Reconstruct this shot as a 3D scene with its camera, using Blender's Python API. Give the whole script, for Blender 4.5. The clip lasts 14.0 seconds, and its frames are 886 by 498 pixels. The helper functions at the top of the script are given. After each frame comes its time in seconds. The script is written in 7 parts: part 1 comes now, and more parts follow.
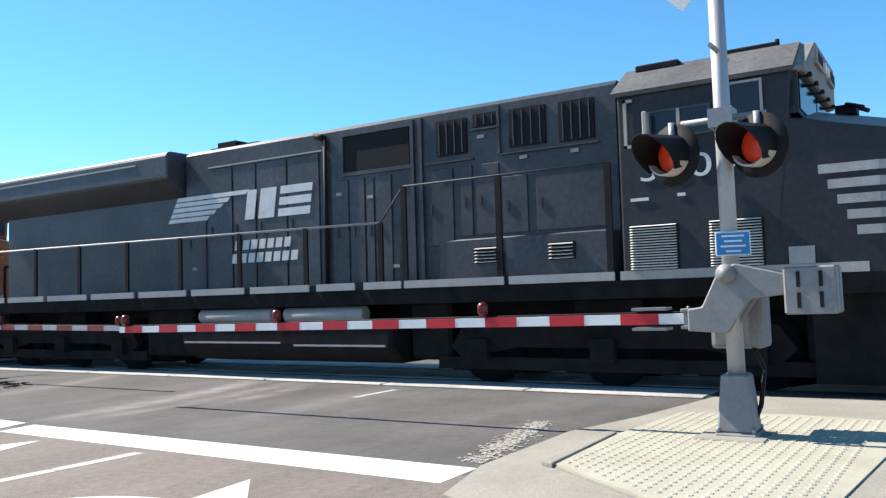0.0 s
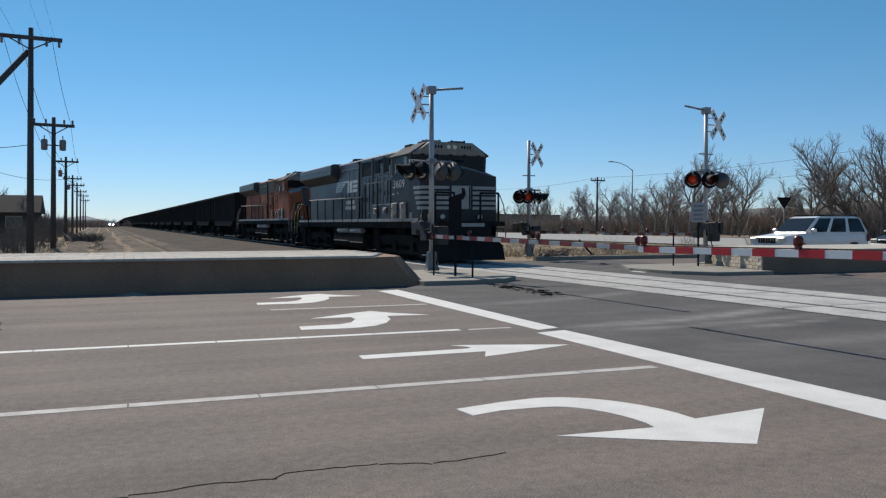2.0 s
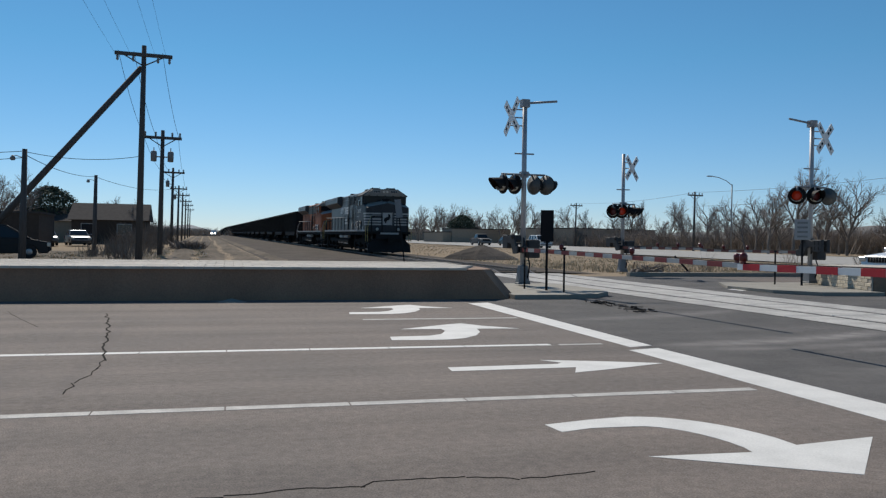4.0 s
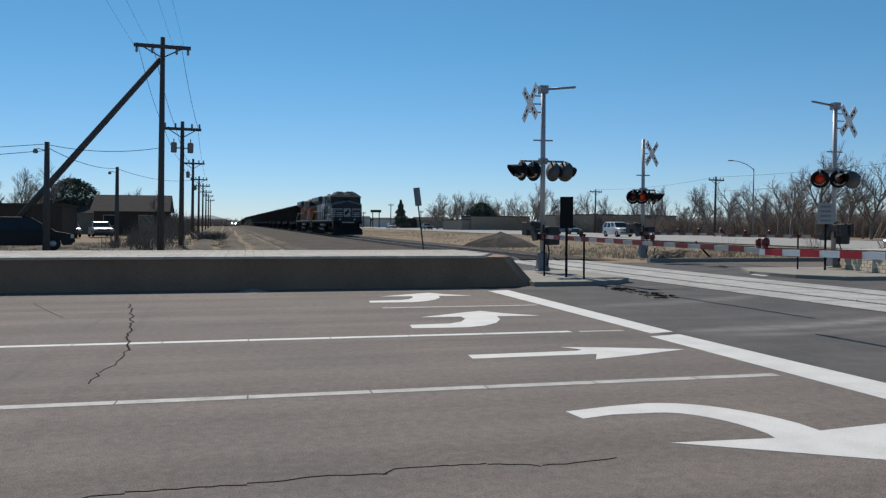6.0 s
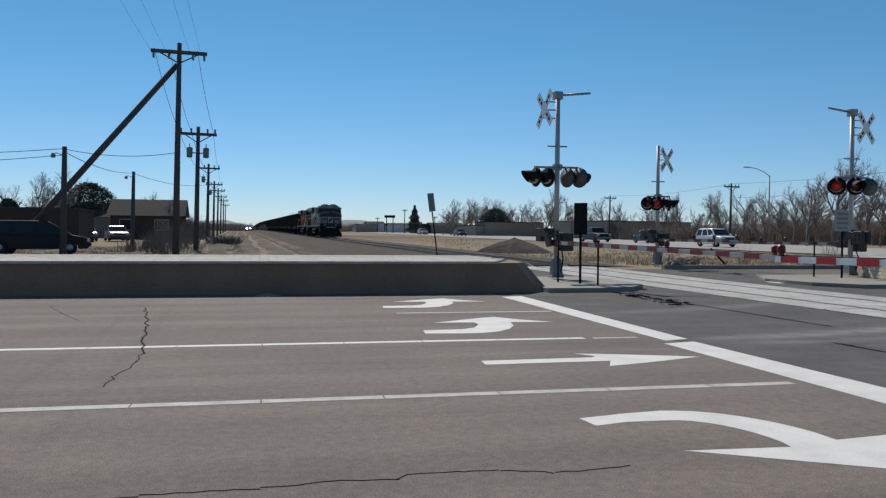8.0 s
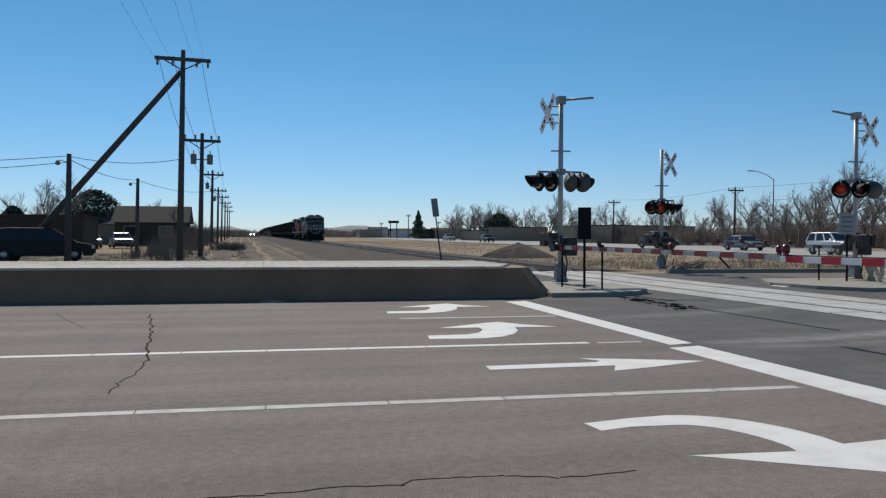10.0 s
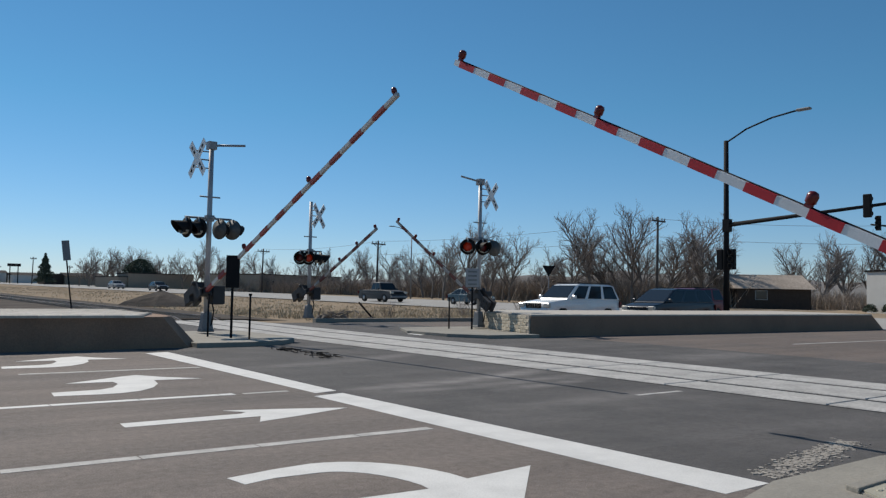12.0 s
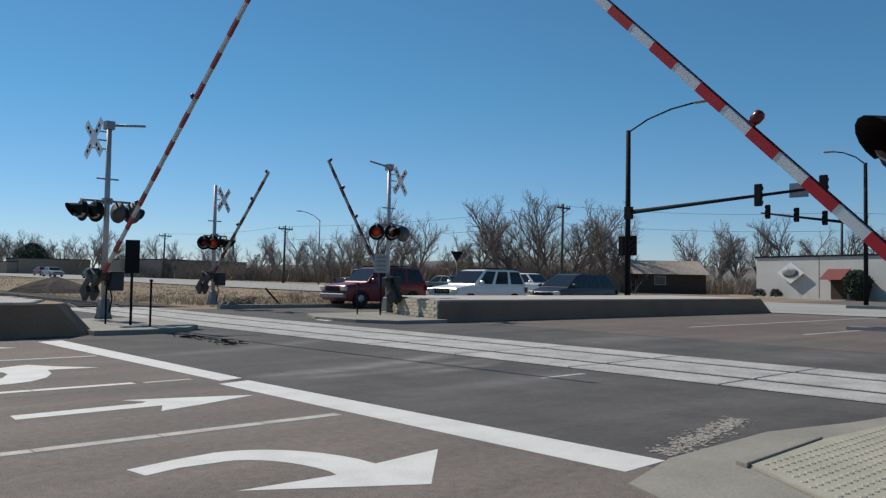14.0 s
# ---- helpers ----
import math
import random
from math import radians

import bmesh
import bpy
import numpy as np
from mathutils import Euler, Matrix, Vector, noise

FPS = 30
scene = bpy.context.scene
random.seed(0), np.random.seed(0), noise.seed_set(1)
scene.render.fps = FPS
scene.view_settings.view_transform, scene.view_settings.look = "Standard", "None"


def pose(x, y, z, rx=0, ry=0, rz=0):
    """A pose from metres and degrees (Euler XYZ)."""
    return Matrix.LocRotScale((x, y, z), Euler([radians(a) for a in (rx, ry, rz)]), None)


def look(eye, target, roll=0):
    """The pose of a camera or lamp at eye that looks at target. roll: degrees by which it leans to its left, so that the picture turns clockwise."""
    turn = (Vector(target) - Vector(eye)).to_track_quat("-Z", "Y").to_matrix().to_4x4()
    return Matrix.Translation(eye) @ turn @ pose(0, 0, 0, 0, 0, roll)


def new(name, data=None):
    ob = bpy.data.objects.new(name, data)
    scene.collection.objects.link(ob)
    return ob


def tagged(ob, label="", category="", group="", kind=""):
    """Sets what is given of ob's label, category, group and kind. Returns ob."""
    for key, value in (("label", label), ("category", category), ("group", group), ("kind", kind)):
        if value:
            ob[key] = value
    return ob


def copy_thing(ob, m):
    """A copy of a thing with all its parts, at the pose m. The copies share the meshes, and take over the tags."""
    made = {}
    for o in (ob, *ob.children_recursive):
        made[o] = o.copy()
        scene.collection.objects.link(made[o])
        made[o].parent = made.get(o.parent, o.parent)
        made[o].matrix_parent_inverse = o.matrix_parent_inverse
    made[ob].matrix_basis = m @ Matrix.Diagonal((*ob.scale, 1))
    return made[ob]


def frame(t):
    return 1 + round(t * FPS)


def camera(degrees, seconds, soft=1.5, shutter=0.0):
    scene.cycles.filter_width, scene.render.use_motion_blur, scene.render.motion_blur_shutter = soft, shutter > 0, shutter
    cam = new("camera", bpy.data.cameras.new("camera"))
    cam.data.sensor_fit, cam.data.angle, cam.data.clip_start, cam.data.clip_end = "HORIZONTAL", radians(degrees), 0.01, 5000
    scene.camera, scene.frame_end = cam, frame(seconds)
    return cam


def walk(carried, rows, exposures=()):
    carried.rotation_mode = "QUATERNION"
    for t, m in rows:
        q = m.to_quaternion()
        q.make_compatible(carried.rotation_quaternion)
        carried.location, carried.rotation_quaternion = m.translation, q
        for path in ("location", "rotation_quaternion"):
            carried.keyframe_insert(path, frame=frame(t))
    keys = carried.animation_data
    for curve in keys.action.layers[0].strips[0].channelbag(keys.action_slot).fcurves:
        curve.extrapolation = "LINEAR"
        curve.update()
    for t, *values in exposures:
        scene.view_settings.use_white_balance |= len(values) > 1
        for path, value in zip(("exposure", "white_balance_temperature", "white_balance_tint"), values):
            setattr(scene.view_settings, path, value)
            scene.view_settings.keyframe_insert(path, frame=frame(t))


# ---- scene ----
cam = camera(56.9, 14.0, soft=1.3)

PATH = [
    (0, pose(0, 0, 1.25, 93.46, 2.00, -57.69)),
    (0.1, pose(0, 0, 1.25, 93.32, 1.95, -54.36)),
    (0.2, pose(0, 0, 1.25, 92.46, 0.47, -50.94)),
    (0.4, pose(0, 0, 1.25, 91.92, -0.48, -44.63)),
    (0.5, pose(0, 0, 1.25, 91.39, -0.10, -41.71)),
    (0.6, pose(0, 0, 1.25, 90.73, -0.32, -39.38)),
    (0.8, pose(0, 0, 1.25, 90.85, -0.31, -35.89)),
    (1, pose(0, 0, 1.25, 90.47, 0.27, -32.99)),
    (1.5, pose(0, 0, 1.25, 89.21, 0.55, -27.71)),
    (2, pose(0, 0, 1.25, 88.72, 0.16, -22.69)),
    (2.5, pose(0, 0, 1.25, 89.83, 0.05, -19.50)),
    (3, pose(0, 0, 1.25, 89.27, -0.82, -18.75)),
    (3.2, pose(0, 0, 1.25, 89.71, -0.48, -17.09)),
    (5.3, pose(0, 0, 1.25, 89.25, -0.70, -15.87)),
    (5.5, pose(0, 0, 1.25, 89.20, -0.35, -15.89)),
    (6, pose(0, 0, 1.25, 88.73, -0.17, -14.96)),
    (6.5, pose(0, 0, 1.25, 88.21, -0.19, -14.18)),
    (7, pose(0, 0, 1.25, 89.39, -0.50, -14.27)),
    (7.5, pose(0, 0, 1.25, 89.12, -0.47, -13.95)),
    (9.8, pose(0, 0, 1.25, 89.24, -0.17, -14.35)),
    (10, pose(0, 0, 1.25, 89.48, -0.16, -13.73)),
    (10.5, pose(0, 0, 1.25, 89.90, -0.18, -13.77)),
    (10.8, pose(0, 0, 1.25, 89.95, -0.51, -14.65)),
    (11, pose(0, 0, 1.25, 90.46, -0.21, -16.00)),
    (11.2, pose(0, 0, 1.25, 90.88, -0.69, -19.01)),
    (11.3, pose(0, 0, 1.25, 91.19, -0.85, -20.83)),
    (11.5, pose(0, 0, 1.25, 92.05, -0.97, -27.01)),
    (11.7, pose(0, 0, 1.25, 92.57, -1.22, -32.04)),
    (11.8, pose(0, 0, 1.25, 93.2, -1.15, -33.6)),
    (12, pose(0, 0, 1.25, 93.16, -0.96, -37.98)),
    (12.2, pose(0, 0, 1.25, 92.95, -1.33, -40.96)),
    (12.5, pose(0, 0, 1.25, 93.26, -1.25, -43.45)),
    (13, pose(0, 0, 1.25, 93.54, -0.92, -45.14)),
    (13.5, pose(0, 0, 1.25, 92.57, -1.11, -43.97)),
    (14, pose(0, 0, 1.25, 92.25, -0.88, -44.37)),
]
walk(cam, PATH, exposures=[(0.0, 1.35), (0.2, 1.15), (0.4, 0.8), (0.7, 0.5), (1.0, 0.35), (1.6, 0.2), (3.0, 0.02), (14.0, 0.0)])

# ---- light ----
SUN_EL, SUN_AZ = radians(45), radians(-5)          # height, and turn from +y towards +x
world = bpy.data.worlds.new("sky")
world.use_nodes = True
scene.world = world
_n = world.node_tree.nodes
_sky = _n.new("ShaderNodeTexSky")
_sky.sky_type, _sky.sun_disc = "NISHITA", False
_sky.sun_elevation, _sky.sun_rotation = SUN_EL, SUN_AZ
_sky.altitude, _sky.air_density, _sky.dust_density, _sky.ozone_density = 900, 1.0, 0.0, 6.0
_n["Background"].inputs["Strength"].default_value = 0.080
_tint = _n.new("ShaderNodeMix")                     # the camera's cool balance of the sky
_tint.data_type, _tint.blend_type = "RGBA", "MULTIPLY"
_tint.inputs[0].default_value = 1.0
_haze = _n.new("ShaderNodeMix")                     # paler towards the horizon, all round
_haze.data_type = "RGBA"
_haze.inputs[6].default_value, _haze.inputs[7].default_value = (0.93, 0.96, 1.11, 1), (0.66, 1.06, 1.07, 1)
_dir, _xyz, _rise = _n.new("ShaderNodeTexCoord"), _n.new("ShaderNodeSeparateXYZ"), _n.new("ShaderNodeMapRange")
_rise.inputs[1].default_value, _rise.inputs[2].default_value = 0.0, 0.22
world.node_tree.links.new(_dir.outputs["Generated"], _xyz.inputs[0])
world.node_tree.links.new(_xyz.outputs[2], _rise.inputs[0])
world.node_tree.links.new(_rise.outputs[0], _haze.inputs[0])
world.node_tree.links.new(_haze.outputs[2], _tint.inputs[7])
world.node_tree.links.new(_sky.outputs[0], _tint.inputs[6])
world.node_tree.links.new(_tint.outputs[2], _n["Background"].inputs[0])
_sd = bpy.data.lights.new("sun", "SUN")
_sd.energy, _sd.angle, _sd.color = 4.2, radians(0.53), (1.0, 0.93, 0.83)
_so = new("sun", _sd)
_so.matrix_world = look((0, 0, 60), (-60 * math.sin(SUN_AZ) / math.tan(SUN_EL), -60 * math.cos(SUN_AZ) / math.tan(SUN_EL), 0))

# ---- materials ----
def mat(name, color, rough=0.8, metal=0.0, vary=0.25, scale=3.0, fine=60.0, bump=0.15, color2=None, random_tone=0.0, spec=0.5, emit=0.0, stretch=(1, 1, 1), streak=0.0):
    """A surface with two scales of tone and fine relief, in metres."""
    m = bpy.data.materials.new(name)
    m.use_nodes = True
    nt = m.node_tree
    b = nt.nodes["Principled BSDF"]
    b.inputs["Roughness"].default_value, b.inputs["Metallic"].default_value = rough, metal
    b.inputs["Specular IOR Level"].default_value = spec
    L = nt.links.new
    tc = nt.nodes.new("ShaderNodeTexCoord")
    mp = nt.nodes.new("ShaderNodeMapping")
    mp.inputs["Scale"].default_value = stretch
    L(tc.outputs["Object"], mp.inputs[0])
    def noisy(sc, det):
        n = nt.nodes.new("ShaderNodeTexNoise")
        n.inputs["Scale"].default_value, n.inputs["Detail"].default_value, n.inputs["Roughness"].default_value = sc, det, 0.6
        L(mp.outputs[0], n.inputs["Vector"])
        return n
    big, small = noisy(scale, 4), noisy(fine, 3)
    long_way = nt.nodes.new("ShaderNodeMapping")
    long_way.inputs["Scale"].default_value = (0.05, 1, 1)
    L(tc.outputs["Object"], long_way.inputs[0])
    c2 = color2 or tuple(c * (1 - vary) for c in color)
    mix = nt.nodes.new("ShaderNodeMix")
    mix.data_type = "RGBA"
    mix.inputs[6].default_value, mix.inputs[7].default_value = (*color, 1), (*c2, 1)
    r = nt.nodes.new("ShaderNodeValToRGB")
    r.color_ramp.elements[0].position, r.color_ramp.elements[1].position = 0.35, 0.68
    L(big.outputs[0], r.inputs[0])
    L(r.outputs[0], mix.inputs[0])
    hsv = nt.nodes.new("ShaderNodeHueSaturation")
    L(mix.outputs[2], hsv.inputs["Color"])
    ma = nt.nodes.new("ShaderNodeMapRange")
    ma.inputs[1].default_value, ma.inputs[2].default_value = 0.3, 0.7
    ma.inputs[3].default_value, ma.inputs[4].default_value = 1 - vary * 0.6, 1 + vary * 0.6
    L(small.outputs[0], ma.inputs[0])
    if streak:
        # wear drawn out along the wheel paths, and blotches
        s1, s2 = noisy(1.3, 3), noisy(14.0, 6)
        L(long_way.outputs[0], s1.inputs["Vector"])
        su = nt.nodes.new("ShaderNodeMath")
        su.operation = "ADD"
        L(s1.outputs[0], su.inputs[0]), L(s2.outputs[0], su.inputs[1])
        sr = nt.nodes.new("ShaderNodeMapRange")
        sr.inputs[1].default_value, sr.inputs[2].default_value = 0.7, 1.3
        sr.inputs[3].default_value, sr.inputs[4].default_value = 1 - streak, 1 + streak
        L(su.outputs[0], sr.inputs[0])
        sm = nt.nodes.new("ShaderNodeMath")
        sm.operation = "MULTIPLY"
        L(ma.outputs[0], sm.inputs[0]), L(sr.outputs[0], sm.inputs[1])
        L(sm.outputs[0], hsv.inputs["Value"])
    elif random_tone:
        oi = nt.nodes.new("ShaderNodeObjectInfo")
        mr = nt.nodes.new("ShaderNodeMapRange")
        mr.inputs[3].default_value, mr.inputs[4].default_value = 1 - random_tone, 1 + random_tone
        L(oi.outputs["Random"], mr.inputs[0])
        mu = nt.nodes.new("ShaderNodeMath")
        mu.operation = "MULTIPLY"
        L(ma.outputs[0], mu.inputs[0]), L(mr.outputs[0], mu.inputs[1])
        L(mu.outputs[0], hsv.inputs["Value"])
    else:
        L(ma.outputs[0], hsv.inputs["Value"])
    L(hsv.outputs[0], b.inputs["Base Color"])
    if bump:
        bp = nt.nodes.new("ShaderNodeBump")
        bp.inputs["Strength"].default_value, bp.inputs["Distance"].default_value = bump, 0.02
        L(small.outputs[0], bp.inputs["Height"])
        L(bp.outputs[0], b.inputs["Normal"])
    if emit:
        b.inputs["Emission Color"].default_value, b.inputs["Emission Strength"].default_value = (*color, 1), emit
    return m


def glass(name, color=(0.02, 0.025, 0.03), rough=0.05, spec=0.35):
    m = bpy.data.materials.new(name)
    m.use_nodes = True
    b = m.node_tree.nodes["Principled BSDF"]
    b.inputs["Base Color"].default_value, b.inputs["Roughness"].default_value = (*color, 1), rough
    b.inputs["Specular IOR Level"].default_value = spec
    return m


M_OLD = mat("old_asphalt", (0.182, 0.150, 0.128), 0.92, vary=0.62, scale=0.35, fine=85, bump=0.6, color2=(0.140, 0.120, 0.106), streak=0.3)
M_NEW = mat("new_asphalt", (0.112, 0.105, 0.101), 0.92, vary=0.5, scale=0.8, fine=85, bump=0.5, color2=(0.078, 0.075, 0.073), streak=0.22, spec=0.25)
def add_wear(m, tone):
    """Mixes a pale dusty tone into a surface by its sheet's wear value, broken up by fine noise."""
    nt = m.node_tree
    b = nt.nodes["Principled BSDF"]
    src = b.inputs["Base Color"].links[0].from_socket
    at, no, mu, mx = nt.nodes.new("ShaderNodeAttribute"), nt.nodes.new("ShaderNodeTexNoise"), nt.nodes.new("ShaderNodeMath"), nt.nodes.new("ShaderNodeMix")
    at.attribute_name = "wear"
    no.inputs["Scale"].default_value, no.inputs["Detail"].default_value = 3.0, 6
    tc = nt.nodes.new("ShaderNodeTexCoord")
    nt.links.new(tc.outputs["Object"], no.inputs["Vector"])
    mu.operation, mx.data_type = "MULTIPLY", "RGBA"
    nt.links.new(at.outputs["Fac"], mu.inputs[0]), nt.links.new(no.outputs[0], mu.inputs[1])
    am = nt.nodes.new("ShaderNodeMath")
    am.operation, am.use_clamp = "MULTIPLY", True
    am.inputs[1].default_value = 1.5
    nt.links.new(mu.outputs[0], am.inputs[0])
    nt.links.new(am.outputs[0], mx.inputs[0]), nt.links.new(src, mx.inputs[6])
    mx.inputs[7].default_value = (*tone, 1)
    nt.links.new(mx.outputs[2], b.inputs["Base Color"])
add_wear(M_NEW, (0.30, 0.28, 0.265))
M_HIGHWAY = mat("bleached_road", (0.36, 0.35, 0.33), 0.9, vary=0.15, scale=0.2, fine=20, bump=0.2, spec=0.1)
M_PAINT = mat("road_paint", (0.66, 0.65, 0.62), 0.75, vary=0.14, scale=3.0, fine=70, bump=0.3)
M_WORNPAINT = mat("worn_road_paint", (0.48, 0.46, 0.43), 0.8, vary=0.3, scale=5.0, fine=60, bump=0.3)
M_CONCRETE = mat("concrete", (0.275, 0.255, 0.215), 0.85, vary=0.18, scale=1.2, fine=40, bump=0.3)
M_WALL = mat("median_wall_concrete", (0.265, 0.165, 0.110), 0.9, vary=0.2, scale=0.8, fine=30, bump=0.4)
M_CAPBRICK = mat("cap_paver", (0.50, 0.46, 0.40), 0.85, vary=0.15, scale=2, fine=40, bump=0.3, random_tone=0.12)
M_BRICK = mat("buff_brick", (0.50, 0.44, 0.34), 0.85, vary=0.2, scale=6, fine=60, bump=0.3, random_tone=0.15)
M_MORTAR = mat("mortar", (0.33, 0.30, 0.26), 0.95, vary=0.15)
M_DOME = mat("tactile_paving", (0.37, 0.35, 0.275), 0.8, vary=0.15, scale=2, fine=50, bump=0.2)
M_PANEL = mat("crossing_panel", (0.45, 0.435, 0.41), 0.9, vary=0.34, scale=1.5, fine=22, bump=0.3, random_tone=0.06)
M_RAIL = mat("rail_steel", (0.12, 0.105, 0.095), 0.5, 0.8, vary=0.2)
M_RUBBER = mat("flangeway", (0.035, 0.034, 0.033), 0.9)
M_TAR = mat("tar_seal", (0.032, 0.029, 0.027), 1.0, vary=0.3, spec=0.05)
M_FIELD = mat("dry_grass_ground", (0.30, 0.235, 0.165), 0.95, vary=0.3, scale=0.12, fine=8, bump=0.6, color2=(0.235, 0.19, 0.14), spec=0.03)
M_DIRT = mat("dirt_track", (0.185, 0.155, 0.122), 0.95, vary=0.4, scale=0.5, fine=5, bump=0.6, color2=(0.095, 0.082, 0.068), stretch=(1, 0.2, 1), spec=0.03)
M_BALLAST = mat("ballast", (0.12, 0.105, 0.092), 0.95, vary=0.35, scale=0.6, fine=18, bump=0.9, spec=0.03)
M_GALV = mat("galvanised_steel", (0.27, 0.275, 0.285), 0.55, 0.3, vary=0.15, scale=4, fine=40, bump=0.05)
M_ALU = mat("aluminium_pole", (0.40, 0.405, 0.415), 0.5, 0.3, vary=0.1, scale=3, fine=40, bump=0.04)
M_GREY = mat("grey_paint", (0.20, 0.203, 0.205), 0.6, vary=0.16, scale=5, fine=25, bump=0.03)
M_BLACK = mat("black_paint", (0.015, 0.015, 0.016), 0.65, vary=0.2, spec=0.15)
M_DARKMETAL = mat("dark_metal", (0.016, 0.016, 0.018), 0.75, 0.0, vary=0.3, spec=0.12)
M_WHITE = mat("white_paint", (0.78, 0.78, 0.77), 0.5, vary=0.06)
M_REFLECT = mat("white_sheeting", (0.74, 0.74, 0.73), 0.45, vary=0.08, scale=5, bump=0.01)
M_RED = mat("red_sheeting", (0.50, 0.012, 0.020), 0.55, vary=0.12, bump=0.01)
M_REDLENS = mat("red_lens", (0.13, 0.008, 0.007), 0.3, vary=0.1, bump=0)
M_LIT = mat("lit_red_lens", (0.60, 0.045, 0.015), 0.3, vary=0.05, bump=0, emit=0.06)
M_CLEARLENS = mat("pale_lens", (0.55, 0.52, 0.45), 0.25, vary=0.1, bump=0)
M_LAMP = mat("headlamp", (0.45, 0.43, 0.39), 0.3, vary=0.0, bump=0, emit=0.1)
M_FARLAMP = mat("far_headlamp", (1.0, 0.97, 0.9), 0.3, vary=0.0, bump=0, emit=25.0)
M_BLUE = mat("blue_sign", (0.02, 0.22, 0.50), 0.45, vary=0.05)
# black engine paint, lightened and blued for the sky mirrored in the hood
M_SHEENBLACK = mat("sky_sheen_engine_black", (0.056, 0.059, 0.066), 0.42, vary=0.45, scale=0.8, fine=12, bump=0.04, spec=0.4)
M_ORANGE = mat("orange_engine_paint", (0.42, 0.135, 0.06), 0.7, vary=0.5, scale=0.7, fine=10, bump=0.03, spec=0.2)
M_UNDER = mat("underframe", (0.022, 0.021, 0.020), 0.9, vary=0.4, spec=0.08)
M_SILL = mat("pale_sill", (0.36, 0.35, 0.33), 0.6, vary=0.2)
M_YELLOW = mat("yellow_rail_paint", (0.34, 0.30, 0.10), 0.5, vary=0.1)
M_TANK = mat("dusty_tank", (0.36, 0.35, 0.33), 0.6, vary=0.2)
M_COALCAR = mat("coal_car_paint", (0.020, 0.020, 0.021), 0.8, vary=0.3, scale=0.5, spec=0.12)
M_GLASS = glass("dark_glass")
M_CABGLASS = glass("tinted_cab_glass", (0.012, 0.014, 0.016), 0.08, 0.12)
M_TYRE = mat("tyre", (0.018, 0.018, 0.018), 0.85, vary=0.2)
M_RIM = mat("wheel_rim", (0.35, 0.35, 0.36), 0.35, 0.7, vary=0.1)
M_WOOD = mat("weathered_pole", (0.085, 0.080, 0.078), 0.9, vary=0.3, scale=2, fine=30, stretch=(6, 6, 0.5))
M_BARK = mat("bark", (0.20, 0.172, 0.15), 0.95, vary=0.3, scale=2, fine=20)
M_TWIG = mat("twigs", (0.34, 0.295, 0.265), 0.95, vary=0.3)
M_BRUSH = mat("brush", (0.40, 0.335, 0.275), 0.95, vary=0.4, scale=0.3, fine=5)
M_EVERGREEN = mat("evergreen", (0.075, 0.10, 0.065), 0.9, vary=0.4)
M_GRASS = mat("dry_grass", (0.50, 0.40, 0.26), 0.95, vary=0.3, scale=0.3)
M_DARKSIDING = mat("brown_siding", (0.07, 0.055, 0.046), 0.85, vary=0.2, spec=0.1)
M_ROOF = mat("shingle_roof", (0.075, 0.069, 0.066), 0.9, vary=0.25, spec=0.04)
M_STUCCO = mat("pale_stucco", (0.55, 0.545, 0.52), 0.85, vary=0.08, scale=0.6)
M_TAN = mat("tan_wall", (0.30, 0.25, 0.19), 0.85, vary=0.15)
# far arms' white and red, darkened for the shaded back seen from here
M_DULLWHITE = mat("shaded_arm_back", (0.30, 0.295, 0.285), 0.7, vary=0.2)
M_DULLRED = mat("shaded_red_back", (0.12, 0.03, 0.026), 0.7, vary=0.2)
M_MIDWHITE = mat("shaded_arm_white", (0.46, 0.455, 0.44), 0.65, vary=0.2)
M_MIDRED = mat("shaded_arm_red", (0.27, 0.045, 0.04), 0.65, vary=0.2)
M_BACK = mat("grey_lamp_back", (0.085, 0.085, 0.08), 0.6, vary=0.2)
M_AWNING = mat("faded_red_awning", (0.17, 0.03, 0.03), 0.8, vary=0.2)
M_MECH = mat("dark_housing_paint", (0.055, 0.055, 0.057), 0.65, vary=0.25, spec=0.2)
# white sign sheeting greyed down for the shade on its face
M_DIMSIGN = mat("shaded_sign_sheeting", (0.34, 0.34, 0.34), 0.6, vary=0.1)
M_NOSEWHITE = mat("greyed_white_stripe", (0.40, 0.395, 0.375), 0.6, vary=0.25, scale=4)
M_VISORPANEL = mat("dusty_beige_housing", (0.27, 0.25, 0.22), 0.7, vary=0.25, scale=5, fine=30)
M_DRUM = mat("cream_lamp_drum", (0.50, 0.47, 0.40), 0.5, vary=0.12)
M_GREENBAND = mat("dark_green_band", (0.045, 0.060, 0.055), 0.6, vary=0.35, scale=1, fine=12, spec=0.25)
M_WIRE = mat("pale_aluminium_wire", (0.45, 0.45, 0.46), 0.4, 0.5, vary=0.1)
M_FAROAD = mat("tan_worn_asphalt", (0.150, 0.118, 0.098), 0.92, vary=0.42, scale=0.35, fine=85, bump=0.6, color2=(0.112, 0.094, 0.082), streak=0.3)
# the distance haze is mixed into this rise's base colour
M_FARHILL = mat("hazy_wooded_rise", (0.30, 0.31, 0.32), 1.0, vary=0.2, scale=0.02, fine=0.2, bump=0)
M_ENGBLACK = mat("black_engine_paint", (0.027, 0.029, 0.034), 0.5, vary=0.4, scale=0.8, fine=12, bump=0.04, spec=0.3)
M_SCRUB = mat("grey_scrub", (0.20, 0.165, 0.135), 0.95, vary=0.4, scale=0.3, fine=5)
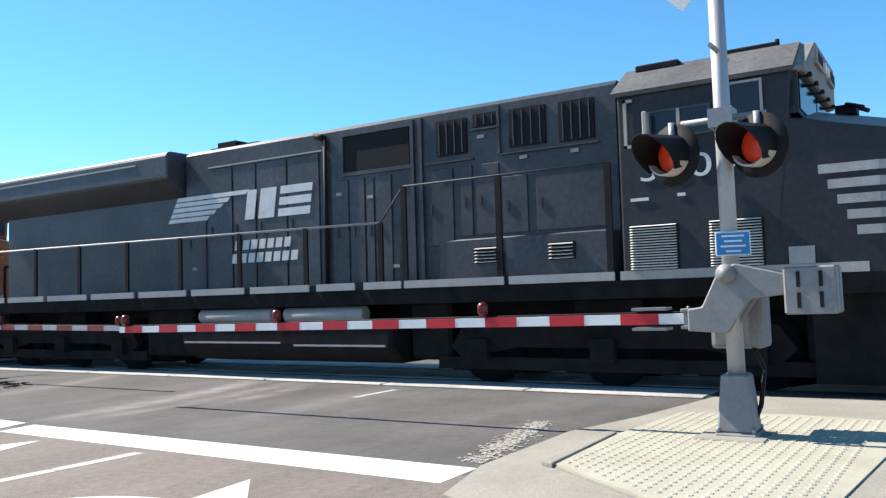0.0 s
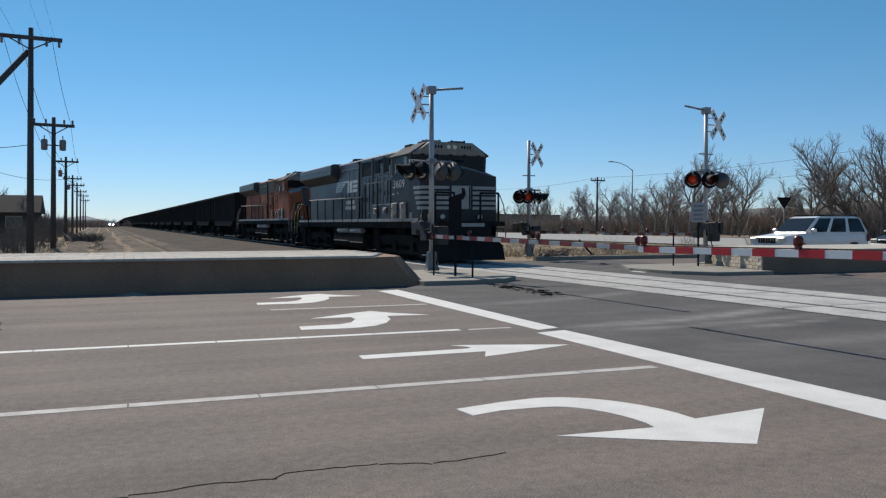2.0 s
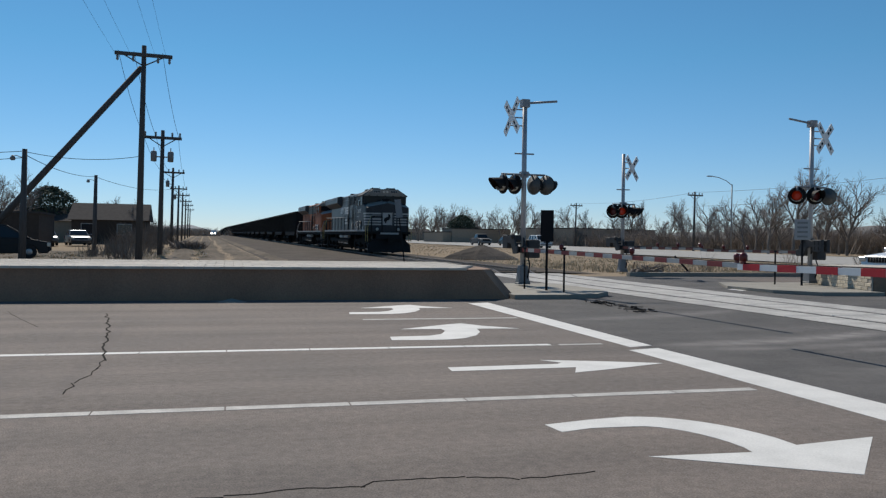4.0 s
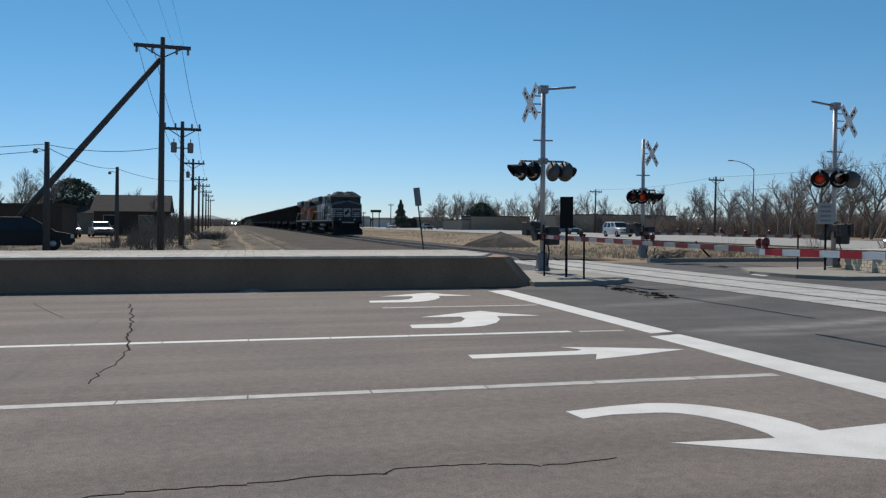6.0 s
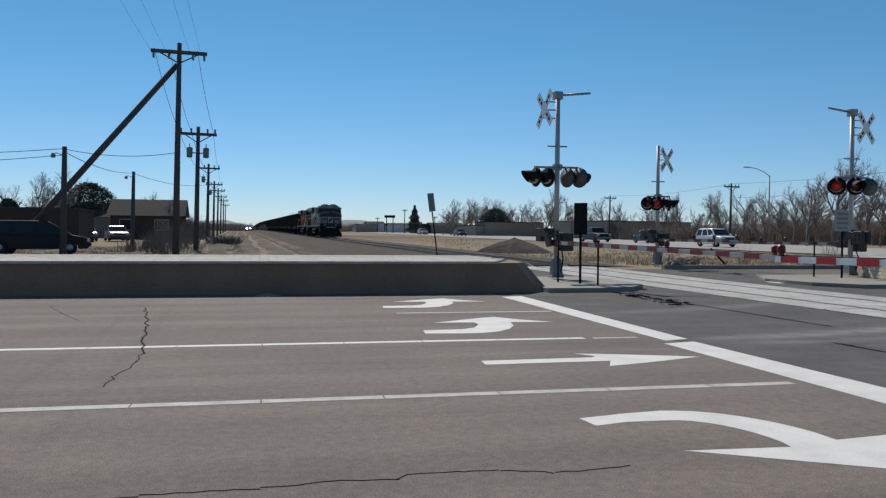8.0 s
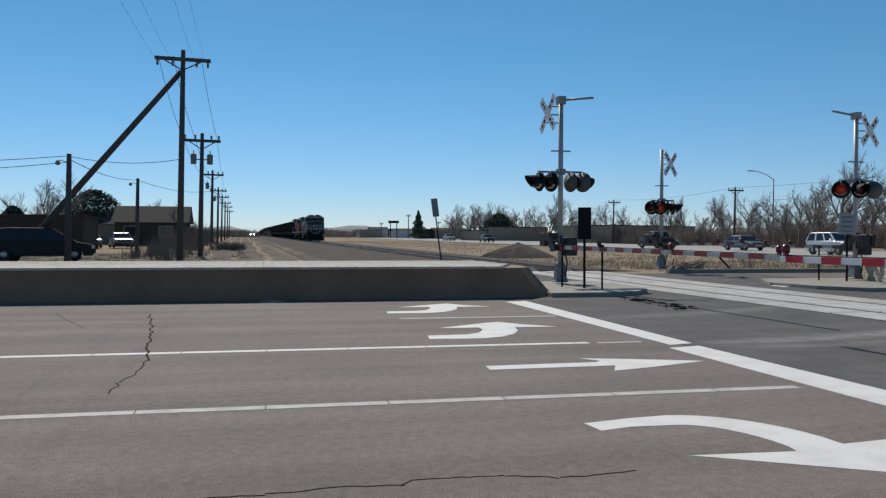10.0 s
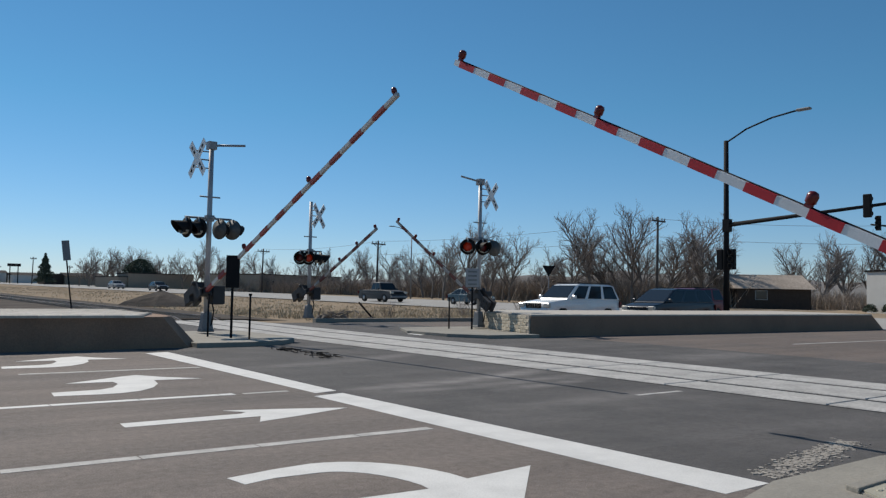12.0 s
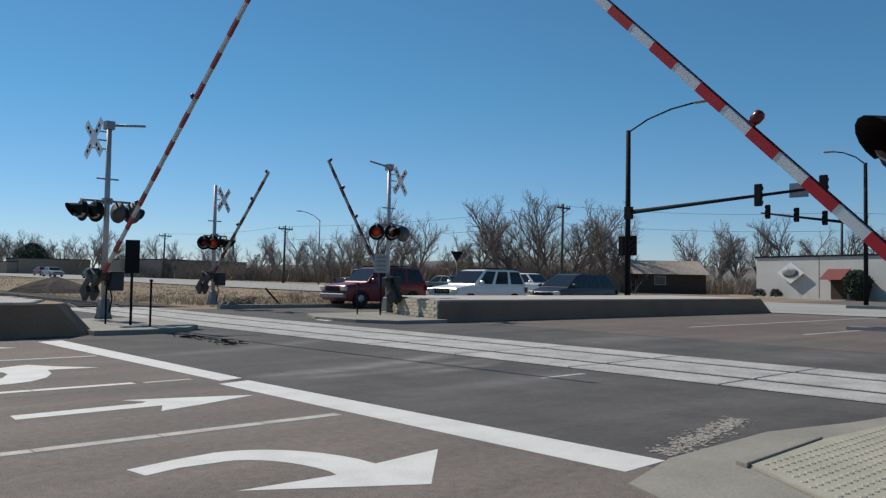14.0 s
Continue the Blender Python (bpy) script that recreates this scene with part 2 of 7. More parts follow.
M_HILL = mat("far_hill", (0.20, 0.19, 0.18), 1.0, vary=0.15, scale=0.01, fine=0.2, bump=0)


# ---- mesh helpers ----
def zg(x, y):
    """Height of the land, which rises gently to the north."""
    d = min(y, 420.0) - 14.0
    return 0.0 if d <= 0 else 0.0095 * d * d / (d + 6.0)


RA = -0.0288
def rd(u, v):
    """A place in the road's own directions: u along it, v across."""
    return (u * math.cos(RA) - v * math.sin(RA), u * math.sin(RA) + v * math.cos(RA))


def dip(x, y):
    """How far the crossing lies lower towards the south."""
    r = min(1.0, max(0.0, (x - 6.0) / 3.5))
    return -0.0065 * max(0.0, 14.0 - max(y, 2.0)) * r


def box(bm, x0, x1, y0, y1, z0, z1, m=None):
    vs = [bm.verts.new((x, y, z)) for z in (z0, z1) for y in (y0, y1) for x in (x0, x1)]
    for a in ((0, 2, 3, 1), (4, 5, 7, 6), (0, 1, 5, 4), (2, 6, 7, 3), (0, 4, 6, 2), (1, 3, 7, 5)):
        bm.faces.new([vs[i] for i in a])
    if m is not None:
        for v in vs:
            v.co = m @ v.co
    return vs


def tube(bm, a, b, r0, r1=None, n=10, caps=True):
    a, b = Vector(a), Vector(b)
    r1 = r0 if r1 is None else r1
    d = (b - a).normalized()
    e = d.orthogonal().normalized()
    f = d.cross(e)
    rings = []
    for p, r in ((a, r0), (b, r1)):
        rings.append([bm.verts.new(p + (e * math.cos(k * math.tau / n) + f * math.sin(k * math.tau / n)) * r) for k in range(n)])
    for k in range(n):
        bm.faces.new((rings[0][k], rings[0][(k + 1) % n], rings[1][(k + 1) % n], rings[1][k])).smooth = n > 5
    if caps:
        bm.faces.new(rings[0][::-1]), bm.faces.new(rings[1])


def line(bm, pts, r, n=6):
    for p, q in zip(pts, pts[1:]):
        tube(bm, p, q, r, n=n)


def prism(bm, poly, f0, f1):
    """Joins the closed outline poly, mapped by f0, to the same outline mapped by f1."""
    a = [bm.verts.new(f0(*p)) for p in poly]
    b = [bm.verts.new(f1(*p)) for p in poly]
    n = len(poly)
    for k in range(n):
        bm.faces.new((a[k], a[(k + 1) % n], b[(k + 1) % n], b[k]))
    bm.faces.new(a[::-1]), bm.faces.new(b)


def slab(bm, poly, z0, z1):
    prism(bm, poly, lambda x, y: (x, y, z0), lambda x, y: (x, y, z1))


def lathe(bm, prof, m, n=16):
    """Turns the outline (radius, height) round z and sets it by m."""
    rings = []
    for r, h in prof:
        rings.append([bm.verts.new(m @ Vector((r * math.cos(k * math.tau / n), r * math.sin(k * math.tau / n), h))) for k in range(n)])
    for p, q in zip(rings, rings[1:]):
        for k in range(n):
            bm.faces.new((p[k], p[(k + 1) % n], q[(k + 1) % n], q[k])).smooth = True
    bm.faces.new(rings[0][::-1]), bm.faces.new(rings[-1])


def bevel(bm, w=0.02, seg=1):
    bmesh.ops.recalc_face_normals(bm, faces=bm.faces)
    es = [e for e in bm.edges if len(e.link_faces) == 2 and e.calc_face_angle(0) > 0.5]
    bmesh.ops.bevel(bm, geom=es, offset=w, segments=seg, affect="EDGES", profile=0.6)


def mesh(name, bm, material):
    bmesh.ops.recalc_face_normals(bm, faces=bm.faces)
    me = bpy.data.meshes.new(name)
    bm.to_mesh(me)
    bm.free()
    for m in material if isinstance(material, (list, tuple)) else [material]:
        me.materials.append(m)
    return me


def part(name, bm, material, parent=None, label="", at=None):
    ob = new(name, bm if isinstance(bm, bpy.types.Mesh) else mesh(name, bm, material))
    ob.parent = parent
    if at is not None:
        ob.matrix_basis = at
    if label:
        tagged(ob, label)
    return ob


def thing(name, label, category, at=None, group="", kind=""):
    ob = new(name)
    if at is not None:
        ob.matrix_basis = at
    return tagged(ob, label, category, group, kind)


def B():
    return bmesh.new()


def sheet(name, xs, ys, dz, material, label, category, tr=None, lift=None):
    """Ground sheet over the grid xs, ys, following the land."""
    bm = B()
    tr = tr or (lambda x, y: (x, y))
    rows = []
    for y in ys:
        row = []
        for x in xs:
            X, Y = tr(x, y)
            row.append(bm.verts.new((X, Y, zg(X, Y) + dz + (lift(x, y) if lift else 0))))
        rows.append(row)
    for r, q in zip(rows, rows[1:]):
        for k in range(len(xs) - 1):
            bm.faces.new((r[k], r[k + 1], q[k + 1], q[k])).smooth = True
    ob = part(name, bm, material)
    return tagged(ob, label, category, kind="structure")


def flat(bm, poly, dz=0.0, tr=rd, th=0.0022):
    """A thin painted shape on the road."""
    pts = [tr(*p) for p in poly]
    a = [bm.verts.new((x, y, zg(x, y) + dip(x, y) + dz + th)) for x, y in pts]
    b = [bm.verts.new((x, y, zg(x, y) + dip(x, y) + dz)) for x, y in pts]
    bm.faces.new(a)
    n = len(pts)
    for k in range(n):
        bm.faces.new((a[k], a[(k + 1) % n], b[(k + 1) % n], b[k]))


def span(a, b, n):
    return [a + (b - a) * k / n for k in range(n + 1)]


# ---- ground, roads, medians ----
sheet("ground", [-3000, -1200, -400, -150, -80, -40, -20, 0, 6, 9.5, 20, 40, 80, 150, 300, 700, 1500, 3000],
      [-3000, -1000, -300, -60, -10, 2, 14, 18, 24, 30, 40, 60, 100, 200, 420, 800, 1500, 3500], -0.06, M_FIELD,
      "open flat land with dry tan winter grass", "ground", lift=dip)
ROADV = [-14, 2.0, 8] + list(range(13, 29))
sheet("road", span(-70, 4.9, 10), ROADV, 0.0, M_OLD, "worn brownish grey asphalt approach road with turning lanes", "road", rd)
_ramp = lambda u, v: dip(*rd(u, v))
_cross = sheet("road_crossing", span(4.9, 17.6, 52), span(2.6, 28, 106), 0.0, M_NEW, "newer dark asphalt either side of the rails", "road", rd, _ramp)
sheet("road_far", span(17.6, 150, 12), ROADV, 0.0, M_FAROAD, "worn brownish asphalt road beyond the crossing", "road", rd, _ramp)


def tyre_dust(ob):
    """Pale dust that wheels have dragged in arcs off the rails, kept as a value on the sheet's corners."""
    at = ob.data.attributes.new("wear", "FLOAT", "POINT")
    rng = random.Random(8)
    arcs = [(5.2, 9.2, 10.0, 10.6, 0.24, 0.9), (5.2, 8.7, 9.8, 9.6, 0.16, 0.55), (6.9, 8.4, 9.6, 9.1, 0.10, 0.7), (5.2, 6.9, 9.8, 7.4, 0.3, 0.35), (5.2, 12.6, 10.0, 14.4, 0.25, 0.4), (13.8, 6.5, 17.6, 6.2, 0.5, 0.3), (13.8, 11.0, 17.6, 11.4, 0.6, 0.35)]
    for k, v in enumerate(ob.data.vertices):
        u = v.co.x * math.cos(RA) + v.co.y * math.sin(RA)
        w = -v.co.x * math.sin(RA) + v.co.y * math.cos(RA)
        d = 0.0
        for u0, v0, u1, v1, wd, s in arcs:
            f = (u - u0) / (u1 - u0)
            if 0.0 <= f <= 1.0:
                c = v0 + (v1 - v0) * (0.35 * f + 0.65 * f * f)
                d = max(d, s * math.exp(-((w - c) / wd) ** 2) * min(1.0, 4 * f + 0.2, 5 * (1 - f) + 0.2))
        at.data[k].value = min(1.0, d * rng.uniform(0.75, 1.1))
tyre_dust(_cross)
sheet("highway", [37.5, 45, 52, 59], [-400, -100, -20, 14, 18, 24, 30, 40, 60, 100, 150, 200, 300, 420, 900], 0.012, M_HIGHWAY,
      "wide sun-bleached highway beside the railway", "road")
sheet("dirt_track", span(-3.2, 4.4, 42), span(31, 100, 50) + [110, 120, 150, 250, 420, 800], -0.02, M_DIRT,
      "rutted tan dirt track beside the rails", "dirt track", lift=lambda x, y: 0.05 * math.sin(x * 3.4 + 0.4 * math.sin(y * 0.2)) + 0.025 * math.sin(x * 9 + y * 1.7) * math.sin(y * 0.9 + x) - (0.08 if x < -3.1 or x > 4.3 else 0))
sheet("dirt_lot", span(-40, -3.2, 6), [31, 36, 44, 52, 62], -0.03, M_DIRT, "bare dirt verge with tan weeds", "verge")
# ballast shoulders
for nm, y0, y1 in (("ballast", 30.5, 900), ("ballast", -300, 2.2)):
    ys = [y for y in (-300, -100, -30, -8, 2.2, 30.5, 34, 40, 60, 100, 200, 420, 900) if y0 <= y <= y1]
    sheet(nm, [3.2, 8.6, 10.0, 13.5, 14.8, 16.5], ys, -0.03, M_BALLAST, "dark grey crushed stone ballast bed", "ballast",
          lift=lambda x, y: {3.2: -0.02, 8.6: 0.03, 10.0: 0.06, 13.5: 0.06, 14.8: 0.0, 16.5: -0.05}[x] + dip(x, y))

TX = 11.75                                   # the track's centre line
def rails():
    for sx in (-0.7175, 0.7175):
        bm = B()
        ys = [-300, -40, 1.5, 2.4, 14, 16, 18, 21, 24, 27, 29.6, 30.6, 40, 60, 100, 200, 420, 900]
        for y0, y1 in zip(ys, ys[1:]):
            z0, z1 = zg(0, y0), zg(0, y1)
            for a, b, h0, h1 in ((-0.036, 0.036, -0.05, -0.012), (-0.07, 0.07, -0.16, -0.05), (-0.01, 0.01, -0.06, -0.03)):
                if True:
                    vs = box(bm, TX + sx + a, TX + sx + b, y0, y1, h0, h1)
                    for v in vs:
                        v.co.z += (z0 if abs(v.co.y - y0) < 1e-6 else z1) + dip(TX, v.co.y)
        for v in bm.verts:
            if v.co.y > 30.2 or v.co.y < 2.0:
                v.co.z += 0.14
        tagged(part("rail", bm, M_RAIL), "steel running rail set in the crossing", "rail", "running rails", "structure")
rails()

def sleepers():
    bm = B()
    for k in range(220):
        y = 31 + k * 0.55
        box(bm, TX - 1.3, TX + 1.3, y, y + 0.22, zg(0, y) - 0.1, zg(0, y) + 0.06)
    tagged(part("sleepers", bm, M_WOOD), "dark timber sleepers bedded in ballast", "sleepers", kind="stuff")
sleepers()

def crossing():
    base = thing("crossing_deck", "pale worn concrete panels between and beside the rails", "crossing deck", kind="structure")
    bm = B()
    for k in range(14):
        for v in box(bm, 10.1, 13.4, 2.6 + k * 1.96, 2.6 + (k + 1) * 1.96, -0.2, 0.006):
            v.co.z += zg(0, v.co.y) + dip(TX, v.co.y)
    part("bed", bm, M_RUBBER, base)
    for x0, x1 in ((10.12, 10.93), (11.16, 12.34), (12.57, 13.38)):
        y = 2.7
        while y < 28.0:
            L = 2.44
            bm = B()
            box(bm, x0, x1, y + 0.012, y + L - 0.012, -0.05, 0.02)
            bevel(bm, 0.012)
            for v in bm.verts:
                v.co.z += zg(0, v.co.y) + dip(TX, v.co.y)
            part("panel", bm, M_PANEL, base)
            y += L
crossing()

def markings():
    def mark(name, polys, label, m=M_PAINT):
        bm = B()
        for p in polys:
            flat(bm, p)
        tagged(part(name, bm, m), label, "road marking", kind="structure")
    mark("stop_line", [[(4.63, 3.2), (5.15, 3.22), (5.09, 9.0), (4.64, 8.88)]], "broad white stop line across two lanes")
    mark("stop_line", [[(4.79, 9.14), (5.14, 9.25), (5.30, 16.45), (4.82, 16.3)]], "broad white stop line across the turning lanes")
    def lane(v, u0, u1, w=0.12, name="lane_line", m=M_WORNPAINT, lab="solid white lane line, worn"):
        polys, u = [], u0
        while u < u1:
            e = min(u + 0.93, u1)
            polys.append([(u, v - w / 2), (e - 0.012, v - w / 2), (e - 0.012, v + w / 2), (u, v + w / 2)])
            u += 0.93
        mark(name, polys, lab, m)
    lane(6.27, -40, 4.5, 0.13)
    lane(9.53, -40, 3.9, 0.14, m=M_PAINT)
    lane(9.50, 4.0, 4.6, 0.10, lab="faint worn lane line end")
    lane(13.08, 2.1, 4.75, 0.13)
    # right-turn arrow
    def arc(c, r, a0, a1, n=10):
        return [(c[0] + r[0] * math.cos(radians(a)), c[1] + r[1] * math.sin(radians(a))) for a in span(a0, a1, n)]
    top = [(2.13, 5.29), (2.5, 5.38)] + arc((2.78, 4.42), (0.72, 1.0), 88, 12, 9)
    low = arc((2.72, 4.42), (0.40, 0.70), 2, 90, 8) + [(2.4, 5.13), (2.16, 5.06)]
    mark("turn_arrow", [top + [(3.49, 4.43), (4.15, 4.52), (3.41, 3.77), (2.42, 4.37), (3.10, 4.33)] + low], "white right-turn arrow painted on asphalt")
    mark("straight_arrow", [[(2.12, 7.69), (2.14, 7.93), (3.34, 7.97), (3.42, 8.05), (3.26, 8.27), (3.72, 8.13), (4.20, 7.95), (4.49, 7.83), (3.79, 7.56), (3.29, 7.40), (3.44, 7.72)]], "white straight-ahead arrow painted on asphalt")
    left = [(0.0, 0.36), (-0.04, 0.0), (0.42, -0.05), (0.68, -0.05), (0.96, 0.08), (1.20, 0.37), (1.38, 0.77), (1.46, 1.20), (2.10, 1.14), (1.67, 1.60), (1.44, 2.00), (1.20, 1.87), (0.34, 1.27), (0.93, 1.24), (0.92, 0.96), (0.76, 0.58), (0.56, 0.41)]
    for v0, sc in ((10.28, 1.0), (14.09, 0.97)):
        mark("turn_arrow", [[(2.07 + a, v0 + b * sc) for a, b in left]], "white left-turn arrow painted on asphalt")
    # faded old markings by the rails and beyond
    mark("old_mark", [[(8.5, 7.18), (9.5, 7.24), (9.5, 7.34), (8.5, 7.26)]], "faint remains of an old lane dash", M_WORNPAINT)
    mark("old_mark", [[(13.9, 20.0), (17.4, 22.0), (17.0, 22.4), (13.9, 20.7)]], "white painted edge by the far island", M_PAINT)
    for v in (6.2, 9.5, 12.9):
        mark("lane_line", [[(22, v), (44, v), (44, v + 0.12), (22, v + 0.12)]], "faded lane line beyond the rails", M_WORNPAINT)
    for x in (41.2, 44.8, 52.2, 55.6):
        bm = B()
        for k in range(60):
            y = 36 + k * 9
            flat(bm, [(x, y), (x + 0.12, y), (x + 0.12, y + 3), (x, y + 3)], 0.016, lambda a, b: (a, b))
        tagged(part("lane_dashes", bm, M_PAINT), "white dashed highway lane lines", "road marking", kind="structure")
    # cracks in the old asphalt
    def seam(pts, w, name, lab):
        bm = B()
        for (a, b), (c, d) in zip(pts, pts[1:]):
            n = Vector((-(d - b), c - a)).normalized() * w / 2
            flat(bm, [(a - n.x, b - n.y), (c - n.x, d - n.y), (c + n.x, d + n.y), (a + n.x, b + n.y)], 0.0, th=0.003)
        tagged(part(name, bm, M_TAR), lab, "road crack", kind="structure")
    rng = random.Random(5)
    def crack(p, q, n, amp, w):
        pts = []
        for k in range(n + 1):
            f = k / n
            pts.append((p[0] + (q[0] - p[0]) * f + rng.uniform(-amp, amp), p[1] + (q[1] - p[1]) * f + rng.uniform(-amp, amp)))
        seam(pts, w, "road_crack", "jagged crack in the old asphalt")
    for pts, w in (([(-1.98, 14.6), (-1.66, 12.6), (-1.42, 10.5), (-1.24, 9.0)], 0.05), ([(-1.24, 9.0), (-1.19, 8.44), (-1.28, 7.6), (-1.25, 7.1)], 0.025),
                   ([(-1.3, 3.9), (-1.01, 4.0), (-0.59, 4.1), (-0.01, 4.11), (0.38, 4.16), (0.68, 4.12)], 0.013), ([(0.68, 4.12), (0.74, 4.2), (1.23, 4.19), (1.52, 4.09), (1.97, 4.15)], 0.012)):
        for a, b in zip(pts, pts[1:]):
            n = max(3, int(math.hypot(b[0] - a[0], b[1] - a[1]) / (0.06 if w < 0.02 else 0.2)))
            crack(a, b, n, 0.018 if w < 0.02 else 0.03, w * (0.55 if w < 0.02 else 0.42))
    crack((-3.6, 15.2), (-2.6, 12.5), 9, 0.03, 0.006)
markings()

def medians():
    # near median, with a sloping nose
    h = 0.66
    m1 = thing("median_wall", "raised grey concrete median with pale paver top", "median", kind="structure")
    bm = B()
    n = 8
    low = [(-70, 17.35), (6.15, 17.42), (6.5, 17.8), (6.66, 18.7), (6.66, 21.8), (-70, 21.8)]
    top = [(-70, 17.38), (5.5, 17.46), (5.8, 17.85), (5.92, 18.7), (5.92, 21.78), (-70, 21.78)]
    a = [bm.verts.new((*rd(*p), zg(*rd(*p)) - 0.1)) for p in low]
    b = [bm.verts.new((*rd(*p), zg(*rd(*p)) + h)) for p in top]
    for k in range(len(a)):
        bm.faces.new((a[k], a[(k + 1) % len(a)], b[(k + 1) % len(a)], b[k]))
    bm.faces.new(b)
    part("wall", bm, M_WALL, m1)
    # paver courses on the top
    pav = {}
    count = 0
    for r in range(9):
        for c in range(140):
            u, v = 5.9 - (c + 0.5 * (r % 2)) * 0.40, 17.38 + r * 0.49
            if u < -16 or (u > 5.46 + min(0.36, max(0, (v - 17.4) * 0.5))):
                continue
            count += 1
            if count > 290:
                continue
            if "p" not in pav:
                bb = B()
                box(bb, -0.196, 0.196, -0.241, 0.241, -0.02, 0.035)
                bevel(bb, 0.006)
                pav["p"] = mesh("paver", bb, M_CAPBRICK)
            x, y = rd(u - 0.2, v + 0.24)
            part("paver", pav["p"], None, m1, at=pose(x, y, zg(x, y) + h, 0, 0, math.degrees(RA)))
    bb = B()
    for u0, u1 in ((-70, -16.2),):
        for v0, v1 in ((17.36, 21.8),):
            pts = [rd(u0, v0), rd(u1, v0), rd(u1, v1), rd(u0, v1)]
            prism(bb, pts, lambda x, y: (x, y, zg(x, y) + h - 0.02), lambda x, y: (x, y, zg(x, y) + h + 0.035))
    k = 0
    for r in range(9):
        for c in range(140):
            u, v = 5.9 - (c + 0.5 * (r % 2)) * 0.40, 17.38 + r * 0.49
            if u < -16 or (u > 5.46 + min(0.36, max(0, (v - 17.4) * 0.5))):
                continue
            k += 1
            if k > 290:
                x, y = rd(u - 0.2, v + 0.24)
                box(bb, -0.19, 0.19, -0.235, 0.235, -0.02, 0.035, pose(x, y, zg(x, y) + h, 0, 0, math.degrees(RA)))
    tagged(part("paver_field", bb, M_CAPBRICK, m1), kind="stuff")
    # far median with a brick nose
    h2 = 0.62
    m2 = thing("median_wall", "raised concrete median with a buff brick end", "median", kind="structure")
    low = [(16.62, 18.15), (37.6, 17.8), (37.6, 22.6), (18.15, 22.6)]
    top = [(16.65, 18.18), (36.5, 17.83), (36.5, 22.57), (18.17, 22.57)]
    bm = B()
    a = [bm.verts.new((*rd(*p), zg(*rd(*p)) - 0.1)) for p in low]
    b = [bm.verts.new((*rd(*p), zg(*rd(*p)) + h2)) for p in top]
    for k in range(4):
        bm.faces.new((a[k], a[(k + 1) % 4], b[(k + 1) % 4], b[k]))
    bm.faces.new(b)
    part("wall", bm, M_WALL, m2)
    bm = B()
    a = [bm.verts.new((*rd(*p), zg(*rd(*p)) + h2)) for p in top]
    b = [bm.verts.new((*rd(*p), zg(*rd(*p)) + h2 + 0.05)) for p in top]
    for k in range(4):
        bm.faces.new((a[k], a[(k + 1) % 4], b[(k + 1) % 4], b[k]))
    bm.faces.new(b)
    part("cap", bm, M_CAPBRICK, m2, "pale paver capping")
    p0, p1 = Vector(rd(16.60, 18.15)), Vector(rd(18.13, 22.6))
    L = (p1 - p0).length
    ang = math.degrees(math.atan2(p1.y - p0.y, p1.x - p0.x))
    bb = B()
    box(bb, 0.012, 0.395, 0, 0.06, 0.006, 0.098)
    bevel(bb, 0.008)
    bk = mesh("brick", bb, M_BRICK)
    bm = B()
    box(bm, -0.0, L, 0.0, 0.045, -0.05, h2 + 0.04, pose(p0.x, p0.y, 0, 0, 0, ang))
    part("mortar", bm, M_MORTAR, m2)
    for r in range(6):
        for c in range(int(L / 0.4)):
            o = (c + 0.5 * (r % 2)) * 0.4
            if o + 0.4 > L:
                continue
            q = p0 + (p1 - p0).normalized() * o
            part("brick", bk, None, m2, at=pose(q.x, q.y, 0.02 + r * 0.104, 0, 0, ang))
    # low islands at the noses, with kerbs
    for nm, poly in (("island", [(6.2, 17.3), (7.5, 17.3), (8.4, 17.65), (9.0, 18.35), (9.25, 19.4), (9.25, 22.4), (6.2, 22.4)]),
                     ("island", [(14.15, 19.0), (14.8, 17.9), (16.6, 17.75), (18.3, 23.1), (15.2, 23.1), (14.1, 21.0)])):
        ob = thing(nm, "low concrete island with a kerb round the signal mast", "traffic island", kind="structure")
        bm = B()
        pts = [rd(*p) for p in poly]
        slab(bm, pts, -0.05, 0.115)
        bevel(bm, 0.012, 2)
        part("kerb", bm, M_CONCRETE, ob)
    # kerb of the far side
    bm = B()
    for u0, u1, v in ((14.6, 37.2, 28.0), (-70, 8.8, 28.0)):
        pts = [rd(u0, v), rd(u1, v), rd(u1, v + 0.25), rd(u0, v + 0.25)]
        prism(bm, pts, lambda x, y: (x, y, zg(x, y) - 0.1), lambda x, y: (x, y, zg(x, y) + 0.15))
    tagged(part("kerb", bm, M_CONCRETE), "grey concrete kerb along the far lanes", "kerb", kind="structure")
medians()

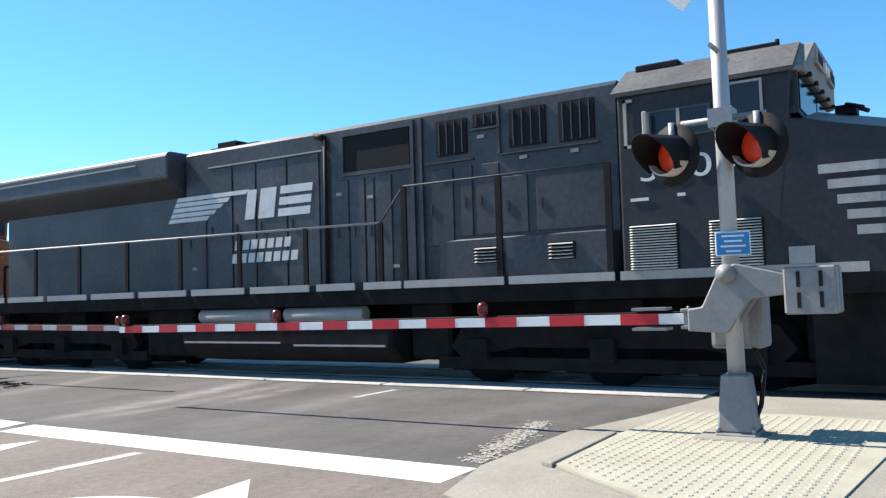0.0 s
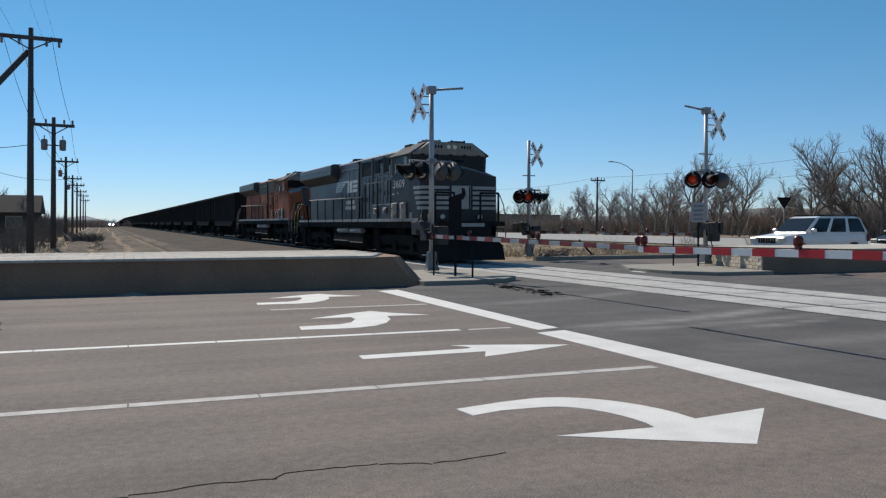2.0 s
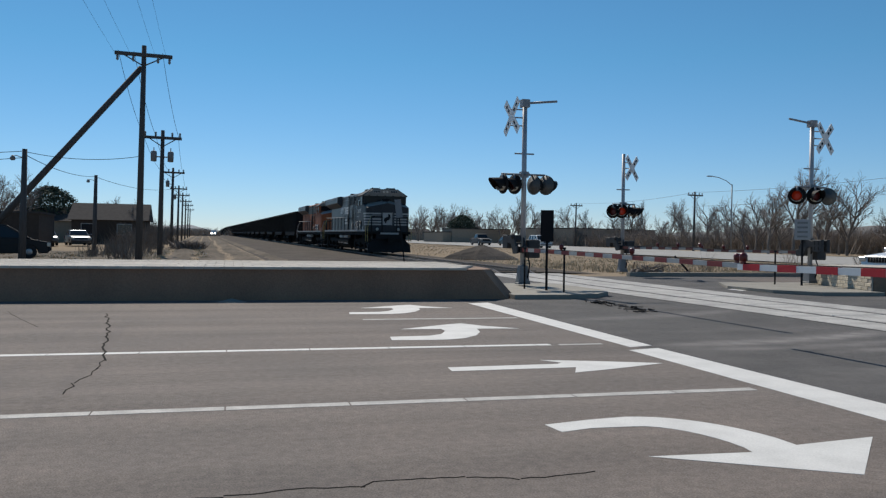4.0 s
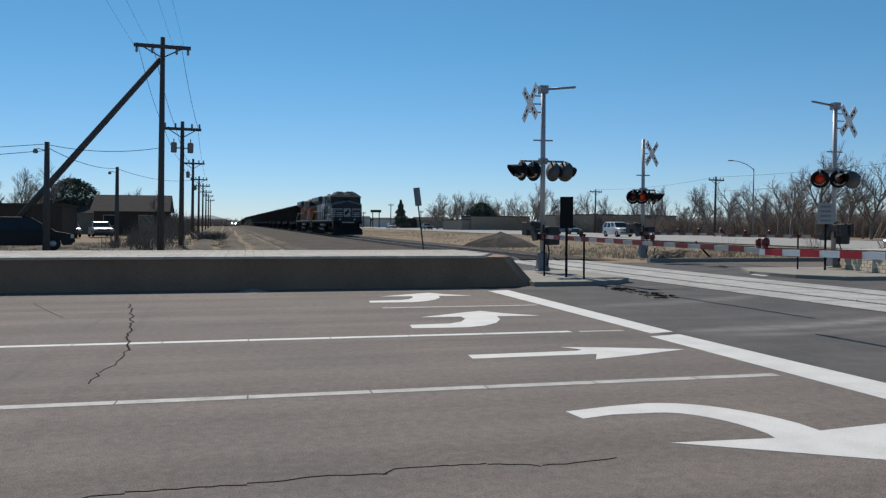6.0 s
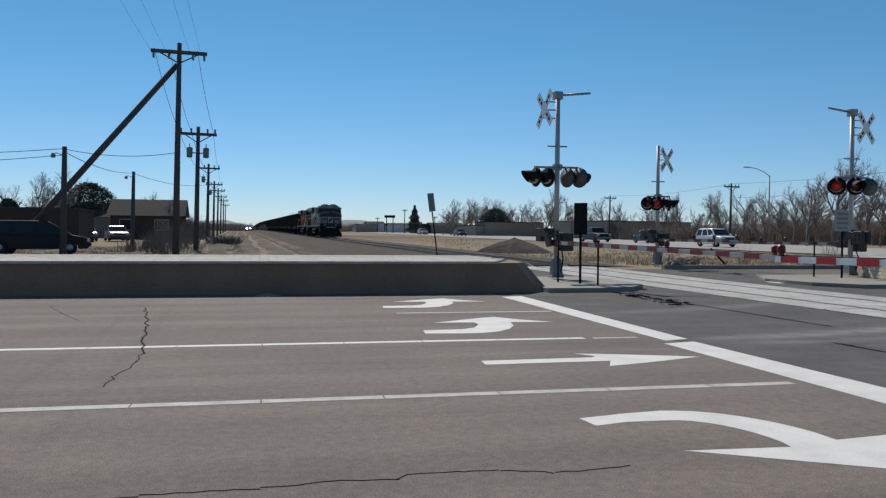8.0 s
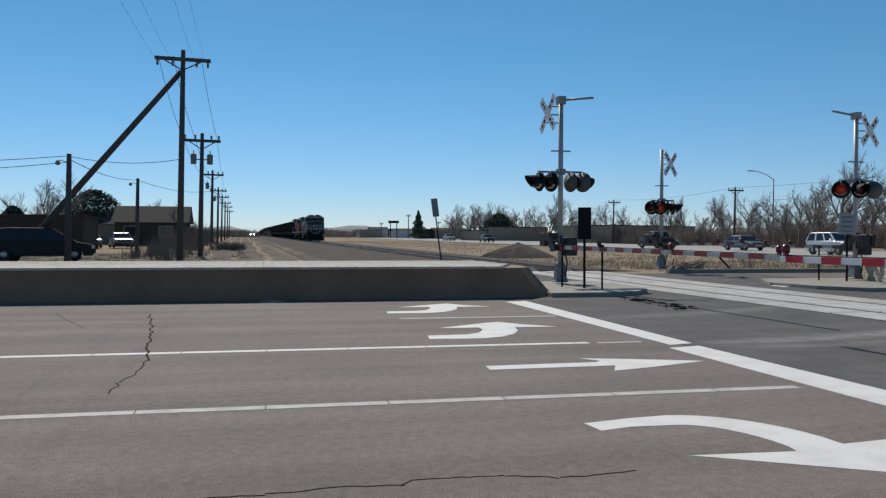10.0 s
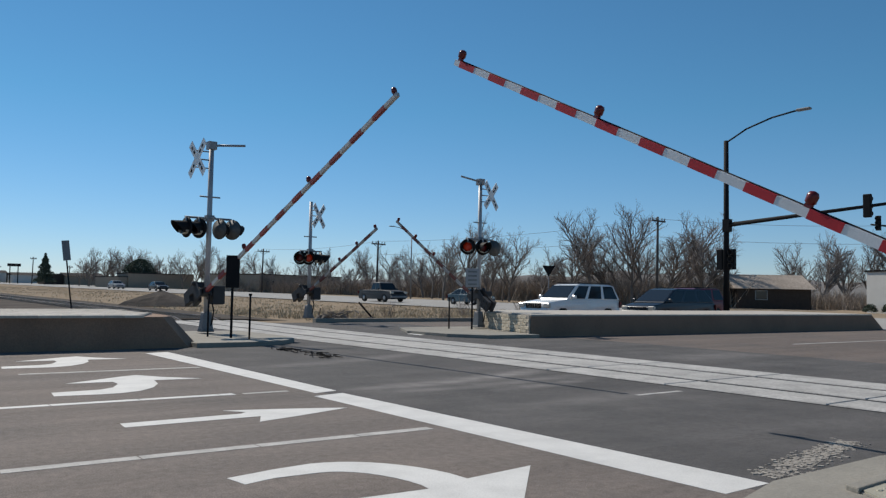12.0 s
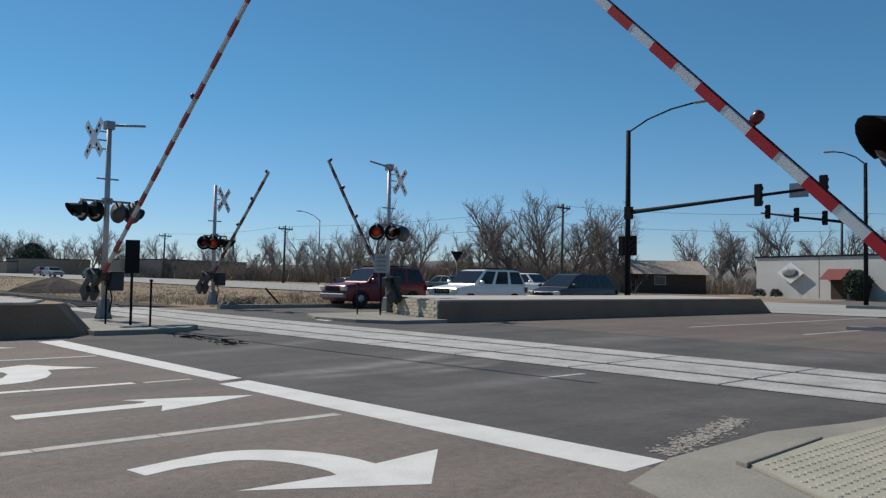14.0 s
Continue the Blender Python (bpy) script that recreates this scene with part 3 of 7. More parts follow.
def pavement():
    ob = thing("pavement", "pale concrete pavement corner with kerb and gutter", "pavement", kind="structure")
    bm = B()
    slab(bm, [rd(*p) for p in ((4.35, 2.98), (5.2, 3.22), (6.8, 3.27), (7.9, 3.0), (9.6, 2.75), (9.6, 2.3), (4.95, 2.1), (4.0, -12), (3.2, -12), (3.7, 1.6))], -0.14, 0.012)
    part("gutter", bm, M_CONCRETE, ob)
    bm = B()
    slab(bm, [rd(*p) for p in ((5.33, 2.70), (5.37, 2.81), (6.75, 2.88), (6.75, 2.78))], -0.14, 0.05)
    bevel(bm, 0.012, 2)
    part("kerb", bm, M_CONCRETE, ob, "raised kerb stone")
    bm = B()
    slab(bm, [rd(*p) for p in ((3.9, -12), (4.02, 0.86), (4.70, 1.80), (5.36, 2.71), (6.75, 2.78), (8.16, 2.68), (9.7, 2.6), (9.7, -12))], -0.14, 0.022)
    part("walk", bm, M_CONCRETE, ob)
    bm = B()
    zone = ((4.05, 0.86), (4.72, 1.79), (5.38, 2.70), (6.75, 2.77), (8.13, 2.67), (8.35, 1.67), (8.22, 0.6))
    slab(bm, [rd(*p) for p in zone], 0.0, 0.034)
    part("tactile_panel", bm, M_DOME, ob, "cream tactile paving panel")
    vs, fs = [], []
    n = 6
    k = 0
    u = 4.2
    while u < 8.2:
        v = 0.9
        while v < min(2.66, 1.79 + (u - 4.80) * 1.4):
            x, y = rd(u, v)
            b0 = len(vs)
            for r, h in ((0.028, 0.034), (0.018, 0.041)):
                vs += [(x + r * math.cos(j * math.tau / n), y + r * math.sin(j * math.tau / n), h) for j in range(n)]
            fs += [(b0 + j, b0 + (j + 1) % n, b0 + n + (j + 1) % n, b0 + n + j) for j in range(n)] + [tuple(b0 + n + j for j in range(n))]
            v += 0.096
        u += 0.096
    me = bpy.data.meshes.new("domes")
    me.from_pydata(vs, [], fs)
    me.materials.append(M_DOME)
    tagged(part("domes", me, None, ob), kind="stuff")
    # crumbled patch in the gutter
    rng = random.Random(2)
    bm = B()
    for _ in range(800):
        f = rng.random()
        u, v = 5.35 + f * 2.1 + rng.uniform(-0.08, 0.08), 3.35 + f * 0.5 + rng.gauss(0, 0.07)
        x, y = rd(u, v)
        s = rng.uniform(0.006, 0.022)
        box(bm, -s, s, -s * 0.8, s * 0.8, -0.01, rng.uniform(0.003, 0.008), pose(x, y, dip(x, y), 0, 0, rng.uniform(0, 180)))
    tagged(part("gravel_patch", bm, M_MORTAR), "pale crumbled gravel where the asphalt has broken up", "gravel", kind="stuff")
pavement()

# ---- crossing signals ----
def round_lamp(parent, x, y, z, yaw, lens, name="flasher", r=0.27, hood=0.42):
    """One flashing light facing along its own -y: backboard, hood and lens."""
    m = pose(x, y, z, 0, 0, yaw)
    bm = B()
    q = m @ pose(0, 0, 0, 90, 0, 0)
    lathe(bm, [(0.02, -0.12), (0.10, -0.11), (0.13, -0.04), (r, -0.02), (r, 0.0), (0.12, 0.0)], q, 18)
    f = part(name, bm, M_BLACK, parent, "black round flashing light")
    bm = B()
    lathe(bm, [(0.02, -0.128), (0.11, -0.118), (0.14, -0.045), (r - 0.01, -0.026), (r - 0.01, -0.021)], q, 18)
    part("back_cover", bm, M_BACK, f, "grey back of the light")
    bm = B()
    lathe(bm, [(0.150, 0.002), (0.150, 0.018), (0.11, 0.04), (0.03, 0.05)], q, 16)
    part("lens", bm, lens, f, "red glass lens")
    bm = B()
    N = 12
    ring = []
    for k in range(N + 1):
        a = radians(-40 + 260 * k / N)
        dpt = hood * (0.62 + 0.38 * math.sin(a))
        ring.append((Vector((0.165 * math.cos(a), -0.0, 0.165 * math.sin(a))), Vector((0.175 * math.cos(a), -dpt, 0.175 * math.sin(a) - 0.03))))
    vs = [(bm.verts.new(m @ a), bm.verts.new(m @ b), bm.verts.new(m @ (a * 1.06)), bm.verts.new(m @ Vector((b.x * 1.05, b.y, b.z * 1.05)))) for a, b in ring]
    for p, q2 in zip(vs, vs[1:]):
        bm.faces.new((p[0], q2[0], q2[1], p[1])), bm.faces.new((p[2], p[3], q2[3], q2[2])), bm.faces.new((p[1], q2[1], q2[3], p[3]))
    part("visor", bm, M_BLACK, f)
    # the pale housing drum shows below, where the visor is open
    bm = B()
    arc = [radians(205 + 130 * k / 10) for k in range(11)]
    rows = [[bm.verts.new(m @ Vector((rr * math.cos(a), dd, rr * math.sin(a)))) for a in arc] for rr, dd in ((0.17, -0.01), (0.185, -0.01), (0.185, -0.13), (0.17, -0.13))]
    for p, q2 in zip(rows, rows[1:] + rows[:1]):
        for k in range(10):
            bm.faces.new((p[k], p[k + 1], q2[k + 1], q2[k]))
    part("drum", bm, M_DRUM, f, "cream lamp housing")
    return f


def gate_arm(parent, length, pivot, direction, weights, lights=3, tip=0.078, base=0.090):
    """The striped arm, in its own space along +y from the pivot; direction +1 or -1 along y."""
    bm = B()
    y0 = 0.36
    n = 2 * int((length - y0) / (0.68 if length < 9 and length > 7 else 0.82))
    step = (length - y0) / n
    shift = 0.65 if weights is M_GREY else 0.0
    gap = 8 * step if length > 7 else (length - 1.4) / lights * 0.95
    def sec(y):
        f = (y - y0) / (length - y0)
        return base + (tip - base) * f
    # far arms take the stripe colours with shade already in them
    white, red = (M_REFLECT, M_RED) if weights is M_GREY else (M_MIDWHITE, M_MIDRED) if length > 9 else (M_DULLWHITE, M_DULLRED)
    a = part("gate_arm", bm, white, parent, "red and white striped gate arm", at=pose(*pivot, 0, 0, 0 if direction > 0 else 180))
    me = a.data
    bb = B()
    def seg(b2, ya, yb, grow=0.0):
        ha, hb = sec(ya) / 2 + grow, sec(yb) / 2 + grow
        w = 0.034 + grow
        vs = [b2.verts.new(p) for p in ((-w, ya, -ha), (w, ya, -ha), (w, ya, ha), (-w, ya, ha), (-w, yb, -hb), (w, yb, -hb), (w, yb, hb), (-w, yb, hb))]
        for q in ((0, 1, 2, 3), (7, 6, 5, 4), (0, 4, 5, 1), (1, 5, 6, 2), (2, 6, 7, 3), (3, 7, 4, 0)):
            b2.faces.new([vs[i] for i in q])
    seg(bb, y0, length)
    bmesh.ops.recalc_face_normals(bb, faces=bb.faces)
    bb.to_mesh(me)
    bb.free()
    for k in range(0, n, 2):
        b2 = B()
        seg(b2, y0 + (k + shift) * step, y0 + (k + 1 + shift) * step, 0.003)
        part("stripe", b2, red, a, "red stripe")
    for k in range(lights):
        y = length - 0.08 - k * gap
        b2 = B()
        box(b2, -0.02, 0.02, y - 0.035, y + 0.035, sec(y) / 2, sec(y) / 2 + 0.035)
        lathe(b2, [(0.03, 0), (0.052, 0.02), (0.055, 0.085), (0.04, 0.115), (0.01, 0.125)], pose(0, y, sec(y) / 2 + 0.03), 10)
        part("arm_light", b2, M_REDLENS, a, "small red arm light")
    b2 = B()
    line(b2, [(0.0, y0, sec(y0) / 2 + 0.012), (0.0, length - 0.1, sec(length) / 2 + 0.012)], 0.008, 5)
    part("cable", b2, M_BLACK, a)
    # bracket from the arm to the hub and the counterweights behind it
    for x in (-0.16, 0.10):
        b2 = B()
        pts = [(0.30, -0.10), (0.30, 0.08), (0.18, 0.10), (0.03, 0.40), (-0.10, 0.44), (-0.48, 0.34), (-0.48, 0.18), (-0.20, 0.15), (-0.02, -0.12)]
        prism(b2, pts, lambda y, z: (x, y, z), lambda y, z: (x + 0.05, y, z))
        bevel(b2, 0.012)
        part("bracket", b2, weights, a, "steel arm bracket")
        b2 = B()
        lathe(b2, [(0.01, 0.0), (0.075, 0.0), (0.08, 0.03), (0.045, 0.035), (0.04, 0.06), (0.01, 0.065)], pose(x if x < 0 else x + 0.05, -0.03, 0.36, 0, -90 if x < 0 else 90, 0), 14)
        part("hub", b2, weights, a)
    b2 = B()
    box(b2, -0.11, 0.11, -0.02, 0.02, 0.24, 0.38)
    tube(b2, (-0.15, 0.0, 0.16), (0.15, 0.0, 0.16), 0.03, n=8)
    part("cross_piece", b2, weights, a)
    for z in (-0.085, 0.055):
        b2 = B()
        box(b2, -0.085, 0.085, 0.13, 0.38, z, z + 0.03)
        bevel(b2, 0.006)
        cl = part("clamp_plate", b2, weights, a)
        for y in (0.19, 0.32):
            b3 = B()
            tube(b3, (-0.05, y, z - 0.02), (-0.05, y, z + 0.05), 0.012, n=6)
            part("bolt", b3, weights, cl)
    b2 = B()
    box(b2, -0.06, 0.06, 0.12, 0.36, -0.07, 0.08)
    part("arm_root", b2, weights, a)
    for x in (-0.19, 0.03):
        b2 = B()
        box(b2, x, x + 0.12, -0.84, -0.46, 0.02, 0.39)
        bevel(b2, 0.015)
        cw = part("counterweight", b2, weights, a, "slotted counterweight plate")
        for y in (-0.57, -0.73):
            for z in (0.07, 0.23):
                b2 = B()
                box(b2, x - 0.006, x, y - 0.014, y + 0.014, z, z + 0.12)
                part("slot", b2, M_BLACK, cw)
    return a


def crossing_signal(x, y, h, label, lamps, buck, arm_len, direction, lit=(), lamp_arm=None, sign_blue=False, stub=True, zl=2.5):
    z0 = zg(x, y)
    ob = thing("crossing_signal", label, "crossing signal", pose(x, y, z0 + (0.02 if sign_blue else 0.12), 0, 0, 0), "crossing signals")
    bm = B()
    tube(bm, (0, 0, 0.5), (0, 0, h), 0.072, 0.066, 16)
    part("pole", bm, M_ALU, ob, "silver metal mast")
    bm = B()
    box(bm, -0.17, 0.17, -0.17, 0.17, 0.0, 0.05)
    prism(bm, [(-0.15, -0.15), (0.15, -0.15), (0.15, 0.15), (-0.15, 0.15)], lambda a, b: (a, b, 0.05), lambda a, b: (a * 0.72, b * 0.72, 0.52))
    bevel(bm, 0.015)
    part("base", bm, M_GREY, ob, "grey flared cast base")
    if sign_blue:
        bm = B()
        box(bm, -0.34, 0.24, -0.26, 0.3, -0.06, 0.028)
        bevel(bm, 0.012)
        part("plinth", bm, M_CONCRETE, ob, "pale concrete plinth")
        for k in (-1, 1):
            bm = B()
            box(bm, -0.235, -0.05, 0.50, 0.80, 0.99 + k * 0.085 - 0.012, 0.99 + k * 0.085 + 0.012)
            part("arm_saddle", bm, M_GREY, ob)
    for a, b in ((-0.14, -0.14), (0.14, -0.14), (0.14, 0.14), (-0.14, 0.14)):
        bm = B()
        tube(bm, (a, b, 0.05), (a, b, 0.09), 0.02, n=6)
        part("bolt", bm, M_GALV, ob)
    bm = B()
    box(bm, 0.08, 0.42, -0.22, 0.22, 0.72, 1.22)
    bevel(bm, 0.04, 2)
    part("gate_mechanism", bm, M_GREY if sign_blue else M_MECH, ob, "gate motor housing")
    bm = B()
    line(bm, [(0.1, -0.1, 0.8), (0.12, -0.2, 0.55), (0.1, -0.16, 0.25), (0.06, -0.1, 0.1)], 0.02, 6)
    part("conduit", bm, M_BLACK, ob)
    if buck:
        sx, zc = buck
        bm = B()
        tube(bm, (0, 0, zc), (sx * 0.9, 0, zc), 0.02)
        cb = part("crossbuck", bm, M_GALV, ob)
        for dz in (-0.22, 0.22):
            bm = B()
            tube(bm, (0, 0, zc + dz), (sx, 0, zc + dz), 0.018)
            part("bracket", bm, M_GALV, cb)
        for a in (45, -45):
            bm = B()
            box(bm, -0.6, 0.6, -0.006, 0.006, -0.115, 0.115, pose(sx, (-0.10 if a > 0 else -0.085), zc, 0, 0, lamps["yaw"]) @ pose(0, 0, 0, 0, a, 0))
            part("board", bm, M_REFLECT, cb, "white crossbuck board")
            for o in (-0.42, -0.25, 0.25, 0.42):
                bm = B()
                box(bm, o - 0.05, o + 0.05, -0.012, 0.012, -0.035, 0.035, pose(sx, (-0.10 if a > 0 else -0.085), zc, 0, 0, lamps["yaw"]) @ pose(0, 0, 0, 0, a, 0))
                part("lettering", bm, M_BLACK, cb)
    # cross arm with the lamps
    bm = B()
    c = lamps["at"]
    xs = [p[0] for p in c]
    tube(bm, (min(xs) - 0.0, 0, zl + 0.28), (max(xs), 0, zl + 0.28), 0.03)
    tube(bm, (0, -0.35, zl + 0.28), (0, 0.35, zl + 0.28), 0.028)
    for px, py, yaw in c:
        tube(bm, (px, py, zl + 0.28), (px, py, zl + 0.05), 0.03)
    box(bm, -0.1, 0.1, -0.1, 0.1, zl + 0.2, zl + 0.36)
    part("cross_arm", bm, M_GALV, ob)
    for k, (px, py, yaw) in enumerate(c):
        round_lamp(ob, px, py, zl, yaw, M_LIT if k in lit else M_REDLENS)
    if stub:
        bm = B()
        tube(bm, (-0.28, 0, zl + 0.85), (0.28, 0, zl + 0.85), 0.022)
        part("step_bar", bm, M_GALV, ob)
    if lamp_arm:
        bm = B()
        line(bm, [(0, 0, h - 0.05), (lamp_arm * 0.25, 0, h - 0.02), (lamp_arm, 0, h + 0.06)], 0.032, 8)
        box(bm, -0.11, 0.11, -0.11, 0.11, h - 0.16, h + 0.05)
        part("bell_arm", bm, M_GALV, ob)
    if sign_blue:
        s = pose(-0.10, -0.05, 1.60, 0, 0, -90 + 22)
        bm = B()
        box(bm, -0.14, 0.14, -0.006, 0.006, -0.10, 0.10, s)
        bevel(bm, 0.004)
        sg = part("notice", bm, M_WHITE, ob, "small blue and white notice plate")
        bm = B()
        box(bm, -0.13, 0.13, -0.010, 0.0, -0.09, 0.09, s)
        part("face", bm, M_BLUE, sg)
        for k in range(4):
            bm = B()
            w = (0.09, 0.07, 0.10, 0.06)[k]
            box(bm, -w, w, -0.014, -0.005, 0.055 - k * 0.042, 0.070 - k * 0.042, s)
            part("bar", bm, M_WHITE, sg)
    arm = gate_arm(ob, arm_len, (-0.14, 0, 0.99 if sign_blue else 0.95), direction, M_GREY if sign_blue else M_MECH)
    return ob, arm


# the lamps sit in pairs; yaw is the way a lamp faces, from -y
NEAR, NEAR_ARM = crossing_signal(7.1, 1.62, 4.5, "silver crossing signal mast on the pavement corner", dict(yaw=-90, at=[(-0.12, 0.40, -114), (-0.12, -0.30, -114)]), (-0.12, 4.13), 7.87, 1, lit=(0, 1), sign_blue=True, zl=2.39)
GATE_A, ARM_A = crossing_signal(8.4, 20.9, 5.0, "silver crossing signal mast at the median end", dict(yaw=-86, at=[(-0.66, -0.12, -80), (-0.30, -0.06, -66), (0.28, -0.06, 112), (0.62, -0.10, 124)]), (-0.42, 4.55), 9.65, -1, lamp_arm=0.95, zl=2.72)
GATE_B, ARM_B = crossing_signal(15.7, 28.7, 4.6, "silver crossing signal mast beside the far field", dict(yaw=31, at=[(-0.45, -0.05, -42), (-0.12, -0.12, -22), (0.28, 0.0, 50), (0.52, 0.08, 82)]), (0.32, 4.05), 5.5, -1, lit=(1,), zl=2.36)
GATE_C, ARM_C = crossing_signal(18.1, 21.2, 5.0, "silver crossing signal mast by the brick median end", dict(yaw=20, at=[(-0.60, -0.1, -48), (-0.02, -0.2, -14), (0.60, -0.05, 168)]), (0.42, 4.5), 5.62, 1, lit=(0,), lamp_arm=-0.85, zl=2.70)


def plate_sign(x, y, h, w, ph, yaw, material, label, lean=0.0, bars=0, z0=None):
    ob = thing("sign", label, "sign", pose(x, y, zg(x, y) + (0.1 if z0 is None else z0), 0, lean, yaw))
    bm = B()
    box(bm, -0.03, 0.03, -0.02, 0.02, -0.15, h)
    part("post", bm, M_DARKMETAL, ob)
    bm = B()
    box(bm, -w / 2, w / 2, -0.035, -0.022, h - ph, h)
    bevel(bm, 0.005)
    pl = part("plate", bm, material, ob)
    for k in range(bars):
        bm = B()
        hh = ph / (bars * 2 + 1)
        zz = h - hh * (2 * k + 1.6)
        box(bm, -w * 0.32, w * 0.32, -0.041, -0.034, zz - hh * 0.4, zz + hh * 0.4)
        part("bar", bm, M_GREY, pl)
    return ob

plate_sign(8.15, 18.7, 1.98, 0.32, 0.78, -25, M_DARKMETAL, "dark-backed upright sign on the median island")
plate_sign(17.3, 20.6, 1.98, 0.45, 0.62, -38, M_DIMSIGN, "white rectangular notice with black lines on an island", bars=4)
_sg = plate_sign(10.05, 41.5, 3.3, 0.55, 0.95, 40, M_GREY, "tilted grey-backed sign beside the rails")
_sg.matrix_basis = pose(10.05, 41.5, zg(10.05, 41.5), 0, -7.4, 0) @ pose(0, 0, 0, 0, 0, 40)
for x, y, h in ((7.85, 19.4, 1.02), (8.3, 18.0, 1.05), (16.9, 21.3, 1.0)):
    bm = B()
    tube(bm, (0, 0, -0.1), (0, 0, h), 0.025, n=8)
    box(bm, -0.03, 0.03, -0.03, 0.03, h - 0.05, h)
    tagged(part("marker_post", bm, M_DARKMETAL, at=pose(x, y, zg(x, y) + 0.12)), "slim dark marker post on the island", "post", "marker posts")

# ---- train ----
def text_mesh(s, size, depth=0.004):
    cu = bpy.data.curves.new("text", "FONT")
    cu.body, cu.size, cu.extrude, cu.space_character = s, size, depth, 1.12
    ob = bpy.data.objects.new("text", cu)
    scene.collection.objects.link(ob)
    me = bpy.data.meshes.new_from_object(ob)
    bpy.data.objects.remove(ob)
    return me


def truck_set(parent, y0, axles, pitch, r=0.5):
    bm = B()
    y1 = y0 + (axles - 1) * pitch
    for sx in (-1, 1):
        pts = [(y0 - 0.5, 0.55), (y0 - 0.3, 0.85), (y0 + 0.5, 0.95), (y1 - 0.5, 0.95), (y1 + 0.3, 0.85), (y1 + 0.5, 0.55), (y1 + 0.3, 0.38), (y1 - 0.6, 0.55), (y0 + 0.6, 0.55), (y0 - 0.3, 0.38)]
        prism(bm, pts, lambda y, z: (sx * 0.98, y, z), lambda y, z: (sx * 1.12, y, z))
        for k in range(axles):
            box(bm, min(sx * 1.1, sx * 1.24), max(sx * 1.1, sx * 1.24), y0 + k * pitch - 0.17, y0 + k * pitch + 0.17, 0.36, 0.68)
    box(bm, -0.95, 0.95, (y0 + y1) / 2 - 0.5, (y0 + y1) / 2 + 0.5, 0.6, 1.2)
    tr = part("truck", bm, M_UNDER, parent)
    for k in range(axles):
        bm = B()
        for sx in (-1, 1):
            lathe(bm, [(0.1, -0.02), (r + 0.03, 0.0), (r + 0.03, 0.03), (r, 0.035), (r, 0.13), (0.2, 0.12), (0.1, 0.13)], pose(sx * 0.70, y0 + k * pitch, r, 0, 90 * sx, 0), 20)
        tube(bm, (-0.75, y0 + k * pitch, r), (0.75, y0 + k * pitch, r), 0.09)
        part("wheelset", bm, M_DARKMETAL, tr)
    bm = B()
    for sx in (-1, 1):
        box(bm, min(sx * 0.98, sx * 1.10), max(sx * 0.98, sx * 1.10), y0 - 0.75, y0 + (axles - 1) * pitch + 0.75, 0.22, 0.40)
    part("brake_rigging", bm, M_UNDER, tr)
    for k in range(axles):
        bm = B()
        box(bm, -0.62, 0.62, y0 + k * pitch - pitch * 0.46, y0 + k * pitch + pitch * 0.46, 0.15, 0.9)
        bevel(bm, 0.06)
        part("motor", bm, M_UNDER, tr)
    return tr


def handrail(parent, x, pts, z0, r=0.02, mt=None, posts=True):
    bm = B()
    line(bm, [(x, y, z) for y, z in pts], r)
    hr = part("handrail", bm, mt or M_SILL, parent)
    if posts:
        (ya, za), (yb, zb) = pts[0], pts[-1]
        n = max(1, int(abs(yb - ya) / 1.2 if abs(yb - ya) < 5 else abs(yb - ya) / 1.5))
        for k in range(n + 1):
            y = ya + (yb - ya) * k / n
            z = za + (zb - za) * k / n
            b2 = B()
            box(b2, x - 0.02, x + 0.02, y - 0.045, y + 0.045, z0, z)
            part("stanchion", b2, M_BLACK, hr)
    return hr


def louvre(parent, x, y0, y1, z0, z1, n, name="grille", mt=None, frame_mt=None):
    """Slatted grille on the side facing -x."""
    bm = B()
    box(bm, x - 0.012, x + 0.02, y0, y1, z0, z1)
    g = part(name, bm, frame_mt or M_BLACK, parent)
    for k in range(n):
        z = z0 + (z1 - z0) * (k + 0.5) / n
        b2 = B()
        h = (z1 - z0) / n * 0.2
        prism(b2, [(x - 0.012, z + h), (x - 0.06, z - h), (x - 0.055, z - h * 1.5), (x - 0.012, z + h * 0.4)], lambda a, c: (a, y0 + 0.02, c), lambda a, c: (a, y1 - 0.02, c))
        part("slat", b2, mt or M_SILL, g)
    return g


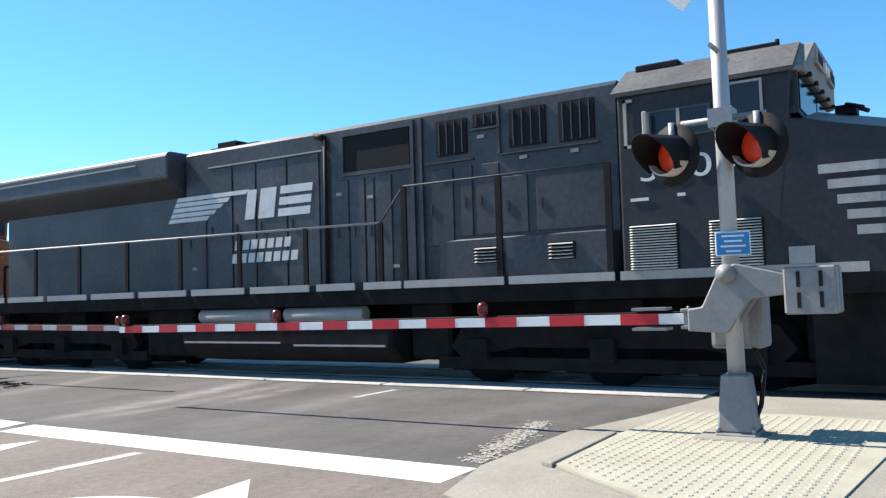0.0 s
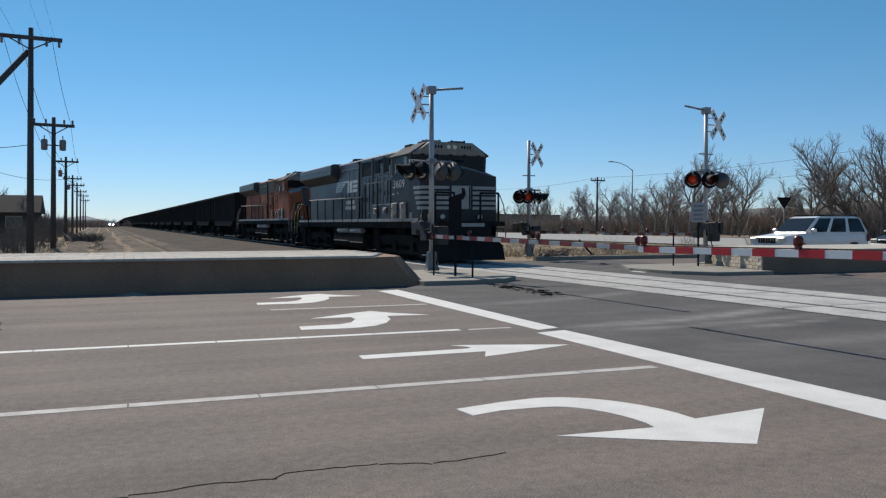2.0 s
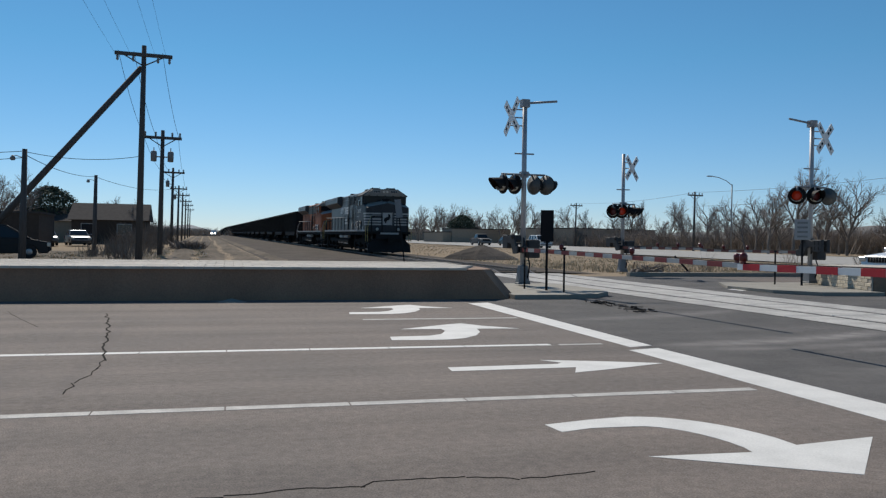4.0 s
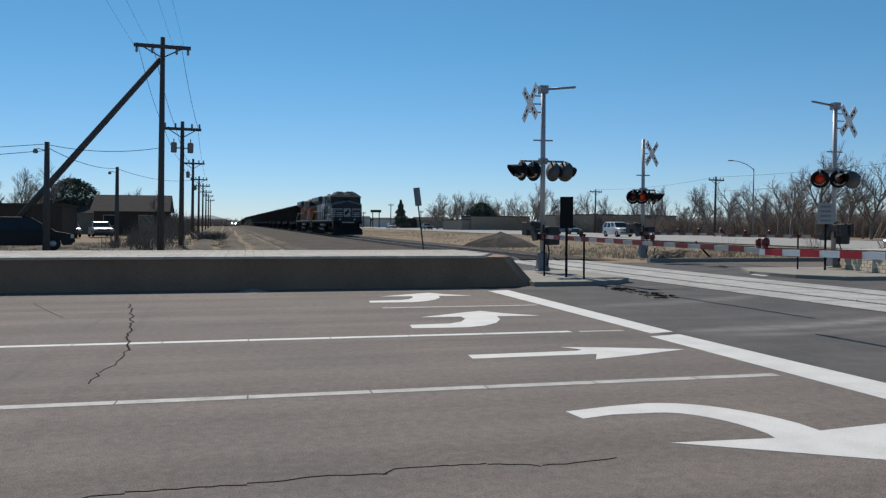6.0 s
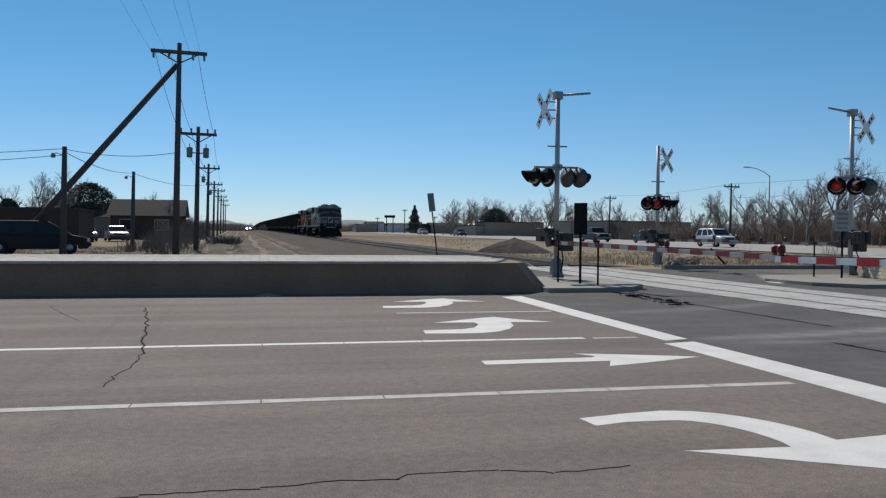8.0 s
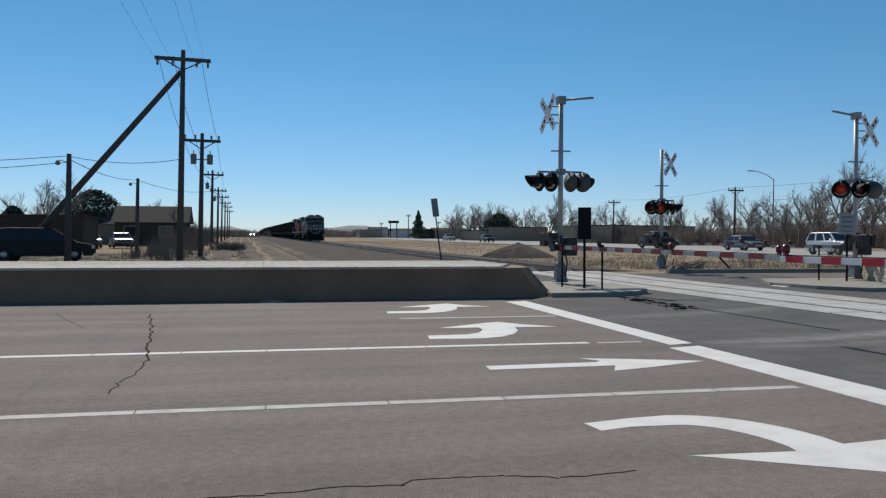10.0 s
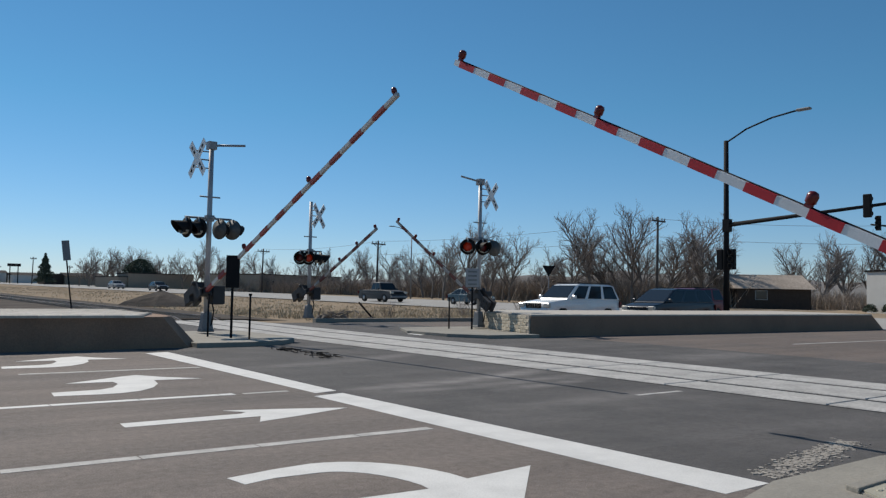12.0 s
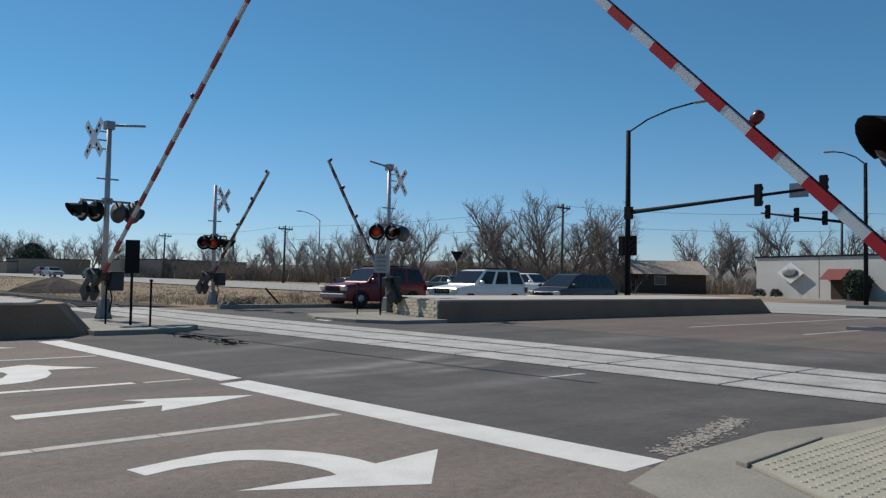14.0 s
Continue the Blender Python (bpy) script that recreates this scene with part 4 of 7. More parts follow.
def locomotive(paint, label, detail, nose_paint=None, roof_paint=None, top_paint=None, band_paint=None):
    ob = thing("locomotive", label, "locomotive")
    nose_paint = nose_paint or paint
    bm = B()
    box(bm, -1.48, 1.48, 0.75, 20.1, 1.22, 1.46)
    box(bm, -1.42, 1.42, -0.02, 0.75, 1.30, 1.46)
    box(bm, -1.42, 1.42, 20.1, 20.9, 1.30, 1.46)
    box(bm, -0.55, 0.55, 0.6, 20.3, 0.85, 1.22)
    part("frame", bm, M_UNDER, ob)
    for y0, y1 in [(0.95, 2.42), (2.52, 3.84), (3.92, 5.48), (5.56, 7.28), (7.34, 8.06), (8.24, 9.04)] + [(9.2 + k * 1.5, 10.55 + k * 1.5) for k in range(7)]:
        for sx in (-1, 1):
            bm = B()
            box(bm, sx * 1.50 - 0.012, sx * 1.50 + 0.012, y0, y1, 1.46, 1.575)
            part("sill_plate", bm, M_SILL, ob, "pale sill strip")
    # cab
    prof = [(-1.5, 1.46), (1.5, 1.46), (1.5, 3.90), (0.88, 4.29), (-0.88, 4.29), (-1.5, 3.90)]
    bm = B()
    prism(bm, prof, lambda x, z: (x, 1.62 + (0.28 if z < 3.5 else max(0.0, (3.95 - z) * 0.45)), z), lambda x, z: (x, 3.80, z))
    bevel(bm, 0.03)
    cab = part("cab", bm, nose_paint, ob)
    bm = B()
    roof = [(-1.58, 3.90), (-0.90, 4.345), (0.90, 4.345), (1.58, 3.90), (1.55, 3.85), (0.88, 4.295), (-0.88, 4.295), (-1.55, 3.85)]
    prism(bm, roof, lambda x, z: (x, 1.62, z), lambda x, z: (x, 3.86, z))
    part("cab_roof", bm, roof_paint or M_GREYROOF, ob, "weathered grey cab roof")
    # windows on both sides, with bright frames
    for sx in (-1, 1):
        for y0, y1, z0, z1 in ((2.01, 2.35, 3.28, 3.79), (2.62, 2.96, 3.27, 3.58), (3.02, 3.34, 3.27, 3.58)):
            bm = B()
            box(bm, sx * 1.512 - 0.012, sx * 1.512 + 0.012, y0, y1, z0, z1 - (0.08 if z1 > 3.8 else 0))
            w = part("side_window", bm, M_GLASS, cab)
            bm = B()
            z1b = z1 - (0.08 if z1 > 3.8 else 0)
            for q in ((y0 - 0.03, y0, z0 - 0.03, z1b + 0.03), (y1, y1 + 0.03, z0 - 0.03, z1b + 0.03), (y0, y1, z0 - 0.03, z0), (y0, y1, z1b, z1b + 0.03)):
                box(bm, sx * 1.52 - 0.018, sx * 1.52 + 0.018, *q)
            part("window_frame", bm, M_SILL if y0 < 2.2 else paint, w, "metal window frame")
        bm = B()
        box(bm, sx * 1.53 - 0.02, sx * 1.53 + 0.02, 3.66, 3.70, 3.16, 3.80)
        box(bm, sx * 1.53 - 0.02, sx * 1.53 + 0.02, 3.58, 3.70, 3.76, 3.80)
        box(bm, sx * 1.53 - 0.02, sx * 1.53 + 0.02, 3.54, 3.70, 3.16, 3.20)
        part("window_rail", bm, M_SILL, cab)
        bm = B()
        box(bm, sx * 1.53 - 0.02, sx * 1.53 + 0.02, 2.97, 3.01, 3.26, 3.60)
        part("window_bar", bm, M_SILL, cab)
        bm = B()
        box(bm, sx * 1.66 - 0.06, sx * 1.66 + 0.06, 3.34, 3.40, 3.27, 3.58)
        bevel(bm, 0.01)
        part("mirror", bm, M_SILL, cab)
    # windscreen band
    bm = B()
    prism(bm, [(-1.47, 3.36), (1.47, 3.36), (1.47, 3.87), (-1.47, 3.87)], lambda x, z: (x * 0.97, 1.60, z), lambda x, z: (x, 2.0, z))
    part("windscreen_frame", bm, nose_paint, cab)
    for x0, x1 in ((-1.36, -0.05), (0.05, 1.36)):
        bm = B()
        box(bm, x0, x1, 1.585, 1.605, 3.42, 3.85)
        part("windscreen", bm, M_CABGLASS, cab)
    for sx in (-1, 1):
        bm = B()
        box(bm, min(sx * 1.44, sx * 1.475), max(sx * 1.44, sx * 1.475), 1.66, 1.88, 3.44, 3.84)
        part("corner_window", bm, M_CABGLASS, cab)
    band = [(-1.47, 3.86), (-1.47, 3.92), (-0.88, 4.33), (0.88, 4.33), (1.47, 3.92), (1.47, 3.86)]
    bm = B()
    prism(bm, band, lambda x, z: (x * 0.93, 1.52 - (z - 3.86) * 0.15, z), lambda x, z: (x, 1.66, z))
    bevel(bm, 0.02)
    part("number_board", bm, M_VISORPANEL, cab, "dusty beige number board housing")
    for x in (-0.82, 0.32):
        bm = B()
        box(bm, x, x + 0.5, 1.44, 1.50, 4.06, 4.25)
        bevel(bm, 0.01)
        part("number_panel", bm, M_SILL, cab)
        for k in range(4):
            bm = B()
            box(bm, x + 0.05 + k * 0.11, x + 0.12 + k * 0.11, 1.434, 1.442, 4.09, 4.22)
            part("bar", bm, M_BLACK, cab)
    for k in range(5):
        bm = B()
        box(bm, -1.1 + k * 0.55 - 0.05, -1.1 + k * 0.55 + 0.05, 1.48, 1.58, 3.85, 3.89)
        part("clip", bm, M_BLACK, cab)
    for x in (-0.12, 0.12):
        bm = B()
        lathe(bm, [(0.07, 0), (0.075, 0.03), (0.06, 0.035), (0.02, 0.03)], pose(x, 1.46, 4.15, 90, 0, 0), 14)
        part("headlight", bm, M_LAMP, cab, "dim white headlight")
    # nose
    plan = [(-1.5, 1.92), (-1.48, 0.80), (-1.40, 0.66), (-0.42, 0.60), (0.42, 0.60), (1.40, 0.66), (1.48, 0.80), (1.5, 1.92)]
    bm = B()
    def ztop(x, y):
        return 3.05 + (y - 0.68) * 0.237 + max(0.0, 1 - abs(x) / 1.45) * 0.34
    lo = [bm.verts.new((x, y, 1.46)) for x, y in plan]
    hi = [bm.verts.new((x, y, ztop(x, y))) for x, y in plan]
    n = len(plan)
    for k in range(n - 1):
        bm.faces.new((lo[k], lo[k + 1], hi[k + 1], hi[k]))
    mid0, mid1 = bm.verts.new((0, 0.60, ztop(0, 0.6))), bm.verts.new((0, 1.92, ztop(0, 1.92)))
    bm.faces.new((hi[0], hi[1], hi[2], hi[3], mid0, mid1)), bm.faces.new((mid1, mid0, hi[4], hi[5], hi[6], hi[7]))
    bm.faces.new((hi[3], hi[4], mid0)), bm.faces.new((lo[7], lo[0], hi[0], mid1, hi[7]))
    bm.faces.new(lo[::-1])
    nose = part("nose", bm, nose_paint, ob)
    for sx in (-1, 1):
        bm = B()
        ring = [(sx * 1.44, 1.88), (sx * 1.42, 0.84), (sx * 1.36, 0.72), (sx * 0.42, 0.66), (sx * 0.04, 0.66), (sx * 0.04, 1.88)]
        prism(bm, ring, lambda x, y: (x, y, ztop(x, y) - 0.01), lambda x, y: (x, y, ztop(x, y) + 0.008))
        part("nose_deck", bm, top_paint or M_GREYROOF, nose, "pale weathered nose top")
    bm = B()
    line(bm, [(-0.5, 1.0, 3.5), (-0.3, 1.2, 3.6), (0.1, 1.2, 3.66), (0.3, 1.0, 3.6)], 0.03)
    box(bm, -0.2, 0.15, 1.1, 1.35, 3.5, 3.62)
    part("air_horn", bm, M_BLACK, nose)
    # hood
    hx = 1.12
    bm = B()
    prof = [(-hx, 1.46), (hx, 1.46), (hx, 4.15), (1.04, 4.22), (-1.04, 4.22), (-hx, 4.15)]
    prism(bm, prof, lambda x, z: (x, 3.95, z), lambda x, z: (x, 12.6, z))
    prism(bm, [(-1.0, 1.46), (1.0, 1.46), (1.0, 3.5), (-1.0, 3.5)], lambda x, z: (x, 12.6, z), lambda x, z: (x, 18.9, z))
    hood = part("hood", bm, paint, ob)
    bm = B()
    prism(bm, [(-1.0, 3.38), (-1.5, 3.72), (-1.5, 4.17), (-1.42, 4.24), (1.42, 4.24), (1.5, 4.17), (1.5, 3.72), (1.0, 3.38)], lambda x, z: (x, 12.7, z), lambda x, z: (x, 19.3, z))
    bevel(bm, 0.03)
    part("radiator", bm, M_SHEENBLACK, ob)
    for sx in (-1, 1):
        bm = B()
        box(bm, sx * 1.505 - 0.012, sx * 1.505 + 0.012, 13.6, 19.2, 4.03, 4.06)
        part("radiator_edge", bm, M_SILL, ob)
    bm = B()
    for k in range(10):
        box(bm, -1.25, 1.25, 12.95 + k * 0.62, 13.45 + k * 0.62, 4.24, 4.27)
    part("radiator_mesh", bm, M_DARKMETAL, ob)
    bm = B()
    box(bm, -0.6, 0.3, 11.2, 12.5, 4.2, 4.36)
    box(bm, -0.5, 0.2, 11.9, 12.4, 4.36, 4.48)
    part("exhaust", bm, M_DARKMETAL, ob)
    for q in ((-0.85, -0.35, 1.9, 2.7, 4.34, 4.42), (0.2, 0.8, 2.0, 2.8, 4.34, 4.44), (-1.0, -0.5, 3.1, 3.7, 4.28, 4.38)):
        bm = B()
        box(bm, *q)
        bevel(bm, 0.02)
        part("roof_box", bm, M_DARKMETAL, ob)
    for k in range(4):
        bm = B()
        tube(bm, (-0.8 + k * 0.5, 1.9, 4.34), (-0.8 + k * 0.5, 1.9, 4.45), 0.03)
        part("antenna", bm, M_DARKMETAL, ob)
    # doors and panels on the hood sides
    for sx in (-1, 1):
        panels = [(4.12, 5.18, 2.22, 3.05), (5.32, 5.72, 2.22, 3.05), (5.78, 6.17, 2.22, 3.28), (6.24, 6.44, 2.22, 3.28), (6.58, 7.05, 2.10, 3.28), (7.74, 8.05, 1.58, 3.30), (8.09, 8.24, 1.58, 3.30), (8.28, 8.58, 1.58, 3.30), (8.62, 8.92, 1.58, 3.30), (9.25, 9.95, 1.55, 3.82), (10.0, 10.7, 1.55, 3.82), (10.75, 11.3, 1.55, 3.82), (11.35, 11.95, 1.55, 3.82), (12.05, 12.55, 1.55, 3.4)]
        for y0, y1, z0, z1 in panels:
            bm = B()
            box(bm, sx * (hx + 0.012) - 0.014, sx * (hx + 0.012) + 0.014, y0, y1, z0, z1)
            bevel(bm, 0.006)
            dr = part("hood_door", bm, paint, hood)
            bm = B()
            box(bm, sx * (hx + 0.03) - 0.012, sx * (hx + 0.03) + 0.012, y1 - 0.1, y1 - 0.06, (z0 + z1) / 2 - 0.1, (z0 + z1) / 2 + 0.06)
            part("latch", bm, M_MECH, dr)
        # tall intakes in pairs under the roof edge, with ledges below
        for y0, y1, zz in ((4.20, 5.72, 3.40), (6.20, 7.06, 3.39), (5.76, 6.22, 3.82)):
            bm = B()
            box(bm, sx * (hx + 0.03) - 0.03, sx * (hx + 0.03) + 0.03, y0, y1, zz - 0.025, zz)
            part("ledge", bm, paint, hood)
        for y0, y1 in ((7.12, 7.18), (7.28, 7.34), (5.74, 5.78)):
            bm = B()
            box(bm, sx * (hx + 0.02) - 0.02, sx * (hx + 0.02) + 0.02, y0, y1, 1.5 if y0 > 7 else 3.4, 4.12)
            part("rib", bm, paint, hood)
        bm = B()
        box(bm, sx * (hx + 0.006) - 0.01, sx * (hx + 0.006) + 0.01, 7.38, 8.70, 3.42, 4.03)
        part("screen", bm, M_BLACK, hood, "dark recessed screen")
        bm = B()
        for q in ((7.34, 8.74, 4.03, 4.06), (7.34, 8.74, 3.36, 3.42), (8.70, 8.74, 3.42, 4.03)):
            box(bm, sx * (hx + 0.02) - 0.02, sx * (hx + 0.02) + 0.02, *q)
        part("screen_frame", bm, paint, hood)
        for y0, zz in ((4.5, 3.33), (5.3, 3.33), (6.0, 3.72), (8.75, 3.1), (8.1, 3.0), (7.6, 1.85), (12.3, 2.0)):
            bm = B()
            box(bm, sx * (hx + 0.03) - 0.006, sx * (hx + 0.03) + 0.006, y0, y0 + 0.12, zz - 0.05, zz)
            part("decal", bm, M_SILL, hood)
        for y0, y1, z0, z1 in ((4.26, 4.79, 3.45, 4.02), (5.0, 5.58, 3.47, 4.03), (6.31, 6.86, 3.48, 4.02), (5.79, 6.19, 3.85, 4.04)):
            bm = B()
            box(bm, sx * (hx + 0.01) - 0.02, sx * (hx + 0.01) + 0.02, y0, y1, z0, z1)
            part("intake", bm, M_BLACK, hood)
            nn = int((y1 - y0) / 0.13)
            for k in range(nn):
                bm = B()
                y = y0 + (k + 0.5) * (y1 - y0) / nn
                box(bm, sx * (hx + 0.035) - 0.012, sx * (hx + 0.035) + 0.012, y - 0.009, y + 0.009, z0 + 0.02, z1 - 0.02)
                part("intake_bar", bm, paint, hood)
        bm = B()
        tube(bm, (sx * (hx + 0.05), 9.08, 1.55), (sx * (hx + 0.05), 9.08, 4.05), 0.035)
        tube(bm, (sx * (hx + 0.05), 9.08, 4.05), (sx * (hx + 0.05), 9.3, 4.12), 0.05)
        part("pipe", bm, M_BLACK, hood)
        bm = B()
        box(bm, sx * (hx + 0.02) - 0.02, sx * (hx + 0.02) + 0.02, 9.17, 11.95, 3.845, 3.87)
        part("gutter_strip", bm, M_SILL, hood)
        if band_paint:
            bm = B()
            box(bm, sx * (hx + 0.017) - 0.015, sx * (hx + 0.017) + 0.015, 3.9, 12.6, 3.30, 4.10)
            part("upper_band", bm, band_paint, hood, "dark green upper band")
        # body-wide lower cabinet behind the cab
        bm = B()
        box(bm, min(sx * hx, sx * 1.42), max(sx * hx, sx * 1.42), 3.95, 6.7, 1.46, 2.15)
        bevel(bm, 0.02)
        part("cabinet", bm, paint, ob)
    for y0, y1 in ((4.49, 4.89), (5.67, 6.07)):
        louvre(ob, -1.43, y0, y1, 1.78, 2.02, 5)
    # cab grille slats coloured white in place of glints on the metal
    for y0, y1 in ((2.04, 2.69), (3.06, 3.70)):
        louvre(ob, -1.505, y0, y1, 1.58, 2.16, 17, mt=M_REFLECT)
    # handrails
    for x in (-1.46, 1.46):
        handrail(ob, x, [(7.74, 2.50), (18.6, 2.62)], 1.5)
        handrail(ob, x, [(3.98, 3.03), (7.28, 3.03)], 1.5, 0.015, M_MECH)
        bm = B()
        line(bm, [(x, 7.28, 3.03), (x, 7.74, 2.50)], 0.015)
        part("handrail", bm, M_MECH, ob)
    # end steps, plow, coupler
    for ye, d in ((0.0, 1), (20.9, -1)):
        bm = B()
        pts = [(-1.45, 0.10), (1.45, 0.10), (1.42, 0.62), (1.0, 1.0), (-1.0, 1.0), (-1.42, 0.62)]
        prism(bm, pts, lambda x, z: (x, ye + d * (0.0 if z < 0.5 else 0.14), z), lambda x, z: (x, ye + d * (0.10 if z < 0.5 else 0.24), z))
        part("plow", bm, M_BLACK, ob)
        bm = B()
        box(bm, -0.9, 0.9, ye + min(0, d * 0.5), ye + max(0, d * 0.5), 0.95, 1.32)
        part("pilot", bm, M_BLACK, ob)
        bm = B()
        box(bm, -0.12, 0.12, ye - 0.42 if d > 0 else ye, ye if d > 0 else ye + 0.42, 0.76, 1.02)
        box(bm, -0.2, 0.2, ye - 0.62 if d > 0 else ye + 0.4, ye - 0.36 if d > 0 else ye + 0.62, 0.72, 1.06)
        part("coupler", bm, M_UNDER, ob)
        for sx in (-1, 1):
            for k in range(4):
                bm = B()
                ya = ye + d * 0.12
                box(bm, sx * 1.30 - 0.16, sx * 1.30 + 0.16, min(ya, ya + d * 0.55), max(ya, ya + d * 0.55), 0.28 + k * 0.3, 0.31 + k * 0.3)
                part("step", bm, M_SILL if k == 0 else M_UNDER, ob)
            bm = B()
            box(bm, min(sx * 0.7, sx * 1.22), max(sx * 0.7, sx * 1.22), min(ye + d * 0.75, ye + d * 1.6), max(ye + d * 0.75, ye + d * 1.6), 0.16, 1.3)
            part("step_well", bm, M_UNDER, ob)
            bm = B()
            box(bm, sx * 1.12 - 0.02, sx * 1.12 + 0.02, min(ye + d * 0.1, ye + d * 0.75), max(ye + d * 0.1, ye + d * 0.75), 0.25, 1.4)
            part("step_side", bm, M_BLACK, ob)
            for yy in (0.02, 0.70):
                bm = B()
                y = ye + d * yy
                line(bm, [(sx * 1.47, y, 0.8), (sx * 1.48, y, 1.25), (sx * 1.46, y + d * 0.02, 1.7), (sx * 1.40, y + d * 0.04, 2.05), (sx * 1.28, y + d * 0.06, 2.35), (sx * 1.2, y + d * 0.08, 2.5)], 0.019)
                part("grab_rail", bm, M_YELLOW if detail else M_SILL, ob, "yellow grab rail")
            bm = B()
            line(bm, [(sx * 0.5, ye + d * 0.06, 1.46), (sx * 0.5, ye + d * 0.06, 2.45), (sx * 1.2, ye + d * 0.06, 2.45), (sx * 1.2, ye + d * 0.06, 1.46)], 0.038)
            part("end_rail", bm, M_BLACK, ob)
    bm = B()
    box(bm, -0.62, 0.62, -0.03, 0.02, 1.28, 1.40)
    part("anticlimber", bm, M_SILL, ob)
    for x in (-0.72, 0.72):
        bm = B()
        lathe(bm, [(0.09, 0), (0.10, 0.03), (0.08, 0.05), (0.02, 0.05)], pose(x, 0.58, 1.62, 90, 0, 0), 12)
        part("ditch_light", bm, M_CLEARLENS, ob)
    # tanks
    bm = B()
    pts = [(-1.45, 0.55), (-1.1, 0.28), (1.1, 0.28), (1.45, 0.55), (1.45, 0.92), (-1.45, 0.92)]
    prism(bm, pts, lambda x, z: (x, 7.6, z), lambda x, z: (x, 12.4, z))
    bevel(bm, 0.05)
    part("fuel_tank", bm, M_UNDER, ob)
    for sx in (-1, 1):
        for y0, y1 in ((8.2, 9.9), (10.2, 12.0)):
            bm = B()
            tube(bm, (sx * 1.28, y0, 1.08), (sx * 1.28, y1, 1.08), 0.13, n=14)
            bevel(bm, 0.02)
            part("air_tank", bm, M_TANK, ob, "dusty pale air reservoir")
        bm = B()
        box(bm, sx * 1.45 - 0.02, sx * 1.45 + 0.02, 7.7, 9.6, 0.56, 0.59)
        part("tank_strip", bm, M_SILL, ob)
        bm = B()
        box(bm, sx * 1.45 - 0.02, sx * 1.45 + 0.02, 9.9, 12.3, 0.60, 0.63)
        part("tank_strip", bm, M_SILL, ob)
    # added dark block that closes the gap below the frame, for under-train shade
    bm = B()
    box(bm, -0.58, 0.58, 1.2, 19.8, 0.30, 0.9)
    part("belly", bm, M_UNDER, ob)
    for y0, y1, z0 in ((6.75, 7.5, 0.35), (12.5, 13.9, 0.32), (18.9, 20.3, 0.5), (0.7, 1.7, 0.4)):
        bm = B()
        box(bm, -1.05, 1.05, y0, y1, z0, 1.25)
        bevel(bm, 0.05)
        part("equipment_box", bm, M_UNDER, ob)
    truck_set(ob, 2.3, 3, 1.95)
    truck_set(ob, 14.6, 3, 1.95)
    return ob, nose, hood, cab


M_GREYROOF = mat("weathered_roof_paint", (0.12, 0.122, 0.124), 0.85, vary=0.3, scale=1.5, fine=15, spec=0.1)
M_LOGO = mat("white_lettering_paint", (0.66, 0.65, 0.62), 0.55, vary=0.18, scale=4)

